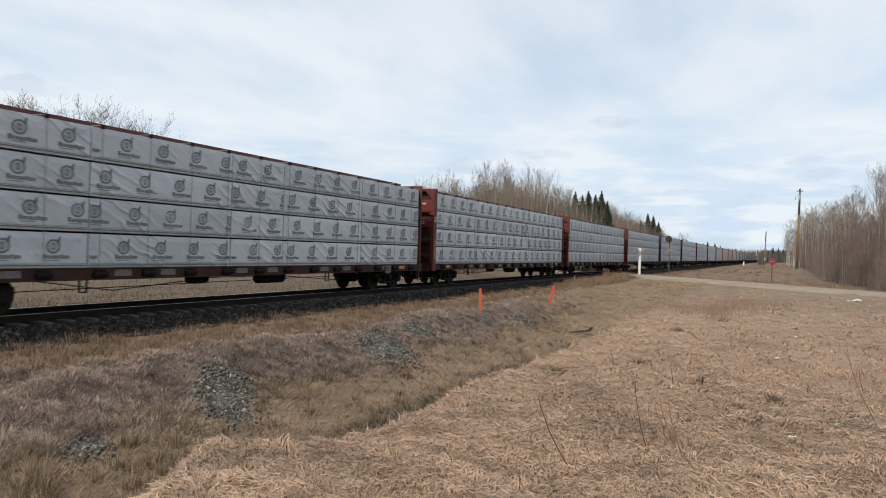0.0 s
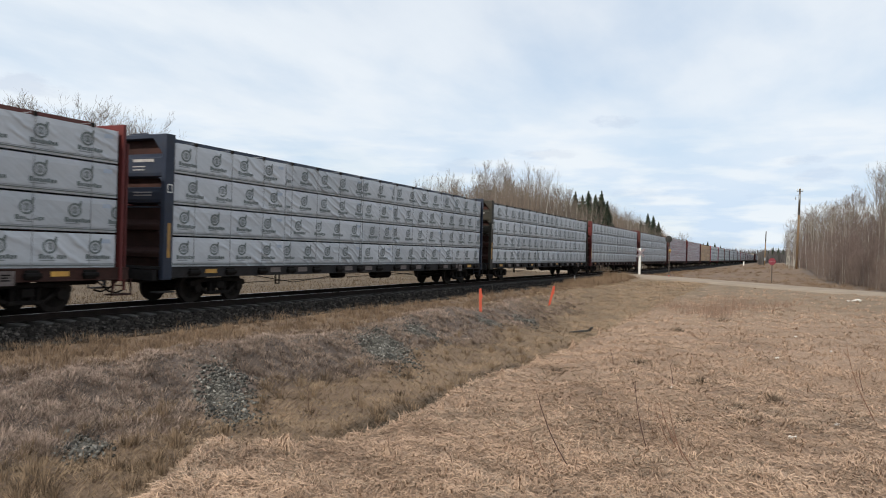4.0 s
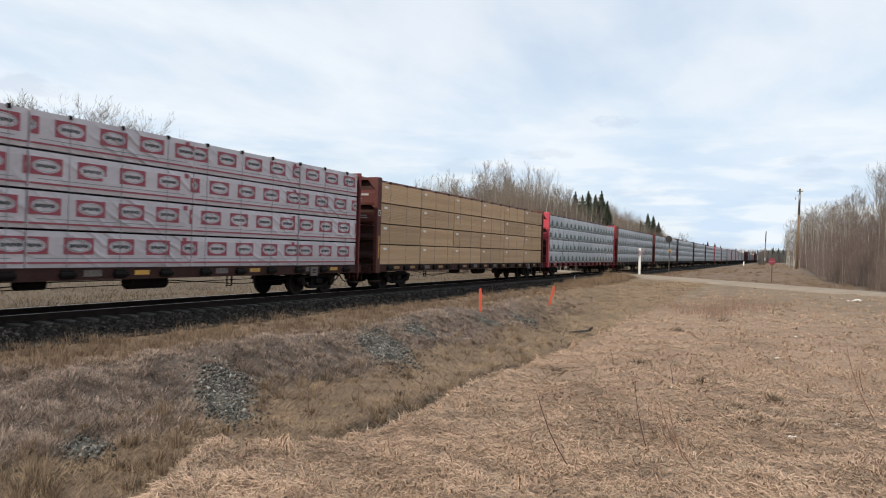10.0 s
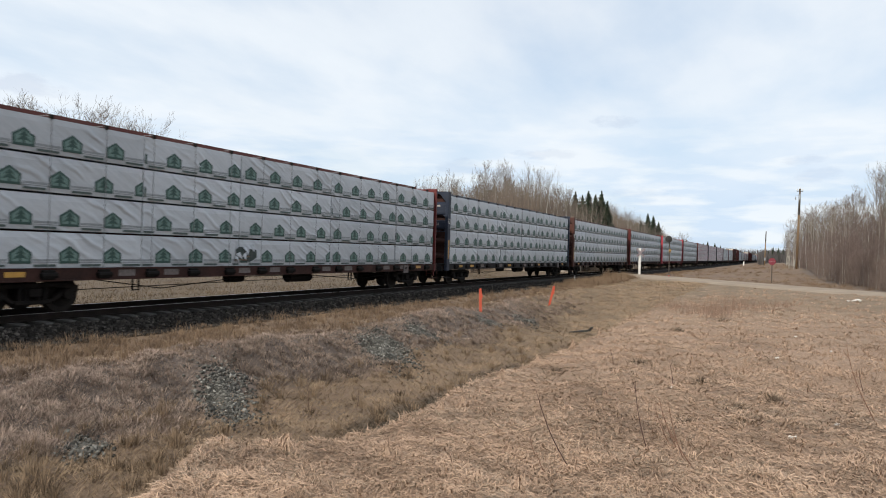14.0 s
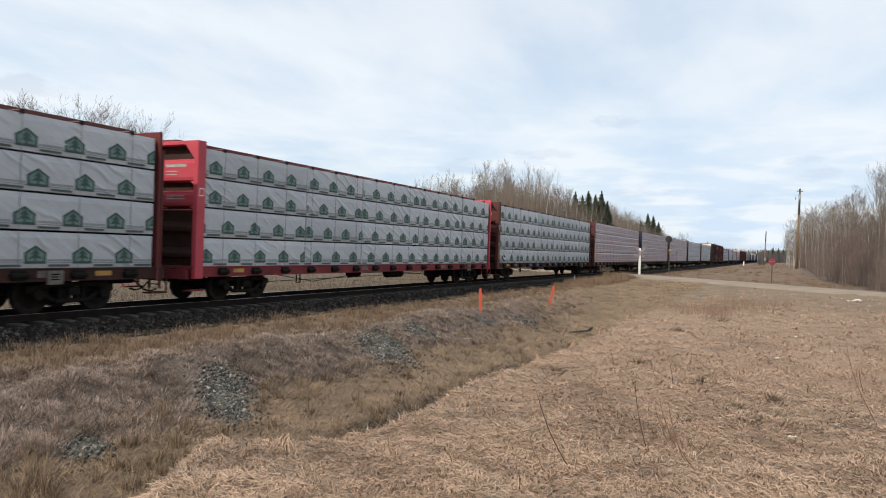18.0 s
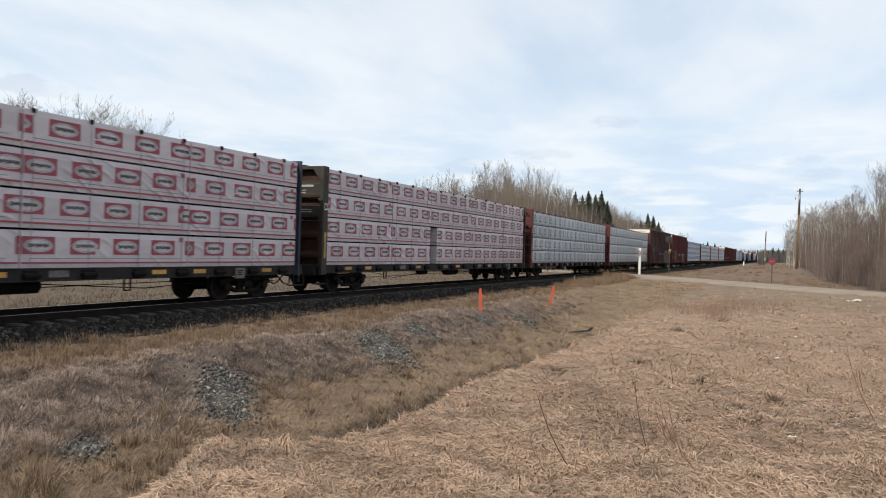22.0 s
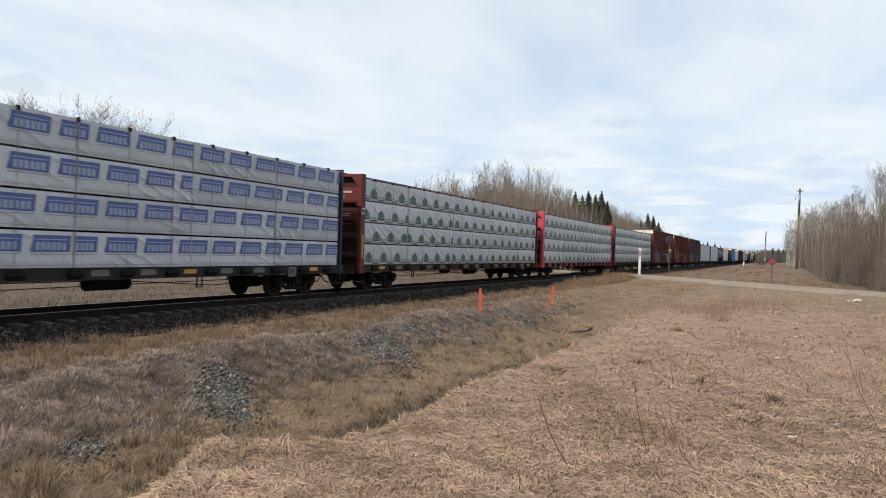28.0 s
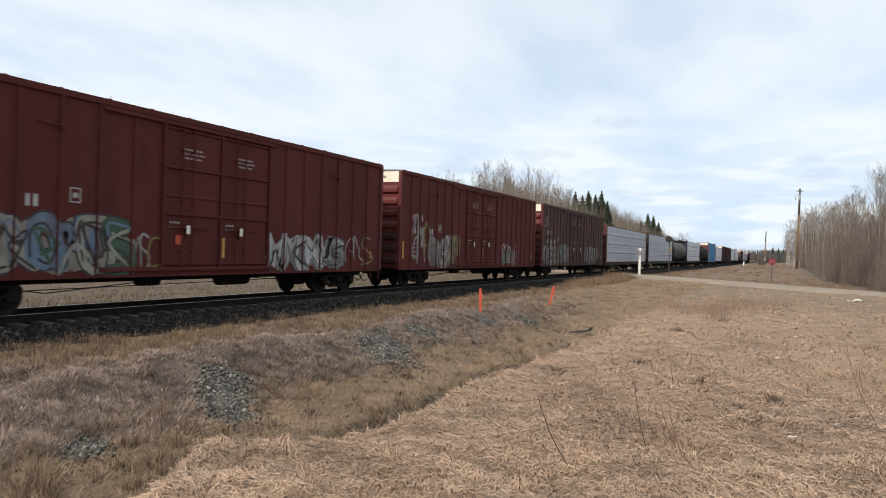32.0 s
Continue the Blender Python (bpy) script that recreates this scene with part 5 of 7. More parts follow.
# order of the train, first car first: body kind, wrap or paint, end-wall paint, coupled length
TRAIN = [
    ("beam", "grey", "brown"), ("beam", "grey", "rust"), ("beam", "grey", "red"), ("beam", "grey", "red"), ("beam", "grey", "red"), ("beam", "grey", "navy"), ("beam", "grey", "olive"),
    ("beam", "grey", "red"), ("beam", "grey", "brown"), ("beam", "red", "brown"), ("beam", "red", "red"), ("beam", "tan", "brown"), ("beam", "green", "bright"), ("beam", "green", "red"),
    ("beam", "green", "red"), ("beam", "green", "navy"), ("beam", "green", "rust"), ("beam", "green", "red"), ("beam", "green", "bright"), ("beam", "green", "brown"), ("beam", "red", "brown"),
    ("beam", "red", "navy"), ("beam", "red", "olive"), ("beam", "grey", "brown"), ("beam", "grey", "red"), ("box", "dark", ""), ("box", "red", ""), ("beam", "blue", "navy"),
    ("beam", "green", "red"), ("beam", "green", "bright"), ("beam", "green", "brown"), ("box", "red", ""), ("box", "red", ""), ("box", "worn", ""),
    ("far", "pale", "brown"), ("far", "pale", "olive"), ("tank", "dark", ""), ("far", "plain", "navy"), ("tank", "black", ""), ("boxfar", "blue", ""), ("far", "plain", "brown"), ("box", "dark", ""), ("box", "worn", ""),
    ("far", "plain", "brown"), ("far", "plain", "red"), ("tank", "dark", ""), ("box", "dark", ""), ("far", "plain", "brown"), ("far", "plain", "navy"), ("tank", "black", ""), ("box", "red", ""),
]
ANCHOR = 10   # the car whose centre RUN follows along the track
RUN = [(0.0, 239.25), (3.0, 171.41), (6.0, 103.53), (7.0, 80.87), (8.0, 58.05), (9.0, 35.60), (13.0, -55.53), (14.5, -89.58), (16.5, -135.2), (17.0, -145.9), (18.0, -169.05), (19.0, -192.2), (20.0, -215.1), (21.0, -237.75), (22.0, -260.9), (23.0, -283.8), (28.0, -398.3), (32.0, -489.63)]
CARS = []


def make_train():
    for i, (kind, a, p) in enumerate(TRAIN):
        seed = i + 90
        if kind in ("beam", "far"):
            ob, length = centre_beam_car(a, p, seed, kind == "far"), BEAM_L
        elif kind == "tank":
            ob, length = tank_car("black" if a == "black" else "dark grey", STEEL_DARK if a == "black" else PAINT["olive"]), 18.0
        else:
            if a == "blue":
                BOXPAINT["blue"] = mat("sky_blue_paint", (0.05, 0.19, 0.34), (0.08, 0.25, 0.42), 0.6)
            spray = ()
            if i == 31:
                spray = ((-7.9, 0.90, 4.7, 1.45, SPRAY_A, "block"), (-3.2, 1.0, 0.9, 1.1, SPRAY_C, "thin"), (2.4, 0.90, 4.3, 1.30, SPRAY_B, "block"), (7.0, 1.0, 1.9, 1.3, SPRAY_C, "thin"))
            elif i == 32:
                spray = ((-8.3, 1.0, 1.7, 2.5, SPRAY_C, "thin"), (-6.6, 0.9, 3.2, 1.6, SPRAY_C, "block"), (3.4, 0.9, 2.8, 1.4, SPRAY_B, "thin"), (3.6, 0.9, 2.0, 1.0, SPRAY_D, "block"))
            elif i == 33:
                spray = ((-9.0, 0.9, 3.6, 1.5, SPRAY_C, "block"), (-5.2, 0.9, 2.9, 1.6, SPRAY_D, "block"), (3.0, 0.9, 4.6, 1.5, SPRAY_C, "block"), (-8.9, 3.6, 0.9, 0.9, SPRAY_B, "thin"))
            elif i == 25:
                spray = ((3.1, 0.9, 5.6, 1.75, SPRAY_C, "block"),)
            elif i == 26:
                spray = ((-6.0, 0.9, 1.6, 2.0, SPRAY_C, "block"), (-4.2, 0.9, 1.9, 1.4, SPRAY_C, "thin"), (2.9, 0.9, 3.2, 1.5, SPRAY_B, "block"))
            ob, length = box_car(a, seed, spray), BOX_L
        CARS.append([ob, length])
    ys = [0.0]
    for (o0, l0), (o1, l1) in zip(CARS, CARS[1:]):
        ys.append(ys[-1] + (l0 + l1) / 2)
    for c, y in zip(CARS, ys):
        c.append(y - ys[ANCHOR] + (0.225 if c[1] == BEAM_L else 0.0))


make_train()


# ---------------------------------------------------------------- vegetation
RNG = np.random.default_rng(7)
STRAW = mat("matted_dry_straw", (0.105, 0.066, 0.045), (0.62, 0.435, 0.305), 0.85, 1.2, 12.0, tint=True, spec=0.2)
OLDSTRAW = mat("weathered_straw", (0.085, 0.064, 0.046), (0.43, 0.325, 0.240), 0.9, 1.2, 12.0, tint=True, spec=0.15)
BENCHGRASS = mat("standing_tan_grass", (0.080, 0.053, 0.036), (0.285, 0.198, 0.127), 0.85, 1.0, 12.0, tint=True, spec=0.2)
WEEDS = mat("dead_grey_brown_weeds", (0.054, 0.041, 0.033), (0.40, 0.304, 0.244), 0.9, 1.0, 12.0, tint=True, spec=0.2)
DITCHGRASS = mat("olive_tan_ditch_grass", (0.040, 0.028, 0.018), (0.40, 0.285, 0.185), 0.9, 1.0, 12.0, tint=True, spec=0.2)
VERGEGRASS = mat("russet_verge_grass", (0.105, 0.068, 0.044), (0.33, 0.236, 0.155), 0.9, 0.6, 8.0, tint=True, spec=0.1)
FARGRASS = mat("dull_field_grass", (0.055, 0.040, 0.025), (0.215, 0.157, 0.102), 0.9, 0.6, 8.0, tint=True, spec=0.2)
PALEBARK = mat("pale_sapling_bark", (0.30, 0.275, 0.235), (0.52, 0.48, 0.42), 0.9, 3.0, 25.0, stretch=(1, 1, 0.4))
BARK = mat("grey_aspen_bark", (0.22, 0.205, 0.175), (0.46, 0.43, 0.37), 0.9, 3.0, 25.0, stretch=(1, 1, 0.4))
TWIG = mat("grey_brown_twigs", (0.088, 0.069, 0.054), (0.175, 0.140, 0.111), 0.9, 2.0, 12.0)
REDTWIG = mat("reddish_brown_twigs", (0.138, 0.100, 0.086), (0.285, 0.212, 0.180), 0.9, 2.0, 12.0, tint=True)
REDSTEM = mat("thin_russet_stems", (0.115, 0.070, 0.050), (0.28, 0.182, 0.128), 0.9, 2.0, 12.0, tint=True)
ROADBRUSH = mat("grey_brown_roadside_brush", (0.090, 0.065, 0.054), (0.255, 0.193, 0.158), 0.9, 1.0, 8.0, tint=True)
BRUSH = mat("grey_brown_brush", (0.088, 0.066, 0.050), (0.25, 0.194, 0.150), 0.9, 1.0, 8.0, tint=True)
FARWOODS = mat("distant_grey_woods", (0.050, 0.047, 0.046), (0.135, 0.118, 0.108), 0.9, 1.0, 8.0, tint=True)
NEEDLES = mat("dark_spruce_needles", (0.012, 0.022, 0.012), (0.045, 0.065, 0.030), 0.8, 1.5, 10.0, tint=True)


def clump(x, y, s=1.0):
    """A smooth random-looking field between 0 and 1."""
    a = np.sin(1.7 * s * x + 2.3 * np.sin(0.9 * s * y)) + np.sin(2.9 * s * y + 1.9 * np.sin(1.3 * s * x + 1)) + 0.7 * np.sin(5.3 * s * (x + y) + 2 * np.sin(3.1 * s * x))
    return 0.5 + a / 5.4


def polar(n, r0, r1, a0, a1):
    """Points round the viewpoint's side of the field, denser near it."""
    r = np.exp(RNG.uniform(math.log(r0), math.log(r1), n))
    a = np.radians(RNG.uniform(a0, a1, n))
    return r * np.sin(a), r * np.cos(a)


def blades(name, x, y, length, width, lean, material, tint, z=None, az=None, low=0.6, end=1.25):
    """Curved three-triangle blades standing at x, y."""
    n = len(x)
    z = ground_z(x, y) - 0.01 if z is None else z
    az = RNG.uniform(0, 6.2832, n) if az is None else az
    sd = RNG.uniform(0, 6.2832, n)
    d = np.stack([np.cos(az), np.sin(az), 0 * az], 1)
    side = np.stack([np.cos(sd), np.sin(sd), 0.15 * np.sin(3 * sd)], 1) * (width * 0.5)[:, None]
    base = np.stack([x, y, z], 1)
    up = np.array([0, 0, 1.0])
    l = length[:, None]
    mid = base + l * 0.55 * (np.cos(lean * low)[:, None] * up + np.sin(lean * low)[:, None] * d)
    tip = mid + l * 0.45 * (np.cos(lean * end)[:, None] * up + np.sin(lean * end)[:, None] * d)
    tip[:, 2] = np.maximum(tip[:, 2], np.minimum(z, ground_z(tip[:, 0], tip[:, 1])) + 0.004)
    v = np.stack([base - side, base + side, mid - side * 0.8, mid + side * 0.8, tip], 1).reshape(-1, 3)
    i = np.arange(n)[:, None] * 5
    f = np.concatenate([i + np.array([0, 1, 3]), i + np.array([0, 3, 2]), i + np.array([2, 3, 4])], 0)
    return arrays(name, v, f, material, np.repeat(np.clip(tint, 0, 1), 5))


def strands(name, x, y, z, length, width, az, rise, fall, material, tint):
    """Stems with one kink: the first half rises at one angle, the second goes on at another."""
    n = len(x)
    base = np.stack([x, y, z], 1)
    d = np.stack([np.cos(az), np.sin(az), 0 * az], 1)
    up = np.array([0, 0, 1.0])
    roll = RNG.uniform(-0.7, 0.7, n)
    side = (np.stack([-np.sin(az), np.cos(az), 0 * az], 1) * np.cos(roll)[:, None] + up * np.sin(roll)[:, None]) * (width * 0.5)[:, None]
    l = (length * RNG.uniform(0.35, 0.65, n))[:, None]
    mid = base + l * (np.cos(rise)[:, None] * d + np.sin(rise)[:, None] * up)
    turn = az + RNG.normal(0, 0.5, n)
    d2 = np.stack([np.cos(turn), np.sin(turn), 0 * az], 1)
    tip = mid + (length[:, None] - l) * (np.cos(fall)[:, None] * d2 + np.sin(fall)[:, None] * up)
    for p in (mid, tip):
        p[:, 2] = np.maximum(p[:, 2], ground_z(p[:, 0], p[:, 1]) + 0.004)
    v = np.stack([base - side, base + side, mid - side, mid + side, tip - side * 0.4, tip + side * 0.4], 1).reshape(-1, 3)
    i = np.arange(n)[:, None] * 6
    f = np.concatenate([i + np.array([0, 1, 3, 2]), i + np.array([2, 3, 5, 4])], 0)
    return arrays(name, v, f, material, np.repeat(np.clip(tint, 0, 1), 6))


def tussocks(cx, cy, per, spread, h, tone, noise_tone, rest=0.18):
    """Blades in clumps that spray outwards from the clump's middle: x, y, length, lean, turn, tint."""
    n = len(cx) * per
    a, q = RNG.uniform(0, 6.2832, n), np.abs(RNG.normal(0, 1, n))
    sp = np.repeat(spread, per)
    x, y = np.repeat(cx, per) + sp * q * np.cos(a), np.repeat(cy, per) + sp * q * np.sin(a)
    ln = np.repeat(h, per) * RNG.uniform(0.45, 1.1, n)
    lean = np.clip(rest + 0.42 * q + RNG.normal(0, 0.25, n), 0.02, 1.55)
    return x, y, ln, lean, a + RNG.normal(0, 0.5, n), np.repeat(tone, per) + RNG.normal(0, noise_tone, n)


# heaps of loose stone on the ditch side: x, y, half-length across, along
STONE_PATCHES = [(-9.5, 10.75, 1.35, 0.58), (-10.0, 17.7, 1.7, 0.8), (-10.2, 20.5, 0.8, 0.6), (-10.0, 25.7, 0.7, 0.5), (-9.7, 29.3, 0.95, 0.55), (-9.1, 7.35, 0.48, 0.34)]
DOWN = (0.67, -0.74)   # the way in which the stone was tipped


def in_patch(x, y, grow=1.0):
    k = np.zeros(len(x))
    for cx, cy, ra, rb in STONE_PATCHES:
        a, b = (x - cx) * DOWN[0] + (y - cy) * DOWN[1], (x - cx) * DOWN[1] - (y - cy) * DOWN[0]
        k = np.maximum(k, 1 - (a / ra) ** 2 - (b / rb) ** 2 + 0.9 * (clump(x * 3, y * 3) - 0.5))
    return k > 0


def road_dist(x, y):
    return np.abs((x - ROAD_A[0]) * ROAD_N[0] + (y - ROAD_A[1]) * ROAD_N[1])


DARKCLUMPS = [-2.0, 12.1, -2.08, 14.6, -2.17, 17.6, -0.95, 10.5, -2.98, 10.4, -0.41, 8.99, -0.04, 9.5, -0.3, 7.9, -0.85, 7.9, -1.3, 21.0]


def make_grass():
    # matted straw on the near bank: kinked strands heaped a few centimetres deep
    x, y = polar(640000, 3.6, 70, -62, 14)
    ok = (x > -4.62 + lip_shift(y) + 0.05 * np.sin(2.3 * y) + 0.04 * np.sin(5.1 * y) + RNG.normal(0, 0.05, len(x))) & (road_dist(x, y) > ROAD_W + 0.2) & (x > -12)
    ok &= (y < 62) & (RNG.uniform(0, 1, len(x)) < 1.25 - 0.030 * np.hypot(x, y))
    x, y = x[ok], y[ok]
    r = np.hypot(x, y)
    n = len(x)
    c, c2 = clump(x, y, 0.8), clump(x + 7, y * 0.7, 0.33)
    tuss = clump(x + 1, y - 2, 5.0) + 0.6 * clump(x, y + 5, 11.0) - 0.8
    trod = smooth01((x + 0.3 * y * 0.2 + 0.4) / 2.2)
    hollow = np.clip(1.6 * (clump(x - 3, y + 2, 1.5) - 0.68), 0, 0.2)
    swirl = 2.9 + 1.2 * np.sin(0.45 * x + 0.2 * y + 1.5 * np.sin(0.31 * y)) + 0.9 * np.sin(1.9 * x - 1.3 * y) + 1.2 * (clump(x, y, 3.1) - 0.5)
    tint = 0.515 + 0.06 * smooth01((9 - r) / 4) + 0.30 * (c2 - 0.5) + 0.30 * (c - 0.5) + 0.34 * (clump(x, y, 2.6) - 0.5) + 0.24 * tuss - hollow - 0.07 * trod + RNG.normal(0.0, 1, n) * np.clip(0.20 - 0.006 * r, 0.03, 0.16)
    ln = RNG.uniform(0.03, 0.115, n) * (0.8 + 0.4 * c) * (0.85 + 0.012 * r) * (1 - 0.25 * trod)
    wide = (0.0028 + 0.00046 * np.minimum(r, 9) + 0.00020 * np.maximum(r - 9, 0)) * RNG.uniform(0.6, 1.3, n)
    heap = 0.055 * np.clip(tuss + 0.2, 0, 0.8) + 0.05 * np.clip(clump(x, y, 2.2) - 0.55, 0, 0.4)
    z, az = ground_z(x, y) + RNG.uniform(-0.005, 0.03, n) + heap, swirl + RNG.normal(0, 0.95, n)
    flatten = np.clip(1.5 - 0.035 * r, 0.3, 1)
    rise, fall = RNG.normal(0.12, 0.32, n) * flatten, RNG.normal(-0.25, 0.45, n) * flatten
    old = RNG.uniform(0, 1, n) < 0.12 + 0.9 * np.clip(clump(x - 5, y + 1, 0.9) - 0.42, 0, 0.5)
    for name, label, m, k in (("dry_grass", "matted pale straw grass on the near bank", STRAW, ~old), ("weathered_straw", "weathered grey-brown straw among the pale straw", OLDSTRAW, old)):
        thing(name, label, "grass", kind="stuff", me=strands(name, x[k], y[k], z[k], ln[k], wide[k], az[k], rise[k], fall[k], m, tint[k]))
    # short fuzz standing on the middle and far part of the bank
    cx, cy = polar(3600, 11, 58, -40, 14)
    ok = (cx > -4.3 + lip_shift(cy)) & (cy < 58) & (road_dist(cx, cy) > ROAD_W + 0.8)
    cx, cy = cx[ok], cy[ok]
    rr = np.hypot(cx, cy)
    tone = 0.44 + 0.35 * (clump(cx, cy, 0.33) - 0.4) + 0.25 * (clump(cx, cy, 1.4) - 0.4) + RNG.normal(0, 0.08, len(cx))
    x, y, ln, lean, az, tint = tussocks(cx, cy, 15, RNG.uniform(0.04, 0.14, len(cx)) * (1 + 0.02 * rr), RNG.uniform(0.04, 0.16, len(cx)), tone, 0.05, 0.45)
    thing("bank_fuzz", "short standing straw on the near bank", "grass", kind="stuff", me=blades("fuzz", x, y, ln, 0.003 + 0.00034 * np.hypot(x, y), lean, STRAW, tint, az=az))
    # broken stems that stand up in bunches out of the mat
    m = 1500
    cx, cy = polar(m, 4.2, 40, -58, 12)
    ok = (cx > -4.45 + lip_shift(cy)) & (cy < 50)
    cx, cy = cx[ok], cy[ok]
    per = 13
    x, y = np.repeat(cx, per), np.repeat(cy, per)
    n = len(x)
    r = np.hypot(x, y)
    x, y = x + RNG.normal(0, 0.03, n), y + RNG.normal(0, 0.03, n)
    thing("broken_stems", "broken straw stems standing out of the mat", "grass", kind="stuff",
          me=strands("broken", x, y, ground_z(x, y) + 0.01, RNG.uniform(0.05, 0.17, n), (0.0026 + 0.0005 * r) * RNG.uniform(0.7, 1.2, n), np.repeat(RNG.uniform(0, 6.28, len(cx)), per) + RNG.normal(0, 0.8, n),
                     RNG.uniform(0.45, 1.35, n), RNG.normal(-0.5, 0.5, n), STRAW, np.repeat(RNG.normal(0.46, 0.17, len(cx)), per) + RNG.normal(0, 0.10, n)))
    # thinner cover on the trodden ground round the viewpoint
    n = 52000
    rr, aa = 0.2 + 15 * RNG.uniform(0, 1, n) ** 0.8, np.radians(RNG.uniform(-180, 180, n))
    x, y = rr * np.sin(aa), rr * np.cos(aa)
    ok = (x > -4.3 + lip_shift(y)) & ~((rr > 3.6) & (np.abs(np.degrees(aa) + 24) < 37))
    x, y = x[ok], y[ok]
    n = len(x)
    thing("trodden_grass", "short trodden straw on bare soil", "grass", kind="stuff",
          me=blades("trodden", x, y, RNG.uniform(0.06, 0.22, n), 0.006 + 0 * x, RNG.uniform(1.1, 1.6, n), STRAW, 0.3 + 0.35 * clump(x, y, 0.8) + RNG.normal(0, 0.18, n), low=0.85, end=1.1))
    # fringe hanging over the lip of the ditch
    n = 5000
    y = np.exp(RNG.uniform(math.log(4), math.log(30), n))
    x = -4.52 + lip_shift(y) + RNG.normal(0, 0.12, n)
    k = clump(x * 0.5, y, 0.9)
    ok = RNG.uniform(0, 1, n) < 1.3 * (k - 0.52)
    x, y = x[ok], y[ok]
    n = len(x)
    thing("lip_grass", "bleached straw tufts along the ditch edge", "grass", kind="stuff",
          me=blades("lip", x, y, RNG.uniform(0.10, 0.26, n), 0.004 + 0.0004 * y, RNG.uniform(0.95, 1.55, n), STRAW, RNG.normal(0.42, 0.2, n), az=RNG.normal(2.9, 1.0, n), low=0.85, end=1.15))
    # ditch bottom: long grass laid over in waves, darker in a band along x = -6.65
    n = 165000
    x, y = RNG.uniform(-12.8, -4.4, n), np.exp(RNG.uniform(math.log(4), math.log(62), n))
    lip = -4.75 + lip_shift(y)
    ok = (x > -9.3 + 0.35 * np.sin(0.9 * y) - 3.3 * smooth01((y - 27) / 12)) & (x < lip - 0.45 + 0.3 * np.abs(RNG.normal(0, 1, n))) & (x < -4.4) & (y < 62) & (road_dist(x, y) > ROAD_W)
    ok &= ~in_patch(x, y) | (RNG.uniform(0, 1, len(x)) < 0.2)
    x, y, lip = x[ok], y[ok], lip[ok]
    n, r = len(x), np.hypot(x, y)
    c, w = clump(x, y, 0.9), clump(x * 1.6, y * 0.8, 1.7)
    ditch_dark = np.exp(-((x + 6.65) / 0.5) ** 2) * smooth01((27 - y) / 10) * np.clip(0.4 + 1.1 * clump(x, y, 0.7), 0.3, 1.1)
    thing("ditch_grass", "olive-tan dead grass in the ditch", "grass", kind="stuff",
          me=blades("ditch", x, y, RNG.uniform(0.07, 0.22, n), (0.005 + 0.00042 * r) * RNG.uniform(0.7, 1.3, n), np.clip(RNG.normal(1.38, 0.22, n), 0.1, 1.6), DITCHGRASS,
                    0.30 + 0.36 * (c - 0.3) + 0.12 * np.exp(-((x + 7.4) / 0.9) ** 2) + 0.12 * smooth01((y - 26) / 10) + 0.46 * (w - 0.5) + 0.2 * (clump(x, y, 4.0) - 0.5) - 0.75 * ditch_dark + RNG.normal(0.06, 0.12, n),
                    z=ground_z(x, y) - 0.01 + 0.07 * np.clip(w - 0.4, 0, 0.5), az=2.1 + 1.4 * np.sin(0.8 * x + 0.5 * y) + RNG.normal(0, 1.7, n), low=0.75, end=1.25))
    # olive tussocks at the foot of the slope
    m = 420
    cx, cy = RNG.uniform(-9.6, -6.3, m), np.exp(RNG.uniform(math.log(4.4), math.log(26), m))
    ok = (cx < -5.9 + lip_shift(cy)) & (RNG.uniform(0, 1, m) < np.where(cy < 9.5, 1.0, 0.35)) & ~in_patch(cx, cy, 1.0)
    cx, cy = cx[ok], cy[ok]
    x, y, ln, lean, az, tint = tussocks(cx, cy, 42, RNG.uniform(0.05, 0.11, len(cx)), RNG.uniform(0.14, 0.34, len(cx)), RNG.normal(0.40, 0.13, len(cx)), 0.14)
    thing("ditch_tussocks", "olive-tan grass tussocks at the foot of the slope", "grass", kind="stuff",
          me=blades("tussocks", x, y, ln, 0.004 + 0.0004 * np.hypot(x, y), lean, DITCHGRASS, tint, az=az))
    # dead weeds on the far slope: fuzzy clumps over a flat litter
    m = 4300
    cx, cy = RNG.uniform(-12.4, -8.7, m), np.exp(RNG.uniform(math.log(4.2), math.log(44), m))
    ok = (cx > -12.0 + 0.4 * np.sin(0.7 * cy)) & (cx < -9.1 + 0.35 * np.sin(0.9 * cy)) & (cy < 29 + 14 * RNG.uniform(0, 1, m) ** 1.5) & (road_dist(cx, cy) > ROAD_W) & ~in_patch(cx, cy, 0.9)
    cx, cy = cx[ok], cy[ok]
    crest = np.exp(-((cx + 11.35) / 0.5) ** 2)
    tone = 0.24 + 0.32 * (clump(cx, cy, 0.4) - 0.4) + 0.30 * (clump(cx, cy, 1.1) - 0.4) + 0.34 * crest + 0.23 * smooth01((13 - cy) / 4) + 0.07 + 0.1 * smooth01((cy - 24) / 10) + RNG.normal(0.08, 0.16, len(cx))
    x, y, ln, lean, az, tint = tussocks(cx, cy, 42, RNG.uniform(0.06, 0.15, len(cx)), RNG.uniform(0.08, 0.24, len(cx)) * (1 - 0.4 * crest), tone, 0.17, 0.6)
    thing("slope_weeds", "tangled grey-brown dead weeds on the ditch slope", "weeds", kind="stuff",
          me=blades("weeds", x, y, ln, (0.0030 + 0.00042 * np.hypot(x, y)) * RNG.uniform(0.7, 1.4, len(x)), lean, WEEDS, tint, az=az, low=0.7, end=1.3))
    n = 62000
    x, y = RNG.uniform(-12.4, -8.6, n), np.exp(RNG.uniform(math.log(4.2), math.log(44), n))
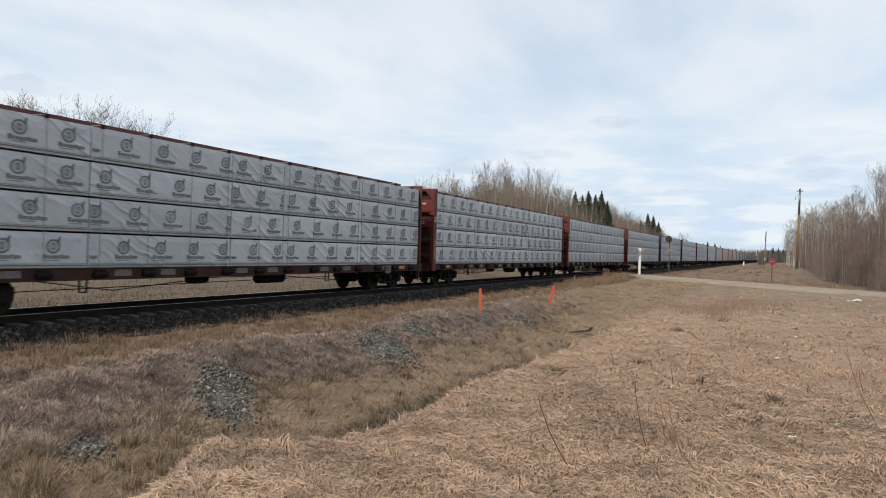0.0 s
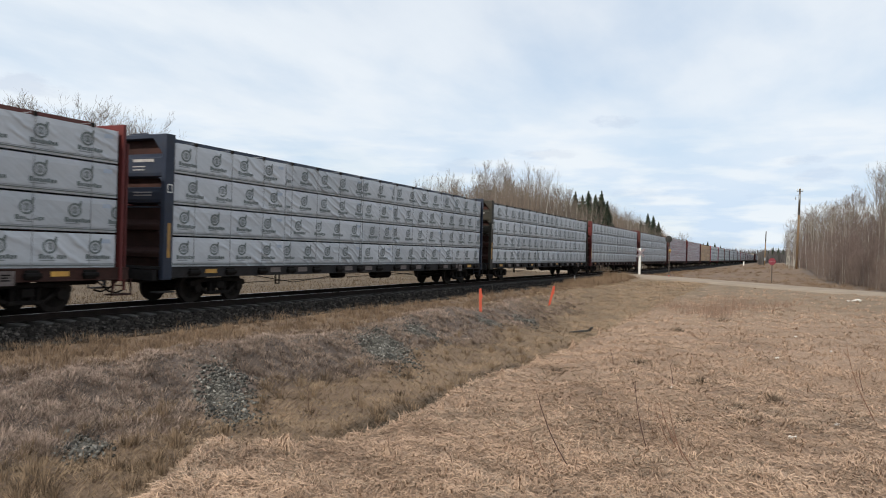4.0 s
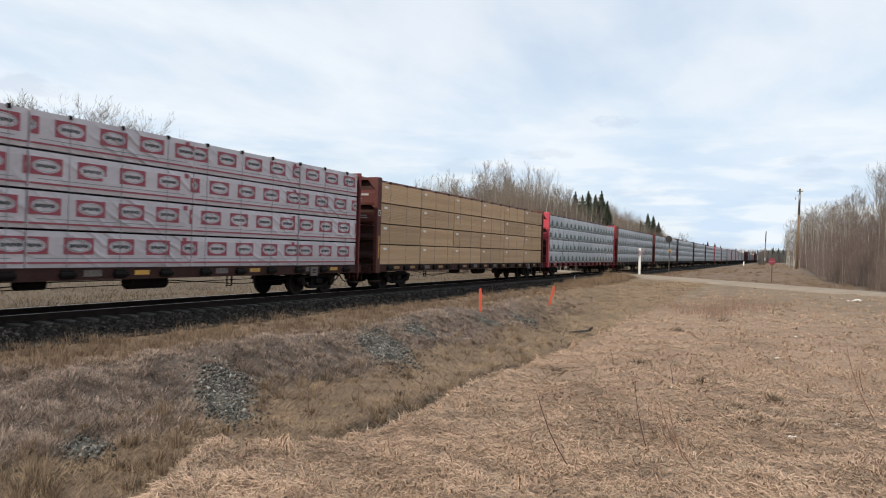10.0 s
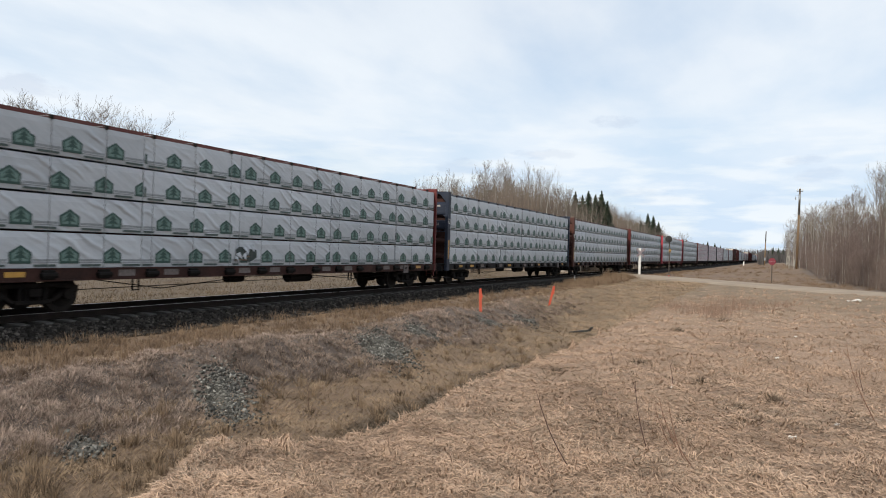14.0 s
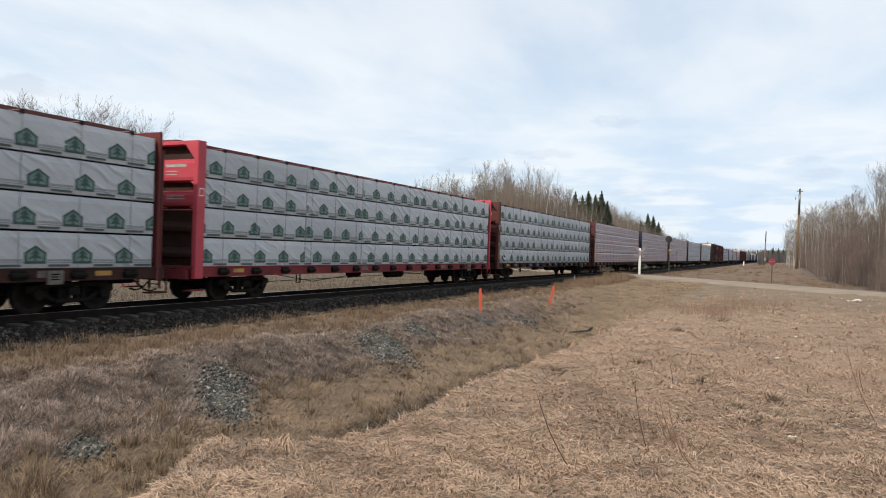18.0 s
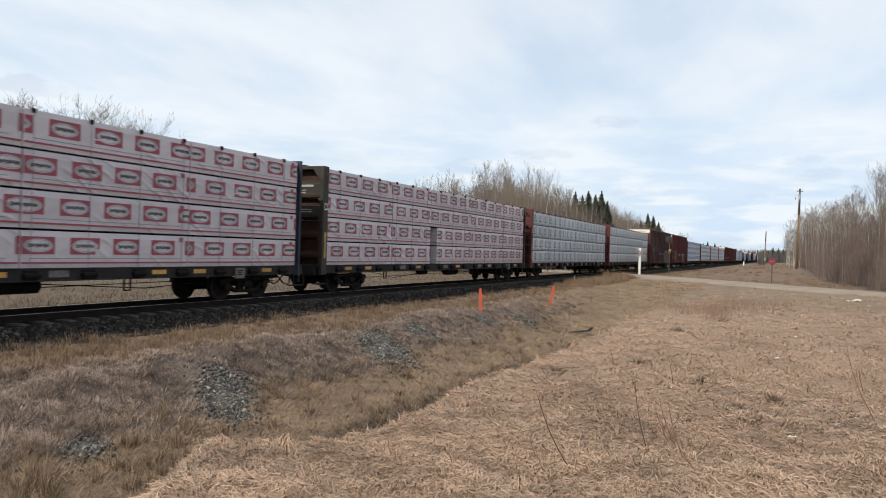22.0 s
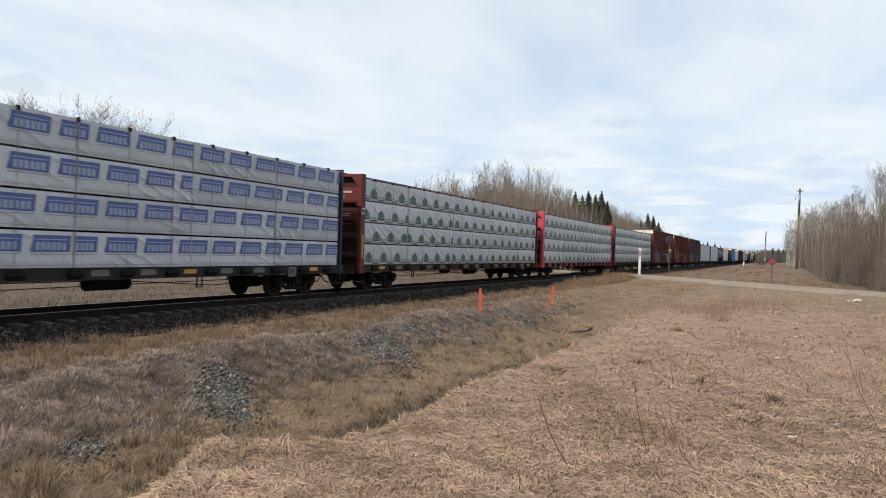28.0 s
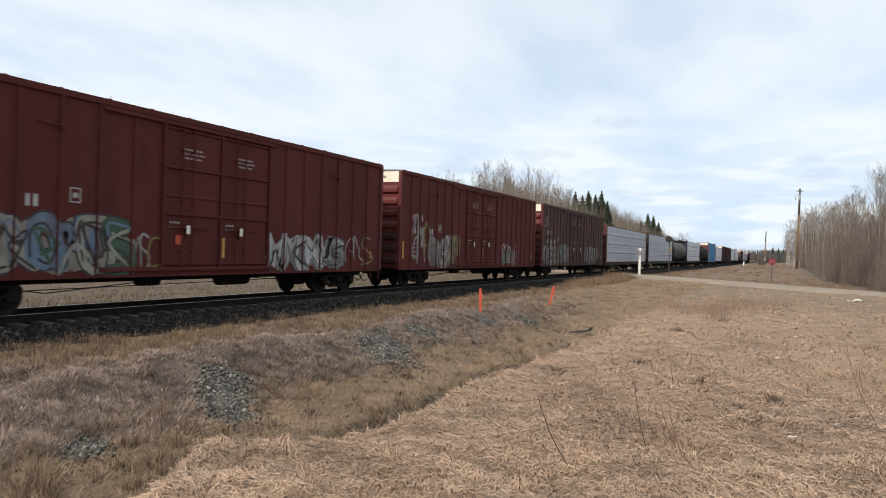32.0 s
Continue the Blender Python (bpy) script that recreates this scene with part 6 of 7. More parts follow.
    ok = (x > -12.0 + 0.4 * np.sin(0.7 * y)) & (x < -8.9 + 0.35 * np.sin(0.9 * y)) & (y < 30 + 14 * RNG.uniform(0, 1, n) ** 1.5) & (road_dist(x, y) > ROAD_W)
    ok &= ~in_patch(x, y, 0.85) | (RNG.uniform(0, 1, len(x)) < 0.5)
    x, y = x[ok], y[ok]
    n, r = len(x), np.hypot(x, y)
    thing("slope_litter", "flattened grey-brown weed litter on the ditch slope", "weeds", kind="stuff",
          me=blades("litter", x, y, RNG.uniform(0.06, 0.2, n), 0.0040 + 0.00048 * r, np.clip(RNG.normal(1.3, 0.25, n), 0.3, 1.6), WEEDS,
                    0.24 + 0.3 * (clump(x, y, 0.4) - 0.4) + 0.4 * (clump(x + 4, y, 2.3) - 0.5) + 0.22 * np.exp(-((x + 11.35) / 0.45) ** 2) + RNG.normal(0.04, 0.18, n), low=0.85, end=1.1))
    # standing grass between slope and ballast, in clumps
    m = 1900
    cx, cy = RNG.uniform(-14.95, -11.2, m), np.exp(RNG.uniform(math.log(6), math.log(130), m))
    ok = (cx > -14.75 + 0.25 * np.sin(2.1 * cy) + 0.12 * np.sin(5.3 * cy)) & (cx < -11.5 + 0.4 * np.sin(0.7 * cy)) & (road_dist(cx, cy) > ROAD_W)
    cx, cy = cx[ok], cy[ok]
    rr = np.hypot(cx, cy)
    tone = 0.30 + 0.34 * (clump(cx, cy, 0.5) - 0.4) + 0.3 * (clump(cx, cy, 1.3) - 0.4) + 0.06 * smooth01((16 - cy) / 6) + RNG.normal(0.06, 0.15, len(cx))
    x, y, ln, lean, az, tint = tussocks(cx, cy, 30, RNG.uniform(0.05, 0.14, len(cx)) * (1 + 0.01 * rr), RNG.uniform(0.10, 0.42, len(cx)) * (0.35 + 0.7 * clump(cx, cy, 1.3)), tone, 0.17, 0.3)
    thing("bank_grass", "standing tan grass beside the ballast", "grass", kind="stuff",
          me=blades("bank", x, y, ln, 0.0034 + 0.00040 * np.hypot(x, y), lean * 0.85, BENCHGRASS, tint, az=az))
    n = 26000
    x, y = RNG.uniform(-14.8, -11.0, n), np.exp(RNG.uniform(math.log(6), math.log(130), n))
    ok = (x < -11.3 + 0.4 * np.sin(0.7 * y)) & (road_dist(x, y) > ROAD_W)
    x, y = x[ok], y[ok]
    n = len(x)
    thing("bank_litter", "flattened tan grass beside the ballast", "grass", kind="stuff",
          me=blades("bank_litter", x, y, RNG.uniform(0.08, 0.2, n), 0.004 + 0.00045 * np.hypot(x, y), np.clip(RNG.normal(1.25, 0.3, n), 0.2, 1.6), BENCHGRASS, 0.3 + 0.4 * (clump(x, y, 0.6) - 0.4) + RNG.normal(0.05, 0.15, n)))
    # beyond the track and beyond the road
    n = 60000
    x = TRACK - 2.2 - np.abs(RNG.normal(0, 1, n)) * 14
    y = np.exp(RNG.uniform(math.log(6), math.log(200), n)) - 2
    ok = road_dist(x, y) > ROAD_W
    x, y = x[ok], y[ok]
    n, r = len(x), np.hypot(x, y)
    thing("field_grass", "dull dry grass beyond the track", "grass", kind="stuff",
          me=blades("field", x, y, RNG.uniform(0.12, 0.38, n), 0.006 + 0.0003 * r, np.clip(RNG.normal(1.05, 0.35, n), 0.05, 1.5), FARGRASS, 0.2 + 0.6 * (clump(x, y, 0.3) - 0.2) + RNG.normal(0.06, 0.15, n)))
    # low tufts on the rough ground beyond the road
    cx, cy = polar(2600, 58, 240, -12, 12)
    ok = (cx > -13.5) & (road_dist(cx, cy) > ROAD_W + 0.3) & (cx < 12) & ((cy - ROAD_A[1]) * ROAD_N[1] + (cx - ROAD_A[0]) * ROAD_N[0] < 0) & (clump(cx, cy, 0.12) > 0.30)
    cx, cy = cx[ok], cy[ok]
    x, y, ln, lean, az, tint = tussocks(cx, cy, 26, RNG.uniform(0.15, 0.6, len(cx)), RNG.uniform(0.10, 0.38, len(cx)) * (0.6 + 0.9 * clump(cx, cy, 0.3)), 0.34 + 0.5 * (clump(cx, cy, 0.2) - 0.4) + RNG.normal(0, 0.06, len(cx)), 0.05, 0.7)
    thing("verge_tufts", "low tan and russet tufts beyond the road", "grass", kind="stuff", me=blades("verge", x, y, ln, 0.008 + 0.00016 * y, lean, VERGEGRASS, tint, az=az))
    # long brown grass on the shoulder before the crossing
    m = 520
    cx, cy = RNG.uniform(-14.6, -11.6, m), RNG.uniform(47, 69.5, m)
    ok = (road_dist(cx, cy) > ROAD_W + 0.2) & (cx > -14.7 + 0.08 * np.maximum(0, 54 - cy))
    cx, cy = cx[ok], cy[ok]
    x, y, ln, lean, az, tint = tussocks(cx, cy, 40, RNG.uniform(0.10, 0.28, len(cx)), RNG.uniform(0.3, 0.72, len(cx)) * smooth01((cy - 44) / 9), 0.36 + 0.3 * (clump(cx, cy, 0.5) - 0.4) + RNG.normal(0, 0.07, len(cx)), 0.09, 0.3)
    thing("shoulder_grass", "long soft brown grass beside the crossing", "grass", kind="stuff", me=blades("shoulder", x, y, ln, 0.012 + 0.0002 * y, lean, VERGEGRASS, tint, az=az))
    # a few dark weed clumps on the bank
    cx = np.array([DARKCLUMPS[k] for k in range(0, len(DARKCLUMPS), 2)])
    cy = np.array([DARKCLUMPS[k] for k in range(1, len(DARKCLUMPS), 2)])
    x, y, ln, lean, az, tint = tussocks(cx, cy, 130, 0.007 * cy + 0.06, 0.10 + 0.004 * cy, RNG.uniform(0.04, 0.14, len(cx)), 0.08, 0.6)
    thing("dark_weeds", "low dark brown weed clumps in the straw", "weeds", kind="stuff", me=blades("dark_weeds", x, y, ln, 0.004 + 0.0005 * y, lean, OLDSTRAW, tint, az=az))
    # a patch of upright reddish stems on the bank
    cx, cy = RNG.normal(-1.75, 0.95, 60), RNG.normal(26.2, 2.2, 60)
    x, y = np.repeat(cx, 34) + RNG.normal(0, 0.22, 2040), np.repeat(cy, 34) + RNG.normal(0, 0.3, 2040)
    n = len(x)
    thing("red_stem_grass", "thin upright reddish stems in the dry grass", "grass", kind="stuff",
          me=blades("redstems", x, y, RNG.uniform(0.15, 0.62, n) * (0.4 + 0.9 * clump(x, y, 0.9)), 0.0075 + 0 * x, RNG.uniform(0.02, 0.75, n), REDSTEM, RNG.uniform(0.1, 1.0, n) + 0.2 * clump(x, y, 1.3)))


make_grass()


def stones(name, x, y, z, size, material):
    n = len(x)
    cube = np.array([(sx, sy, sz) for sx in (-1, 1) for sy in (-1, 1) for sz in (-1, 1)], float) * 0.5
    v = cube[None] * (1 + RNG.uniform(-0.38, 0.38, (n, 8, 3)))
    v = v * size[:, None, None] * RNG.uniform(0.6, 1.15, (n, 1, 3))
    a, b = RNG.uniform(0, 6.28, n), RNG.uniform(-0.7, 0.7, n)
    ca, sa, cb, sb = np.cos(a), np.sin(a), np.cos(b), np.sin(b)
    X = v[..., 0] * ca[:, None] - v[..., 1] * sa[:, None]
    Y = v[..., 0] * sa[:, None] + v[..., 1] * ca[:, None]
    Z = Y * sb[:, None] + v[..., 2] * cb[:, None]
    Y = Y * cb[:, None] - v[..., 2] * sb[:, None]
    P = np.stack([X + x[:, None], Y + y[:, None], Z + z[:, None]], -1).reshape(-1, 3)
    q = np.array([(0, 1, 3, 2), (4, 6, 7, 5), (0, 4, 5, 1), (2, 3, 7, 6), (0, 2, 6, 4), (1, 5, 7, 3)])
    f = (np.arange(n)[:, None, None] * 8 + q[None]).reshape(-1, 4)
    return arrays(name, P, f, material, np.repeat(np.clip(RNG.gamma(1.2, 0.17, n), 0, 1), 8))


def make_stones():
    # shoulder of the ballast
    n = 17000
    y = np.exp(RNG.uniform(math.log(7), math.log(95), n))
    o = RNG.uniform(1.42, 2.4, n)
    x = TRACK + o
    z = np.interp(o, [1.2, 1.45, 1.62, 2.05, 2.5], [-0.25, -0.235, -0.27, -0.51, -0.56])
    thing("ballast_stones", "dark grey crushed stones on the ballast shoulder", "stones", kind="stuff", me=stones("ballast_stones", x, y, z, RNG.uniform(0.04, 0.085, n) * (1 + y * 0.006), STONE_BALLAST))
    xs, ys = [], []
    for cx, cy, rx, ry in STONE_PATCHES:
        m = int(3000 * rx * ry) + 120
        t, r = RNG.uniform(0, 6.28, m), np.abs(RNG.normal(0, 0.55, m))
        a, b = rx * r * np.cos(t), ry * r * np.sin(t)
        xs.append(cx + a * DOWN[0] + b * DOWN[1]); ys.append(cy + a * DOWN[1] - b * DOWN[0])
    x, y = np.concatenate(xs), np.concatenate(ys)
    thing("loose_stones", "grey-green loose stones spilled on the ditch slope", "stones", kind="stuff", me=stones("loose_stones", x, y, ground_z(x, y) + 0.012, RNG.uniform(0.018, 0.060, len(x)), STONE))


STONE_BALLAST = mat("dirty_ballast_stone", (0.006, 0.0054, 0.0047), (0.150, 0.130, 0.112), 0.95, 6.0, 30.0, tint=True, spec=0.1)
make_stones()


# ---------------------------------------------------------------- trees
def sticks(name, segs, material, tint=None, slim=0.0):
    """Three-sided tapered sticks from rows of start, end, radii; those thinner than slim are narrow ribbons."""
    s = np.array(segs)
    ribbons = s[s[:, 6] < slim]
    s = s[s[:, 6] >= slim]
    n = len(s)
    p0, p1, r0, r1 = s[:, 0:3], s[:, 3:6], s[:, 6], s[:, 7]
    d = p1 - p0
    d /= np.linalg.norm(d, axis=1)[:, None] + 1e-9
    a = np.cross(d, np.where(np.abs(d[:, 2:3]) > 0.9, [[1.0, 0, 0]], [[0, 0, 1.0]]))
    a /= np.linalg.norm(a, axis=1)[:, None] + 1e-9
    b = np.cross(d, a)
    v = []
    for p, r in ((p0, r0), (p1, r1)):
        for k in range(3):
            v.append(p + (a * math.cos(2.0944 * k) + b * math.sin(2.0944 * k)) * r[:, None])
    v = np.stack(v, 1).reshape(-1, 3)
    i = np.arange(n)[:, None] * 6
    f = np.concatenate([i + np.array([k, (k + 1) % 3, 3 + (k + 1) % 3, 3 + k]) for k in range(3)], 0)
    if len(ribbons):
        m = len(ribbons)
        g = np.random.default_rng(len(segs))
        p0, p1 = ribbons[:, 0:3], ribbons[:, 3:6]
        side = np.cross(p1 - p0, g.normal(0, 1, (m, 3)))
        side /= np.linalg.norm(side, axis=1)[:, None] + 1e-9
        q = np.stack([p0 - side * ribbons[:, 6:7], p0 + side * ribbons[:, 6:7], p1 + side * ribbons[:, 7:8], p1 - side * ribbons[:, 7:8]], 1).reshape(-1, 3)
        f = np.concatenate([f, len(v) + np.arange(m)[:, None] * 4 + np.arange(4)[None]], 0)
        v = np.concatenate([v, q], 0)
    return arrays(name, v, f, material, None if tint is None else np.repeat(tint, 6))


def bare_tree(seed, h, spread, levels=3, first=0.3, per=12, thin=0.012, up=0.9, twig=None, bark=None, girth=0.008):
    """Trunk and crown of a leafless tree: limbs that rise and fork into twigs."""
    r = random.Random(seed)
    crown = []
    pts = [Vector((0, 0, -0.3))]
    n = 8
    for i in range(n):
        pts.append(pts[-1] + Vector((r.uniform(-1, 1) * 0.016 * h, r.uniform(-1, 1) * 0.016 * h, (h + 0.3) / n)))
    rad = [girth * h * (1 - 0.9 * i / n) + 0.006 for i in range(n + 1)]

    def grow(p, d, l, rr, lev):
        segs = 2 if lev else 1
        for k in range(segs):
            d = (d + Vector((r.uniform(-1, 1), r.uniform(-1, 1), r.uniform(-0.2, 0.9))) * 0.22).normalized()
            q = p + d * l / segs
            crown.append((*p, *q, rr, rr * 0.7))
            p, rr = q, rr * 0.7
            if lev:
                for j in range(r.choice((1, 2, 2, 3))):
                    e = (d + Vector((r.uniform(-1, 1), r.uniform(-1, 1), r.uniform(-0.3, 0.8) * up)) * (0.75 if up < 1.2 else 0.55)).normalized()
                    grow(p, e, l * r.uniform(0.45, 0.75), max(thin * 0.55, rr * 0.65), lev - 1)

    for i in range(int(per * 2)):
        t = first + (1 - first) * (i + r.random()) / (per * 2)
        k = min(n - 1, int(t * n))
        p = pts[k].lerp(pts[k + 1], t * n - k)
        a = r.uniform(0, 6.2832)
        d = Vector((math.cos(a), math.sin(a), r.uniform(0.6, 1.5) * up)).normalized()
        grow(p, d, spread * (1.15 - 0.75 * t) * r.uniform(0.6, 1.1), max(thin, rad[k] * 0.4), levels - 1)
    trunk = Build().tube(pts, rad[0], 5, 0, rad[-1]).mesh("trunk", bark or BARK, smooth=True)
    return trunk, sticks("crown", crown, twig or TWIG, slim=thin * 1.02)


def spruce(seed, h):
    rg = np.random.default_rng(seed)
    n = 3000
    t = rg.uniform(0.06, 1.0, n) ** 0.9
    t = t + 0.012 * np.sin(t * 160)
    az = rg.uniform(0, 6.2832, n)
    rad = 0.30 * h * (1.02 - t) ** 0.85 * rg.uniform(0.45, 1.1, n) * (0.8 + 0.25 * np.sin(3 * az + 40 * t))
    base = np.stack([0.25 * rad * np.cos(az), 0.25 * rad * np.sin(az), t * h + 0.1 * rad], 1)
    tip = np.stack([rad * np.cos(az), rad * np.sin(az), t * h - 0.32 * rad + rg.normal(0, 0.05, n)], 1)
    sd = np.stack([-np.sin(az), np.cos(az), 0 * az], 1) * (0.10 + 0.16 * rad)[:, None]
    dn = np.stack([0 * az, 0 * az, -(0.12 + 0.2 * rad)], 1)
    mid = (base + tip) / 2
    v = np.stack([base, mid + sd + dn * 0.6, tip, mid - sd + dn * 0.6, mid + dn * 0.2, tip + dn * 0.5], 1).reshape(-1, 3)
    i = np.arange(n)[:, None] * 6
    f = np.concatenate([i + np.array(q) for q in ([0, 1, 4], [1, 2, 4], [0, 4, 3], [4, 2, 3], [4, 5, 2])], 0)
    crown = arrays("crown", v, f, NEEDLES, np.repeat(np.clip(rg.normal(0.4, 0.25, n), 0, 1), 6))
    trunk = Build().tube([(0, 0, -0.3), (0, 0, h * 0.5), (0, 0, h * 0.99)], 0.16, 6, 0, 0.015).mesh("trunk", BARK, smooth=True)
    return trunk, crown


def tree_thing(name, label, parts, at):
    ob = thing(name, label, "tree", at=at)
    part("trunk", parts[0], ob)
    part("crown", parts[1], ob)
    return ob


def plant(protos, k, x, y, s, turn, group):
    z = float(ground_z(x, y))
    ob = copy_thing(protos[k % len(protos)], pose(x, y, z, 0, 0, turn))
    ob.scale = (s, s, s)
    ob["group"] = group
    return ob


def make_trees():
    r = random.Random(11)
    aspen = [tree_thing("aspen_tree", "bare grey aspen with a thin upswept crown", bare_tree(i, 10.0, 2.8 if i % 2 else 2.3, 3, 0.28, 13, 0.012, up=2.0), pose(-70 - 7 * i, 60 + 9 * i, -0.65)) for i in range(5)]
    poplar = [tree_thing("poplar_tree", "bare grey-brown poplar with a broad twiggy crown", bare_tree(20 + i, 10.0, 3.4, 4, 0.26, 7, 0.013), pose(-62 - 4 * i, 33 + 8 * i, -0.65)) for i in range(3)]
    fir = [tree_thing("spruce_tree", "dark green pointed spruce tree", spruce(40 + i, 10.0), pose(-75 - 5 * i, 130 + 12 * i, -0.65)) for i in range(3)]

    def at_bearing(a, d):
        return d * math.sin(radians(a)), d * math.cos(radians(a))

    # crowns that show over the train on its far side
    for a, d, hh in ((-56.3, 66, 13.4), (-55.0, 70, 14.6), (-53.6, 66, 13.2), (-52.3, 70, 14.2), (-50.9, 66, 12.9), (-49.7, 70, 13.6), (-48.6, 66, 12.4), (-47.3, 68, 12.6), (-46.6, 70, 11.6), (-54.3, 74, 14.8), (-51.6, 73, 14.2), (-50.2, 74, 14.0), (-48.0, 74, 13.2), (-56.8, 72, 14.6),
                     (-55.6, 68, 13.6), (-53.0, 67, 13.0), (-51.2, 69, 13.2), (-49.2, 68, 12.8), (-47.9, 67, 12.2), (-46.9, 73, 12.4), (-46.2, 69, 11.2), (-54.7, 66, 13.6), (-45.4, 70, 11.0), (-44.7, 72, 10.6), (-45.0, 68, 10.2)):
        x, y = at_bearing(a, d)
        plant(poplar, r.randrange(3), x, y, (0.945 if a > -52 else 0.90) * hh / 10.6, r.uniform(0, 360), "trees behind the railway")
    # the stand of bare trees behind the middle of the train
    tops = [(-29, 0.080), (-27.6, 0.093), (-26, 0.108), (-24.6, 0.112), (-23.4, 0.107), (-22, 0.120), (-20, 0.128), (-18, 0.122), (-16.6, 0.110), (-15, 0.088), (-12, 0.075), (-10.5, 0.062), (-9, 0.050), (-7.5, 0.034), (-6, 0.024), (-4.5, 0.017)]
    ta, te = [q[0] for q in tops], [q[1] for q in tops]
    for i in range(150):
        a = r.uniform(-29.5, -5.0) if i > 105 else r.uniform(-26.5, -15) if i < 60 else r.uniform(-16, -8)
        d = r.uniform(88, 125) if a < -14 else r.uniform(120, 190) if a < -9 else r.uniform(200, 300)
        el = float(np.interp(a, ta, te)) * r.choice((r.uniform(0.72, 0.95), r.uniform(0.88, 1.03)))
        x, y = at_bearing(a, d)
        h = el * d + 1.778 + 0.7
        plant(aspen, r.randrange(5), x, y, 0.93 * h / 10.4, r.uniform(0, 360), "trees behind the railway")
    for i in range(30):
        a = r.uniform(-12.8, -7.6)
        d = r.uniform(150, 190)
        x, y = at_bearing(a, d)
        plant(aspen, r.randrange(5), x, y, 0.93 * (float(np.interp(a, ta, te)) * r.uniform(0.8, 1.0) * d + 2.4) / 10.4, r.uniform(0, 360), "trees behind the railway")
    for a, d, el in ((-15.35, 130, 0.077), (-14.75, 134, 0.086), (-14.2, 132, 0.082), (-13.75, 136, 0.088), (-13.2, 131, 0.083), (-12.75, 135, 0.088), (-12.3, 133, 0.074), (-14.5, 139, 0.07), (-13.4, 140, 0.07),
                     (-9.75, 185, 0.050), (-9.25, 188, 0.058), (-8.85, 186, 0.055), (-8.45, 190, 0.047), (-5.2, 330, 0.0195), (-4.9, 335, 0.022), (-4.4, 330, 0.020), (-4.0, 340, 0.0165), (-0.75, 400, 0.0125), (-0.45, 402, 0.0145), (-0.1, 398, 0.0135), (0.2, 400, 0.0125), (-1.1, 405, 0.011)):
        x, y = at_bearing(a, d)
        plant(fir, r.randrange(3), x, y, (el * d + 1.778 + 0.6) / 10.0, r.uniform(0, 360), "spruces on the skyline")
    for a, d, el in ((-6.75, 250, 0.030), (-6.45, 252, 0.029)):
        x, y = at_bearing(a, d)
        plant(poplar, 1, x, y, (el * d + 2.4) / 10.6, r.uniform(0, 360), "trees behind the railway")
    # the stand at the roadside
    edge_y, edge_x = [60, 66, 76, 90, 120, 170, 200], [6.9, 6.2, 5.0, 3.7, 2.9, 2.2, 2.0]
    out_a, out_e = [0.0, 0.36, 0.66, 1.73, 2.8, 3.8, 4.5, 5.14, 5.6, 6.4, 9.0], [0.02, 0.032, 0.051, 0.0585, 0.063, 0.070, 0.081, 0.098, 0.111, 0.120, 0.125]
    for i in range(96):
        y = 64 + 116 * r.random() ** 1.3
        x = float(np.interp(y, edge_y, edge_x)) + abs(r.gauss(0, 1)) * 3.2 + 0.5
        a = math.degrees(math.atan2(x, y))
        el = float(np.interp(a, out_a, out_e)) * r.choice((r.uniform(0.6, 0.9), r.uniform(0.88, 1.04)))
        if a > 5.2 and i % 5 < 3:
            el *= 0.62
        plant(aspen, r.randrange(5), x, y, 0.95 * (el * y + 2.2) / 10.4, r.uniform(0, 360), "bare trees at the roadside")
    for a in (5.9, 6.3, 6.6, 6.9, 7.2, 7.6):
        y = r.uniform(70, 84)
        plant(aspen, r.randrange(5), y * math.tan(radians(a)), y, 0.95 * (float(np.interp(a, out_a, out_e)) * r.uniform(0.93, 1.02) * y + 2.2) / 10.4, r.uniform(0, 360), "bare trees at the roadside")
    for i in range(16):
        y = r.uniform(118, 175)
        plant(aspen, r.randrange(5), y * r.uniform(0.006, 0.02), y, r.uniform(0.5, 0.74), r.uniform(0, 360), "bare trees at the roadside")
    sapling = [tree_thing("aspen_sapling", "slender bare aspen sapling with a pale straight trunk", bare_tree(80 + i, 9.0, 0.95, 2, 0.45, 9, 0.010, up=1.6, bark=PALEBARK, girth=0.0045), pose(12 + i, 80 + 3 * i, -0.3)) for i in range(3)]
    for i in range(44):
        y = 63 + 62 * r.random() ** 1.1
        x = float(np.interp(y, edge_y, edge_x)) + abs(r.gauss(0, 1)) * 1.8 + 0.2
        plant(sapling, r.randrange(3), x, y, r.uniform(0.5, 0.95), r.uniform(0, 360), "bare trees at the roadside")
    for i in range(18):
        y = r.uniform(105, 165)
        plant(sapling, r.randrange(3), y * r.uniform(0.006, 0.03), y, r.uniform(0.6, 0.95), r.uniform(0, 360), "bare trees at the roadside")
    shrub = [tree_thing("bare_shrub", "leafless reddish-brown shrub with fine upright twigs", bare_tree(60 + i, 3.2, 1.5, 4, 0.08, 9, 0.006, up=1.0, twig=REDTWIG, bark=REDTWIG), pose(9 + i, 72 + 3 * i, -0.3)) for i in range(3)]
    for q in shrub:
        q["category"] = "shrub"
    for i in range(68):
        y = 64 + 70 * r.random() ** 1.2
        x = float(np.interp(y, edge_y, edge_x)) + abs(r.gauss(0, 1)) * 2.2
        plant(shrub, r.randrange(3), x, y, r.uniform(0.6, 1.35), r.uniform(0, 360), "shrubs at the roadside")
    # brush under and between the trees
    n = 64000
    a = np.radians(RNG.uniform(-34, -3, n))
    d = np.where(a < radians(-14), RNG.uniform(84, 130, n), RNG.uniform(115, 330, n))
    x, y = d * np.sin(a), d * np.cos(a)
    ok = x < TRACK - 10
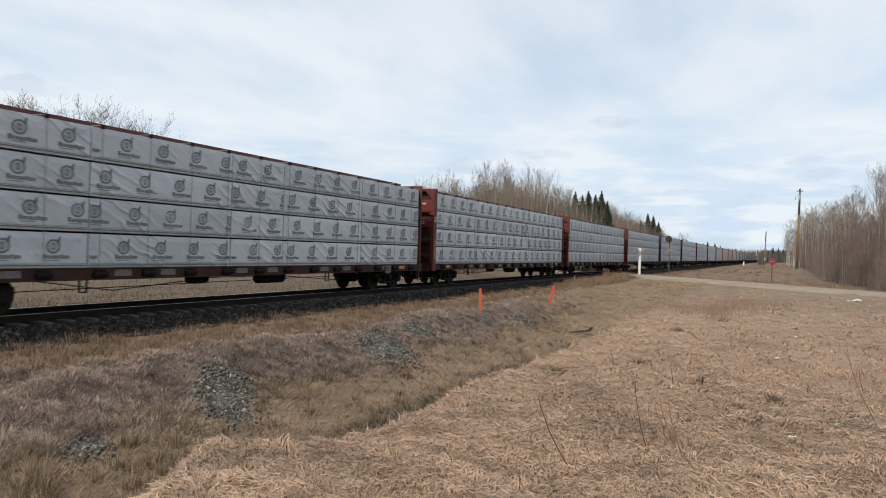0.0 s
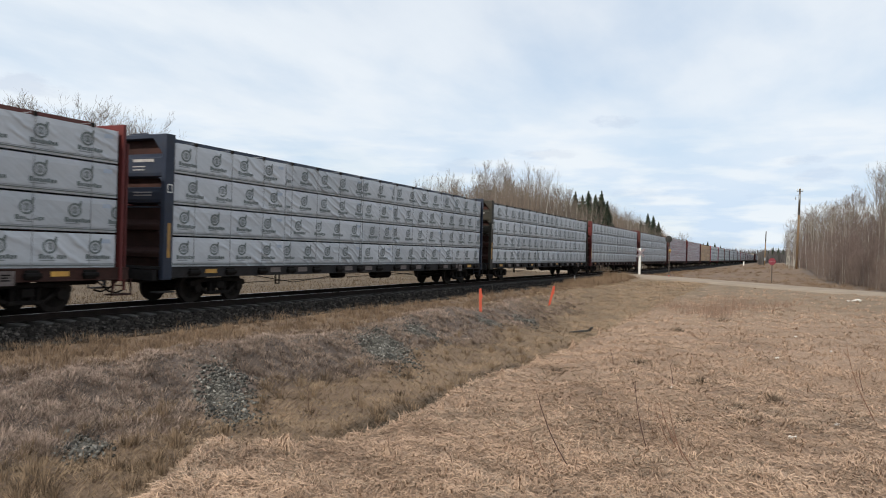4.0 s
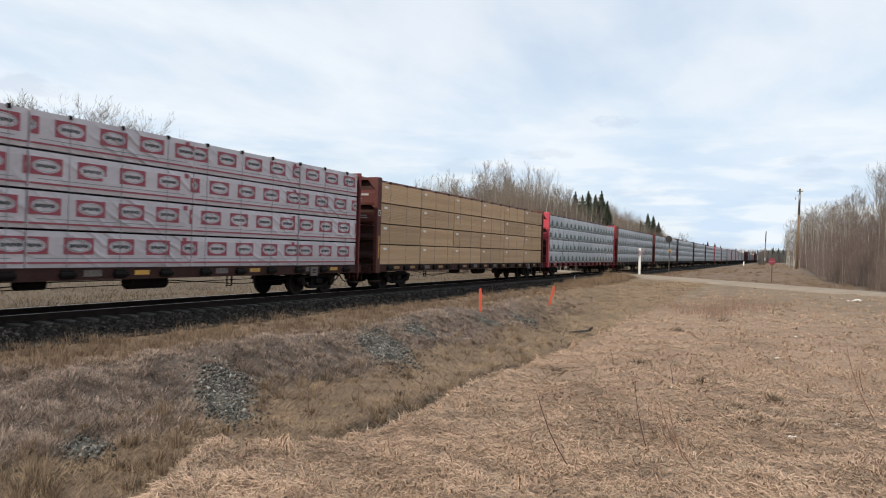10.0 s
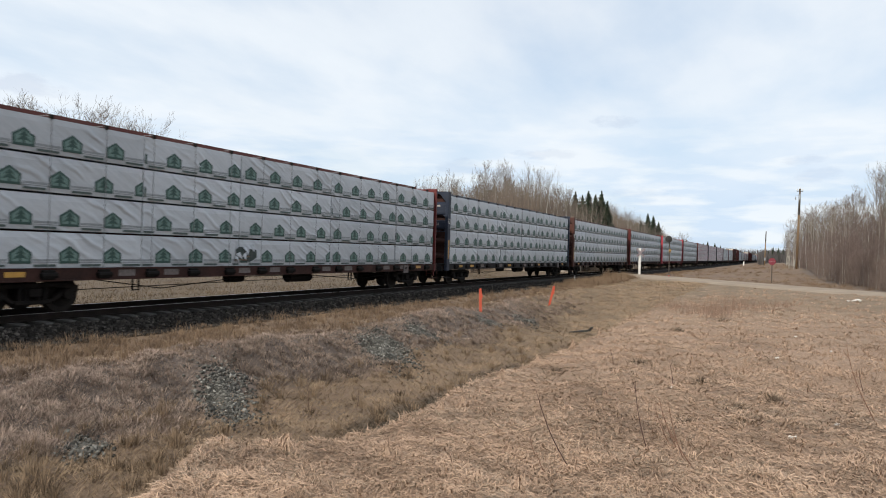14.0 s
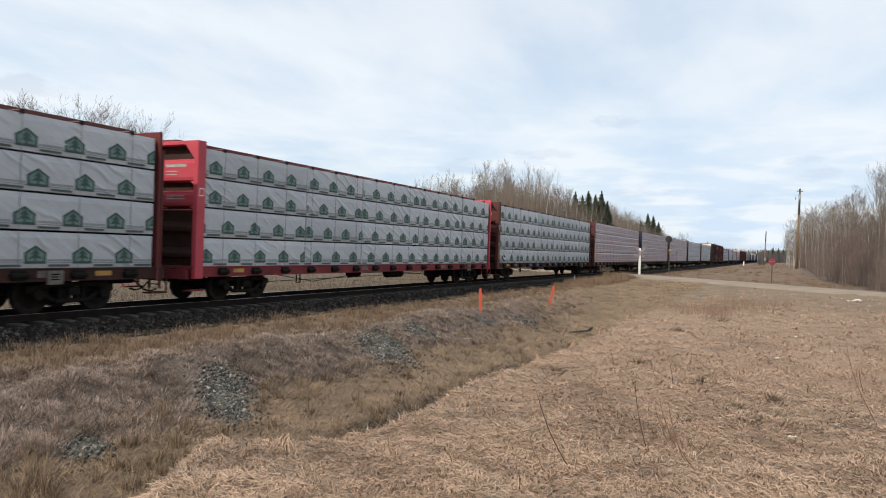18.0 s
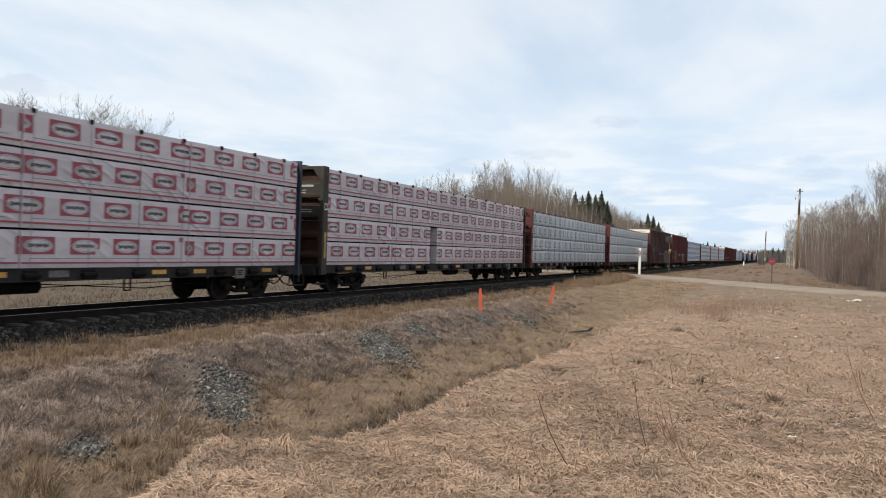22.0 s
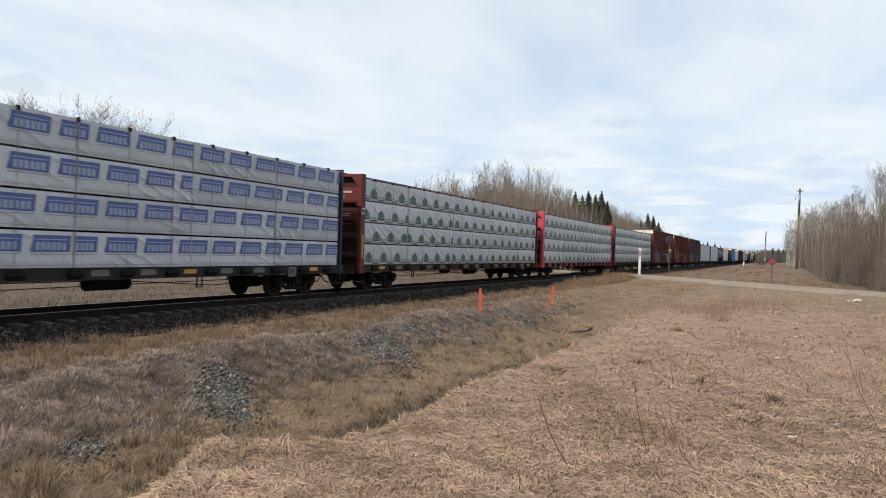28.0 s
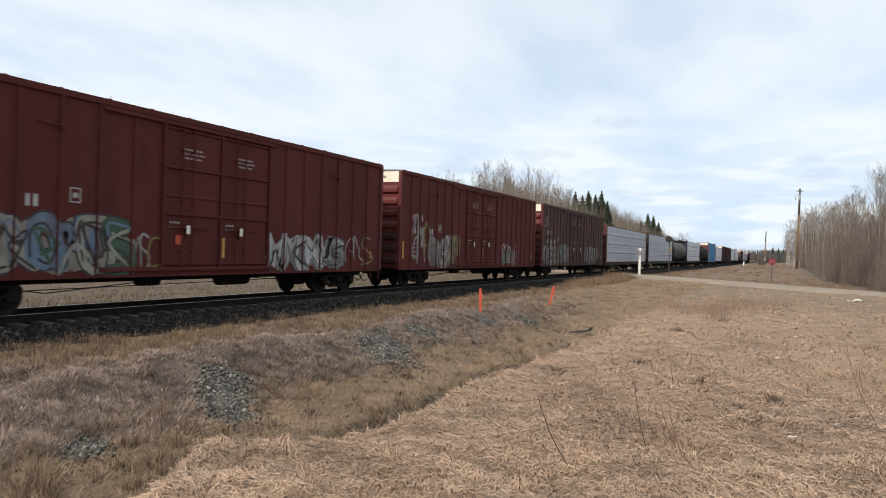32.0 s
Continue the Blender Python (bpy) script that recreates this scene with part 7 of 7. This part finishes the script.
    x, y, d = x[ok], y[ok], d[ok]
    hmax = np.interp(np.degrees(np.arctan2(x, y)), ta, te) * d * 0.78 + 2.3
    a2 = np.radians(RNG.uniform(-14.5, -5.2, 27000))
    d2 = np.interp(np.degrees(a2), [-14.5, -11, -8, -5], [142, 170, 210, 300]) * RNG.uniform(1.0, 1.18, len(a2))
    k2 = clump(a2 * 260, d2, 0.35)
    x, y, d = np.concatenate([x, d2 * np.sin(a2)]), np.concatenate([y, d2 * np.cos(a2)]), np.concatenate([d, d2])
    hmax = np.concatenate([hmax, (np.interp(np.degrees(a2), ta, te) * d2 + 2.0) * (0.72 + 0.3 * k2)])
    thing("undergrowth", "dense grey-brown leafless brush below the trees", "brush", kind="stuff",
          me=blades("undergrowth", x, y, RNG.uniform(0.5, 1.08, len(x)) * hmax, 0.03 + 0.0002 * d, RNG.uniform(0.02, 0.3, len(x)), BRUSH, RNG.normal(0.45, 0.22, len(x))))
    for i in range(30):
        y = r.uniform(65, 84)
        x = y * math.tan(radians(r.uniform(2.6, 8.0)))
        if x > float(np.interp(y, edge_y, edge_x)) + 0.4:
            plant(shrub, r.randrange(3), x, y, r.uniform(1.15, 1.75), r.uniform(0, 360), "shrubs at the roadside")
    n = 46000
    y = 61 + 110 * RNG.uniform(0, 1, n) ** 1.5
    x = np.interp(y, edge_y, edge_x) + np.abs(RNG.normal(0, 1, n)) * 3.0
    thing("roadside_brush", "tangled grey-brown leafless brush at the roadside", "brush", kind="stuff",
          me=blades("roadside_brush", x, y, RNG.uniform(0.3, 1.7, n) * (0.45 + 0.9 * clump(x, y, 0.25)), 0.005 + 0.0001 * y, RNG.uniform(0.05, 0.95, n), ROADBRUSH, RNG.normal(0.5, 0.25, n), z=ground_z(x, y) + RNG.uniform(0, 1, n) ** 1.6 * 2.1))
    # woods along the far horizon
    n = 30000
    a = np.radians(np.concatenate([RNG.uniform(-75, 2.5, n // 2), RNG.uniform(-5.5, 2.5, n - n // 2)]))
    d = RNG.uniform(380, 560, n)
    x, y = d * np.sin(a), d * np.cos(a)
    ok = np.abs(x - TRACK) > 7
    x, y = x[ok], y[ok]
    n2 = 5000
    a = np.radians(RNG.uniform(-9, 3, n2))
    d = RNG.uniform(1300, 1400, n2)
    x, y = np.concatenate([x, d * np.sin(a)]), np.concatenate([y, d * np.cos(a)])
    tall = np.where(y > 900, 2.6, 1.0)
    thing("far_woods", "distant grey-brown woods on the horizon", "woods", kind="stuff",
          me=blades("far_woods", x, y, tall * RNG.uniform(3.0, 8.0, len(x)) * (0.7 + 0.5 * clump(x, y, 0.02)), 0.45 * tall, RNG.uniform(0.02, 0.3, len(x)), FARWOODS, RNG.normal(0.4, 0.2, len(x)), z=-0.7 + 0 * x))


make_trees()


# ---------------------------------------------------------------- things along the track
WOODPOLE = mat("weathered_pole_wood", (0.15, 0.095, 0.05), (0.27, 0.17, 0.09), 0.85, 2.0, 20.0, stretch=(1, 1, 0.1))
DARKPOLE = mat("tarred_pole_wood", (0.045, 0.036, 0.028), (0.09, 0.07, 0.052), 0.85, 2.0, 20.0, stretch=(1, 1, 0.1))
SIGNRED = mat("faded_sign_red", (0.15, 0.015, 0.026), (0.20, 0.026, 0.040), 0.5, 4.0, 40.0)
SIGNFADE = mat("faded_sign_white", (0.22, 0.12, 0.12), (0.30, 0.18, 0.18), 0.5, 4.0, 40.0)
GALV = mat("galvanised_post", (0.30, 0.31, 0.31), (0.42, 0.43, 0.43), 0.5, 4.0, 40.0, metal=0.6)
RUBBER = mat("black_rubber", (0.012, 0.011, 0.010), (0.03, 0.027, 0.024), 0.7, 5.0, 40.0)
DEADSTEM = mat("dark_dead_stem", (0.065, 0.034, 0.027), (0.12, 0.062, 0.046), 0.85, 8.0, 40.0)
RUSSETSTEM = mat("russet_dead_stem", (0.16, 0.085, 0.055), (0.27, 0.15, 0.10), 0.85, 8.0, 40.0)
PAPER = mat("bleached_litter", (0.48, 0.45, 0.40), (0.68, 0.65, 0.60), 0.8, 8.0, 40.0)


def make_pole(x, y, h, lean, arm):
    z = float(ground_z(x, y))
    p = thing("utility_pole", "weathered brown wooden utility pole with a short crossarm" if arm else "plain weathered wooden utility pole", "utility pole", "poles beside the railway", at=pose(x, y, z, 0, lean, 0))
    part("shaft", Build().disc((0, 0, h / 2 - 0.4), 0.17, "z", h + 0.8, 10, 0, 0.11).mesh("shaft", WOODPOLE, smooth=True), p)
    part("upper_shaft", Build().disc((0, 0, h * 0.84), 0.142, "z", h * 0.325, 10, 0, 0.116).mesh("upper", DARKPOLE, smooth=True), p, "dark tarred upper length")
    if arm:
        part("crossarm", Build().box(-0.4, 0.4, -0.05, 0.05, h - 0.33, h - 0.23).mesh("arm", STEEL_DARK), p)
        for dx in (-0.34, 0.0, 0.34):
            part("insulator", cached("insul", lambda: Build().disc((0, 0, 0.1), 0.05, "z", 0.2, 8).disc((0, 0, 0.16), 0.08, "z", 0.06, 8).mesh("ins", WHITEPAINT)), p, "pale insulator", pose(dx, 0, h - 0.22 if dx else h))
        part("drop_bracket", Build().tube([(-0.1, 0, h - 0.9), (-0.45, 0, h - 0.8), (-0.5, 0, h - 1.2)], 0.03, 5).disc((-0.5, 0, h - 1.3), 0.07, "z", 0.3, 8).mesh("br", GALV), p)
    part("guard_band", Build().disc((0, 0, h * 0.90 if arm else 1.6), 0.145 if arm else 0.19, "z", 0.7, 10).mesh("band", GALV), p, "pale metal band")


make_pole(2.1, 110.0, 10.9, 0.9, True)
make_pole(-3.45, 200.0, 8.6, 1.0, False)


def make_stake(x, y, lean):
    z = float(ground_z(x, y))
    s = thing("survey_stake", "fluorescent orange wooden survey stake in the grass", "stake", "orange stakes beside the track", at=pose(x, y, z, 0, lean, 25))
    part("lath", Build().prism([(-0.05, -0.2), (0.05, -0.2), (0.05, 0.95), (0.0, 1.0), (-0.05, 0.95)], "y", -0.02, 0.02).mesh("lath", ORANGE, 0.004), s)
    part("ribbon", Build().box(-0.058, 0.058, -0.026, 0.026, 0.80, 0.86).prism([(0.0, 0.80), (0.06, 0.80), (0.10, 0.62), (0.03, 0.60)], "y", -0.034, -0.028).mesh("ribbon", ORANGE), s)


make_stake(-11.1, 27.6, -2)
make_stake(-10.1, 34.0, 13)


def make_crossbuck():
    x, y = -13.55, 78.7
    c = thing("railway_crossbuck", "white crossing post with an X-shaped sign seen from behind", "crossing sign", at=pose(x, y, float(ground_z(x, y)) - 0.05, 0, 0, 35))
    part("post", Build().box(-0.105, 0.105, -0.105, 0.105, -0.3, 3.25).mesh("post", WHITEPAINT, 0.015), c)
    for k, s in enumerate((1, -1)):
        bl = Build().prism([(-0.62, -0.10), (0.62, -0.10), (0.62, 0.10), (-0.62, 0.10)], "y", -0.015, 0.015).prism([(-0.6, -0.09), (0.6, -0.09), (0.6, -0.045), (-0.6, -0.045)], "y", -0.02, -0.016, 1).prism([(-0.6, 0.045), (0.6, 0.045), (0.6, 0.09), (-0.6, 0.09)], "y", -0.02, -0.016, 1)
        part("sign_blade", bl.mesh("blade", [GALV, SIGNFADE]), c, "grey sign blade with red edging", pose(0, -0.16 - 0.03 * k, 2.75, 0, s * 45, 0))
    part("mounting_bolt", Build().disc((0, -0.2, 2.75), 0.03, "y", 0.1, 8).mesh("bolt", GALV), c)


make_crossbuck()


def make_signal():
    x, y = -10.7, 80.1
    s = thing("track_signal", "steel mast with a black disc and a yellow plate", "signal", at=pose(x, y, float(ground_z(x, y)), 0, 0, 10))
    part("mast", Build().disc((0, 0, 1.9), 0.05, "z", 4.2, 10).mesh("mast", DARKPOLE), s)
    part("target_disc", Build().disc((-0.1, -0.12, 4.05), 0.36, "y", 0.05, 24).disc((-0.1, -0.16, 4.05), 0.1, "y", 0.1, 12).mesh("disc", RUBBER), s, "round black target")
    part("hood", Build().disc((-0.1, -0.24, 4.1), 0.13, "y", 0.2, 12).mesh("hood", RUBBER), s)
    part("plate", Build().box(-0.07, 0.17, -0.09, -0.07, 2.64, 2.98).mesh("plate", DULLYELLOW), s, "dull yellow plate")
    part("plate_mark", Build().box(-0.02, 0.12, -0.094, -0.091, 2.70, 2.80).mesh("mark", STEEL_DARK), s)
    part("base_box", Build().box(-0.19, 0.19, -0.15, 0.15, -0.2, 0.30).mesh("box", FADED_MARK, 0.02), s)
    part("base_stripe", Build().box(-0.06, 0.06, -0.157, -0.152, 0.05, 0.25).mesh("stripe", ORANGE), s, "orange marker")


make_signal()


def make_stop_sign():
    x, y = -0.62, 72.0
    z = float(ground_z(x, y))
    s = thing("stop_sign", "faded red octagonal road sign on a thin post", "road sign", at=pose(x, y, z, 0, 0, 8))
    part("post", Build().box(-0.035, 0.035, -0.03, 0.03, -0.3, 2.0).mesh("post", DARKPOLE), s)
    o = [(0.33 * math.cos(math.pi / 8 + k * math.pi / 4), 1.92 + 0.33 * math.sin(math.pi / 8 + k * math.pi / 4)) for k in range(8)]
    part("face", Build().prism(o, "y", -0.06, -0.04).mesh("face", SIGNRED), s)
    b = Build()
    for k in range(4):
        b.box(-0.22 + 0.12 * k, -0.16 + 0.12 * k, -0.064, -0.061, 1.88, 1.97)
    part("white_bars", b.mesh("bars", SIGNFADE), s, "faded lettering bars")


make_stop_sign()

for px, py, h, w, m_post in ((-14.4, 55.2, 0.6, 0.06, GALV), (-10.0, 240.0, 1.45, 0.34, WHITEPAINT)):
    m = thing("marker_post", "short weathered pale marker post beside the track", "post", "white marker posts", at=pose(px, py, float(ground_z(px, py))))
    part("post", Build().box(-w / 2, w / 2, -0.03, 0.03, -0.2, h).mesh("post", m_post, 0.01), m)
    part("cap", Build().box(-w / 2 - 0.01, w / 2 + 0.01, -0.04, 0.04, h, h + 0.04).mesh("cap", GALV), m)

# a strip of old rubber lying in the ditch
pl = thing("rubber_strip", "bent strip of black rubber lying in the ditch", "debris", at=pose(-7.3, 29.2, float(ground_z(-7.3, 29.2)) + 0.16, 0, 0, -5))
part("strip", Build().prism([(-0.48, -0.12), (-0.1, -0.05), (0.32, 0.02), (0.44, 0.14), (0.49, 0.13), (0.40, -0.04), (0.0, -0.11), (-0.48, -0.17)], "y", -0.10, 0.10).mesh("strip", RUBBER, 0.01), pl)


def stalk(x, y, h, lean, turn, forks, russet=0):
    m = RUSSETSTEM if russet else DEADSTEM
    s = thing("weed_stalk", "thin russet dead weed stalk standing in straw" if russet else "thin dark dead weed stalk standing in straw", "weed", "dead stalks in the grass", at=pose(x, y, float(ground_z(x, y)), 0, lean, turn))
    r = random.Random(int(x * 100 + y * 10))
    pts = [(0.05 * h * math.sin(3.1 * t), 0.02 * h * math.sin(5 * t + x), -0.05 + t * (h + 0.05)) for t in (0, 0.15, 0.3, 0.45, 0.6, 0.75, 0.9, 1.0)]
    part("stem", Build().tube(pts, 0.0058, 5, 0, 0.0020).mesh("stem", m, smooth=True), s)
    for k in range(forks):
        t = 0.45 + 0.5 * (k + 0.5) / forks
        a, q = r.uniform(0, 6.28), 0.05 * h * math.sin(3.1 * t)
        part("side_shoot", Build().tube([(q, 0, t * h), (q + 0.025 * math.cos(a), 0.025 * math.sin(a), t * h + 0.05), (q + 0.04 * math.cos(a), 0.04 * math.sin(a), t * h + 0.11)], 0.0026, 4, 0, 0.0012).mesh("shoot", m), s)


for a in ((-1.51, 5.81, 0.7, 25, -155, 2, 0), (-1.02, 6.7, 0.7, 12, -155, 2, 0), (-0.9, 7.15, 0.4, 23, -155, 1, 1), (-0.77, 6.85, 0.55, 22, -155, 2, 1), (-0.57, 6.19, 0.4, 34, -155, 1, 1),
          (-0.71, 6.67, 0.53, 17, -155, 1, 1), (1.04, 10.69, 0.37, 14, -155, 1, 0), (0.92, 8.37, 0.86, 22, -155, 2, 1), (-1.9, 6.12, 0.19, 17, -155, 0, 1), (-1.66, 5.63, 0.19, 25, -155, 0, 1),
          (-2.37, 11.61, 0.28, -12, 25, 1), (-1.2, 9.62, 0.36, -8, 25, 2), (-7.4, 20.4, 0.42, 3, 0, 0), (-7.1, 21.1, 0.40, -3, 0, 0), (-7.2, 22.7, 0.46, 2, 0, 0), (-7.6, 12.4, 0.4, 5, 0, 1), (-8.2, 11.6, 0.45, -6, 0, 2)):
    stalk(*a)


def scrap(x, y, w, turn, seed):
    s = thing("litter_scrap", "crumpled bleached scrap lying in the dry grass", "litter", "scraps in the grass", at=pose(x, y, float(ground_z(x, y)) + 0.035, 8, -6, turn))
    r = random.Random(seed)
    b = Build()
    v, f = [], []
    for i in range(5):
        for j in range(4):
            v.append((w * (i / 4 - 0.5), w * 0.6 * (j / 3 - 0.5) * r.uniform(0.6, 1.1), 0.22 * w * r.uniform(0, 1)))
    f = [(i * 4 + j, i * 4 + j + 4, i * 4 + j + 5, i * 4 + j + 1) for i in range(4) for j in range(3)]
    part("sheet", b.add(v, f).add([(x0, y0, z0 - 0.012) for x0, y0, z0 in v], [q[::-1] for q in f]).mesh("sheet", PAPER), s)


for k, a in enumerate(((3.1, 36.4, 0.38, 20), (2.75, 36.0, 0.26, 80), (0.15, 7.51, 0.07, 10), (0.56, 8.21, 0.06, 50), (-1.2, 9.63, 0.05, 0), (0.0, 13.16, 0.07, 30), (-0.18, 12.02, 0.05, 60), (-1.01, 5.36, 0.04, 20), (0.9, 15.0, 0.07, 75), (0.35, 17.5, 0.07, 15))):
    scrap(*a, k)


def tuft(x, y, n, h, seed):
    """Long bleached stems that lean together into a small tent and droop on one side."""
    rg = np.random.default_rng(seed)
    a = rg.uniform(0, 6.2832, n)
    q = rg.uniform(0.25, 1.0, n) * h
    px, py = x + 0.9 * q * np.cos(a) + rg.normal(0, 0.01, n), y + 0.6 * q * np.sin(a)
    reach = np.hypot(px - x, py - y)
    rise = np.arctan2(h * rg.uniform(0.75, 1.05, n), reach + 0.01)
    me = strands("tuft", px, py, ground_z(px, py) + 0.01, 1.75 * np.hypot(reach, h), 0.0045 * rg.uniform(0.7, 1.3, n), np.arctan2(y - py, x - px) + rg.normal(0, 0.15, n), rise, -rg.uniform(0.5, 1.3, n), STRAW, rg.normal(0.66, 0.13, n))
    thing("straw_tuft", "bleached straw tuft leaning together like a tent", "grass tuft", "straw tufts", me=me)


for k, a in enumerate(((-3.78, 5.05, 70, 0.15), (-3.42, 7.4, 60, 0.13), (-3.32, 7.8, 60, 0.13), (-2.91, 5.26, 60, 0.14), (-1.65, 4.96, 40, 0.12), (-3.5, 9.6, 60, 0.14), (-3.55, 11.4, 60, 0.15), (-3.6, 13.8, 70, 0.17), (-1.95, 5.9, 40, 0.10), (-3.7, 16.5, 60, 0.2), (-4.35, 4.9, 60, 0.13))):
    tuft(*a, 300 + k)


def motions():
    for ob, length, y0 in CARS:
        walk(ob, [(t, pose(TRACK, y + y0, 0.0)) for t, y in RUN])


motions()
